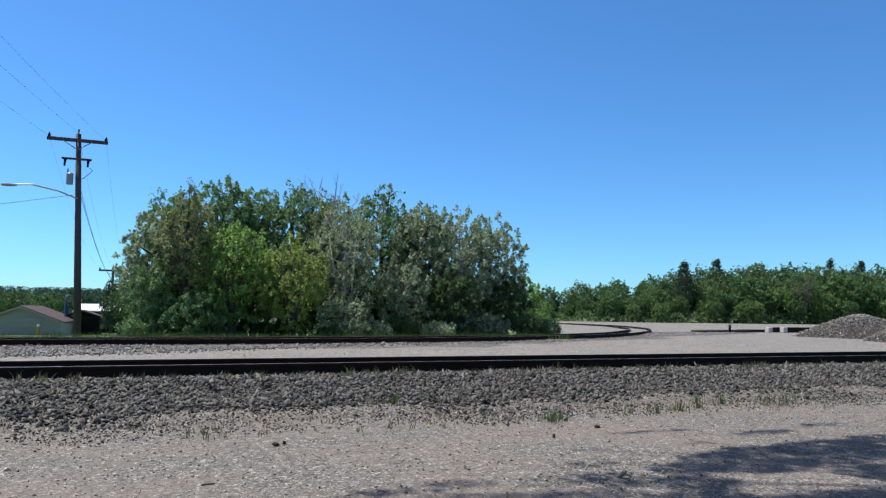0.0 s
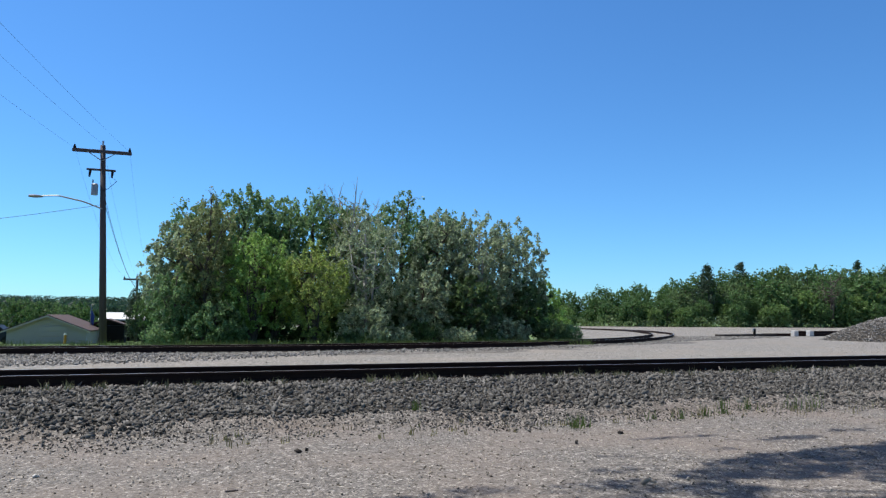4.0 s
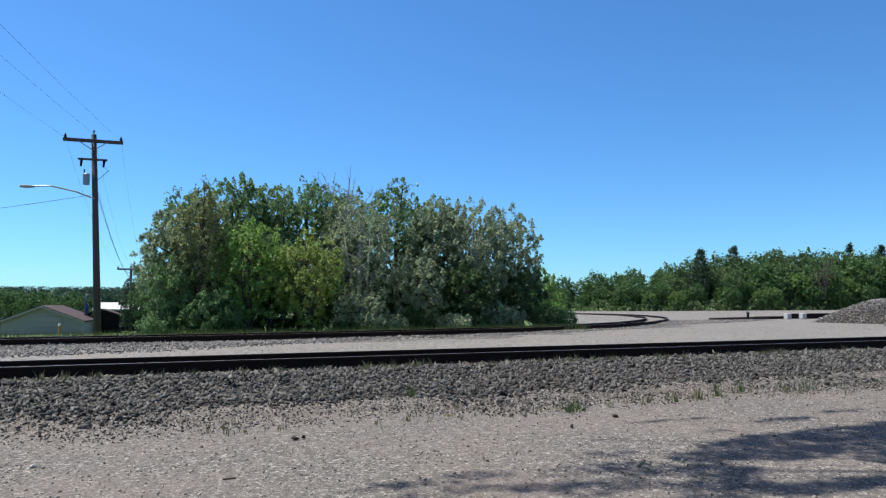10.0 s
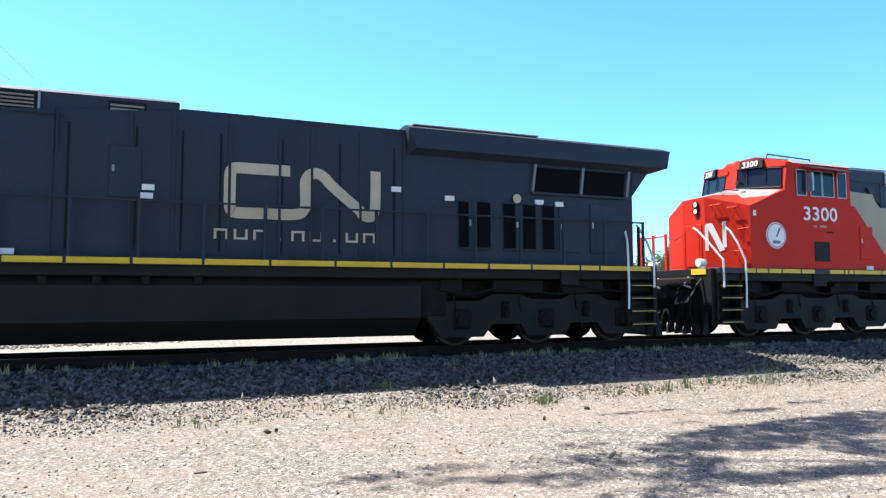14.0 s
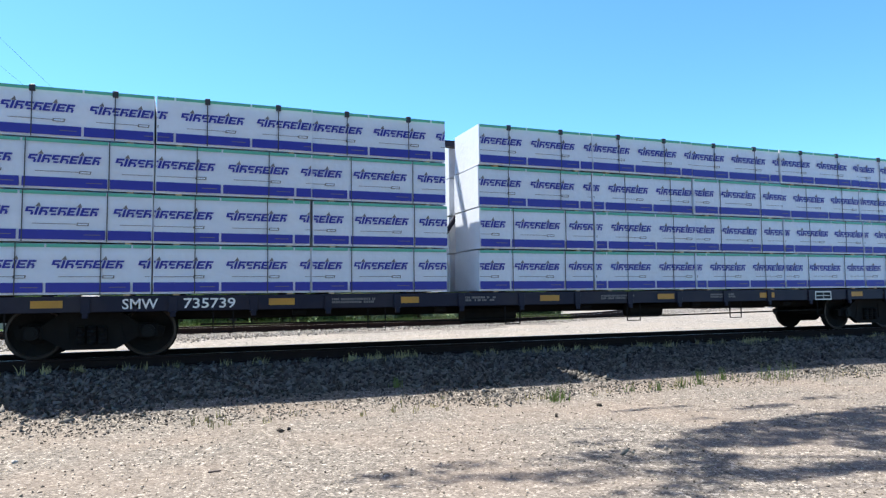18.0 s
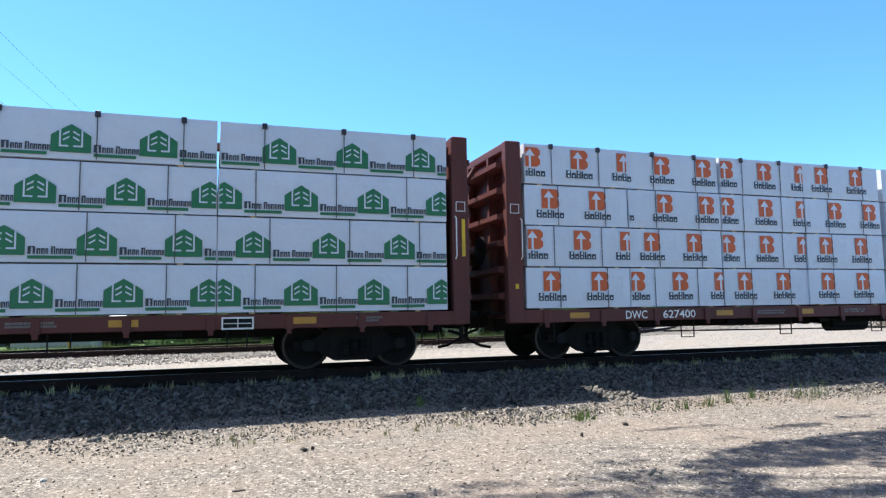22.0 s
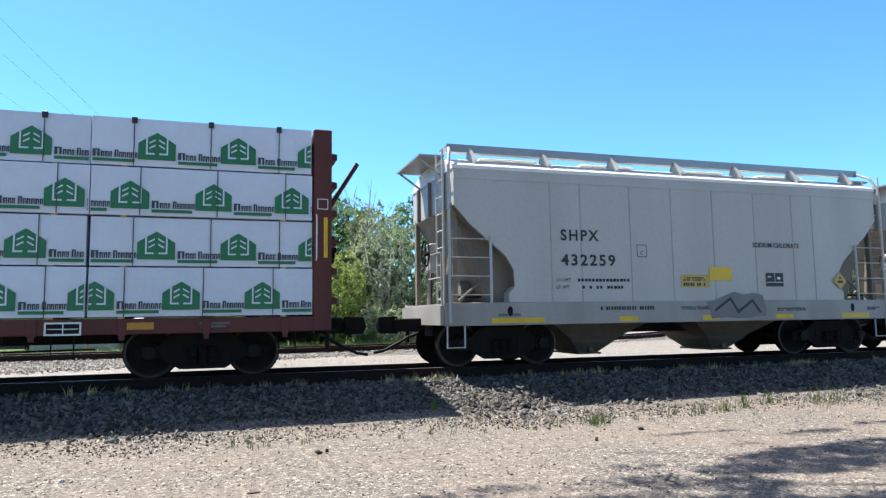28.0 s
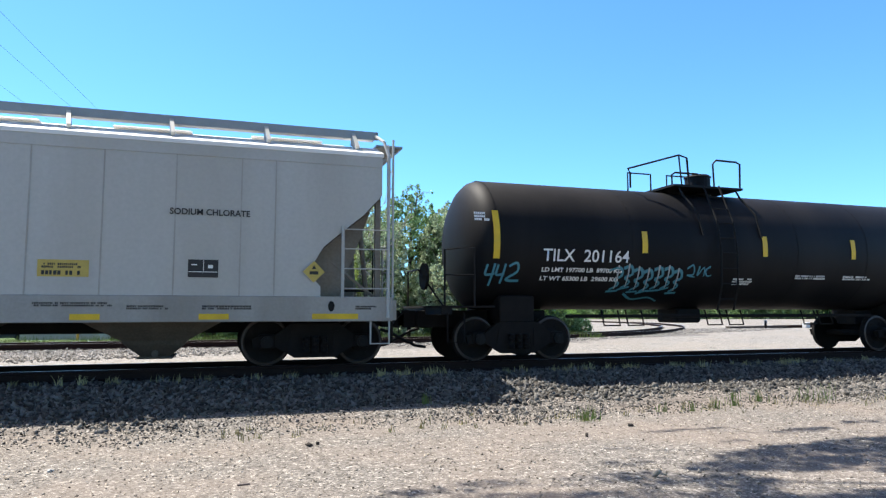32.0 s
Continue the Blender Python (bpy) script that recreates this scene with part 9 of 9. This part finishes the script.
# ---- tank car ----
def tank_car(s):
    o = base("tank_car", pose(s, TRACK_Y, RAIL_Z), "glossy black tank car with a top platform and yellow strips", "tank car")
    MOVING.append((o, s, TRACK_Y, RAIL_Z))
    R, Z, L, n = 1.43, 2.50, 6.2, 40

    def circle(x, r):
        return [(x, r * math.cos(i * math.tau / n), Z + r * math.sin(i * math.tau / n)) for i in range(n)]
    rings = [circle(-L - 0.58 * math.sin(a), R * math.cos(a)) for a in [math.radians(v) for v in (88, 75, 60, 45, 30, 15, 0)]]
    rings += [circle(L + 0.58 * math.sin(a), R * math.cos(a)) for a in [math.radians(v) for v in (0, 15, 30, 45, 60, 75, 88)]]
    shell = part("tank_shell", Build().loft(rings), TANK_BLACK, o, "black cylindrical tank with domed heads", smooth=True)
    for x in (-L, -3.0, -1.0, 1.6, 3.8, L):
        part("shell_seam", Build().loft([[(x - 0.015, p[1], p[2]) for p in circle(0, R + 0.006)], [(x + 0.015, p[1], p[2]) for p in circle(0, R + 0.006)]], cap=False), TANK_BLACK, shell)
    for x in (-5.6, 5.6):
        part("saddle", Build().box(x - 0.4, -1.0, 0.78, x + 0.4, 1.0, 1.36, 0, 0.03), GRIME, o)
        freight_truck(o, x)
    for w in (-1, 1):
        part("stub_sill", Build().box(min(w * 4.60, w * 7.60), -0.3, 0.68, max(w * 4.60, w * 7.60), 0.3, 1.05, 0, 0.02), GRIME, o)
        part("end_sill", Build().box(w * 7.30 - 0.12, -1.4, 0.95, w * 7.30 + 0.12, 1.4, 1.12, 0, 0.02), TANK_BLACK, o)
        part("end_walkway", Build().box(min(w * 6.30, w * 7.45), -1.45, 1.10, max(w * 6.30, w * 7.45), 1.45, 1.14), GRIME, o)
        rl = Build().tube([(w * 7.35, -1.42, 1.12), (w * 7.35, -1.42, 2.25), (w * 6.75, -1.5, 2.3), (w * 6.75, -1.5, 1.12)], 0.022, 6)
        rl.tube([(w * 7.35, -1.42, 1.75), (w * 6.75, -1.5, 1.75)], 0.018, 5)
        part("end_railing", rl, TANK_BLACK, o)
        part("end_brace", Build().tube([(w * 7.35, -1.3, 1.14), (w * 7.60, -0.4, 1.9), (w * 7.60, 0.4, 1.9), (w * 7.35, 1.3, 1.14)], 0.02, 5), TANK_BLACK, o)
        coupler(o, w * 7.35, w)
        part("hand_brake", Build().cyl((w * 7.50, -0.6, 1.75), (w * 7.56, -0.6, 1.75), 0.28, 16), GRIME, o) if w < 0 else None
        part("tail_step", Build().tube([(w * 7.30, -1.45, 1.0), (w * 7.30, -1.45, 0.42), (w * 6.95, -1.45, 0.42), (w * 6.95, -1.45, 1.0)], 0.02, 5), GRIME, o)
    # walkway under the tank, ladders and top platform
    part("valve_guard", Build().box(-0.35, -0.4, 0.75, 0.35, 0.4, 1.1, 0, 0.04), GRIME, o)
    for x in (-2.9, -2.3, -0.2, 0.4, 2.6, 3.1):
        part("stirrup", Build().tube([(x, -1.2, 1.05), (x, -1.3, 0.72), (x + 0.4, -1.3, 0.72), (x + 0.4, -1.2, 1.05)], 0.02, 5), GRIME, o)
    part("underside_pipe", Build().tube([(-4.4, -0.9, 0.92), (4.4, -0.9, 0.92)], 0.04, 6), GRIME, o)
    pf = part("top_platform", Build().box(-1.15, -0.9, 3.96, 0.85, 0.9, 4.01), BLACK, o)
    part("dome", Build().cyl((0.25, 0, 3.85), (0.25, 0, 4.40), 0.31, 20), TANK_BLACK, pf, smooth=False)
    part("dome_lid", Build().cyl((0.25, 0, 4.40), (0.25, 0, 4.45), 0.34, 20, 0, 0.28), TANK_BLACK, pf)
    part("railing", Build().tube([(-2.1, -0.55, 3.92), (-2.1, -0.55, 4.28), (-2.2, -0.6, 4.36), (-0.95, -0.85, 4.72), (-0.75, -0.88, 4.66), (-0.72, -0.9, 4.0)], 0.024, 6), BLACK, pf)
    part("railing", Build().tube([(-1.2, -0.9, 4.0), (-1.2, -0.9, 4.22), (-1.1, -0.9, 4.28), (-0.45, -0.9, 4.28)], 0.022, 6), BLACK, pf)
    part("railing", Build().tube([(-0.95, -0.85, 4.7), (-0.93, -0.9, 4.0)], 0.02, 6), BLACK, pf)
    part("railing", Build().tube([(0.0, -0.9, 4.0), (-0.02, -0.9, 4.55), (0.1, -0.88, 4.66), (0.72, -0.85, 4.66), (0.78, -0.9, 4.6), (0.76, -0.9, 4.0)], 0.024, 6), BLACK, pf)
    part("railing", Build().tube([(0.0, 0.9, 4.0), (0.0, 0.9, 4.62), (0.76, 0.9, 4.62), (0.76, 0.9, 4.0)], 0.024, 6), BLACK, pf)
    part("railing", Build().tube([(-1.2, 0.9, 4.0), (-1.2, 0.9, 4.62), (-0.5, 0.9, 4.62), (-0.5, 0.9, 4.0)], 0.024, 6), BLACK, pf)
    for x in (-0.95, 0.7):
        part("platform_strap", Build().tube([(x + 0.15, -1.44, 2.75), (x + 0.12, -1.3, 3.3), (x, -0.95, 3.75), (x, -0.8, 3.98)], 0.025, 6), BLACK, pf)
    for x in (-0.25, 0.2):
        lp = [(x, -1.33, 1.05), (x, -1.5, 1.6), (x, -1.53, 2.4), (x, -1.42, 3.1), (x, -1.15, 3.65), (x, -1.0, 4.0)]
        part("ladder_stile", Build().tube(lp, 0.025, 6), BLACK, o)
    for i, (yy, zz) in enumerate(((-1.40, 1.3), (-1.51, 1.65), (-1.52, 2.0), (-1.53, 2.35), (-1.48, 2.7), (-1.43, 3.05), (-1.28, 3.4), (-1.12, 3.7))):
        part("ladder_rung", Build().tube([(-0.25, yy, zz), (0.2, yy, zz)], 0.016, 5), BLACK, o)

    def onshell(x, z, d=0.012):
        """The tank's near side at height z."""
        return -math.sqrt(max(0.01, (R + d) ** 2 - (z - Z) ** 2))

    def wrap(b):
        b.v = [(x, onshell(x, z, 0.012 - y), z) for x, y, z in b.v]
        return b

    def wrapped_text(t, x, z, size, width, name):
        me = letters(t, size, WHITE, name, 1.0, 0.004)
        w = max(v.co.x for v in me.vertices)
        for v in me.vertices:
            px, pz = x + v.co.x * width / w, z + v.co.z
            v.co = (px, onshell(px, pz, 0.014), pz)
        return part(name, me, WHITE, o)
    wrapped_text("TILX", -4.38, 2.08, 0.26, 0.75, "reporting_mark")
    wrapped_text("201164", -3.42, 2.08, 0.26, 1.12, "car_number")
    for x, z0, z1 in ((-5.50, 2.1, 3.1), (-1.98, 2.3, 2.78), (1.32, 2.3, 2.78), (4.05, 2.3, 2.78)):
        b = Build()
        for i in range(6):
            a, c = z0 + (z1 - z0) * i / 6, z0 + (z1 - z0) * (i + 1) / 6
            b.rect(x, a, x + 0.14, c, 0)
        part("reflective_strip", wrap(b), YELLOW, o)
    sw = Build()
    wrapped_text("LD LMT 197700 LB  89700 KG", -4.38, 1.86, 0.085, 1.95, "weight_lettering")
    wrapped_text("LT WT 65300 LB  29600 KG", -4.38, 1.68, 0.085, 1.9, "weight_lettering")
    for x, z, w, k, h in ((0.6, 1.75, 0.6, 3, 0.04), (2.4, 1.85, 1.0, 2, 0.04), (3.9, 1.85, 0.9, 2, 0.04), (-5.9, 3.0, 0.3, 3, 0.05)):
        bars(sw, x, z, w, h, 0, k, seed=int(x * 7 + 60))
    part("small_writing", wrap(sw), WHITE, o)
    g = Build()
    for pts in ([(-5.6, 1.98), (-5.62, 1.78), (-5.42, 1.80)], [(-5.44, 2.0), (-5.5, 1.55)], [(-5.36, 1.98), (-5.38, 1.78), (-5.2, 1.80)], [(-5.2, 2.0), (-5.26, 1.6)], [(-5.12, 1.95), (-4.95, 2.02), (-4.92, 1.85), (-5.15, 1.68), (-4.85, 1.66)]):
        curve(g, pts, 0.05, 0)
    q = random.Random(5)
    for k in range(7):
        x = -2.55 + k * 0.26
        z = 1.72 + 0.04 * math.sin(k * 1.7)
        curve(g, [(x - 0.1, z + 0.2), (x + 0.08, z + 0.24), (x + 0.14, z + 0.08), (x - 0.02, z), (x + 0.12, z - 0.1), (x - 0.06, z - 0.22)], 0.075, -0.001 * (k % 3), 0, False, 0.04)
        curve(g, [(x + 0.02, z + 0.3), (x + 0.05, z - 0.2)], 0.045, -0.003, 1, False, 0.02)
        curve(g, [(x - 0.12, z - 0.26), (x + 0.16, z - 0.24 + 0.05 * (k % 2))], 0.04, -0.002, 0)
    for pts in ([(-2.75, 1.9), (-2.55, 1.96), (-2.4, 1.9)], [(-2.2, 1.42), (-1.9, 1.30), (-1.5, 1.34), (-1.2, 1.26)], [(-0.75, 1.98), (-0.6, 2.06), (-0.55, 1.86), (-0.72, 1.84), (-0.5, 1.8)], [(-0.42, 2.04), (-0.44, 1.84), (-0.3, 2.02), (-0.26, 1.82)], [(-0.12, 2.04), (-0.24, 1.96), (-0.18, 1.84), (-0.06, 1.84)]):
        curve(g, pts, 0.045, -0.004, 0, False, 0.025)
    part("graffiti", wrap(g), [TAG_CYAN, TAG_SILVER], o, "turquoise scribbled graffiti")
    for c in o.children:
        if c.name.split(".")[0] in ("top_platform", "ladder_stile", "ladder_rung", "reporting_mark", "car_number", "weight_lettering", "reflective_strip", "small_writing", "graffiti", "stirrup", "valve_guard"):
            c.location.x += -0.35 if c.name.startswith("top_platform") else -0.5 if c.name.startswith("ladder") else -0.8
    return o


tank_car(311.45)
# ---- what moves ----
TIMES = [0, 3, 6, 9, 12, 15, 18, 21, 24, 27, 30, 32]


def motions():
    """The train runs past: its cars, the bundles that ride on them, and the wheels."""
    for ob, s, y, z in MOVING:
        walk(ob, [(t, pose(s - travelled(t), y, z)) for t in TIMES])
        for ws in ob.children:
            if not ws.name.startswith("wheelset"):
                continue
            x, r = ws.location.x, ws.location.z
            spin = [k / FPS for k in range(1, 32 * FPS) if -9 < s + x - travelled(k / FPS) < 26]
            spin = [0] + spin + [32]
            first, last = travelled(spin[1]), travelled(spin[-2])
            rows = []
            for t in spin:
                d = min(last, max(first, travelled(t))) - first
                rows.append((t, pose(x, 0, r, 0, -math.degrees(d / r), 0)))
            walk(ws, rows)
    for ob, x, y, z, turn in LOADS:
        walk(ob, [(t, pose(x - travelled(t), y, z, 0, 0, turn)) for t in TIMES])


motions()
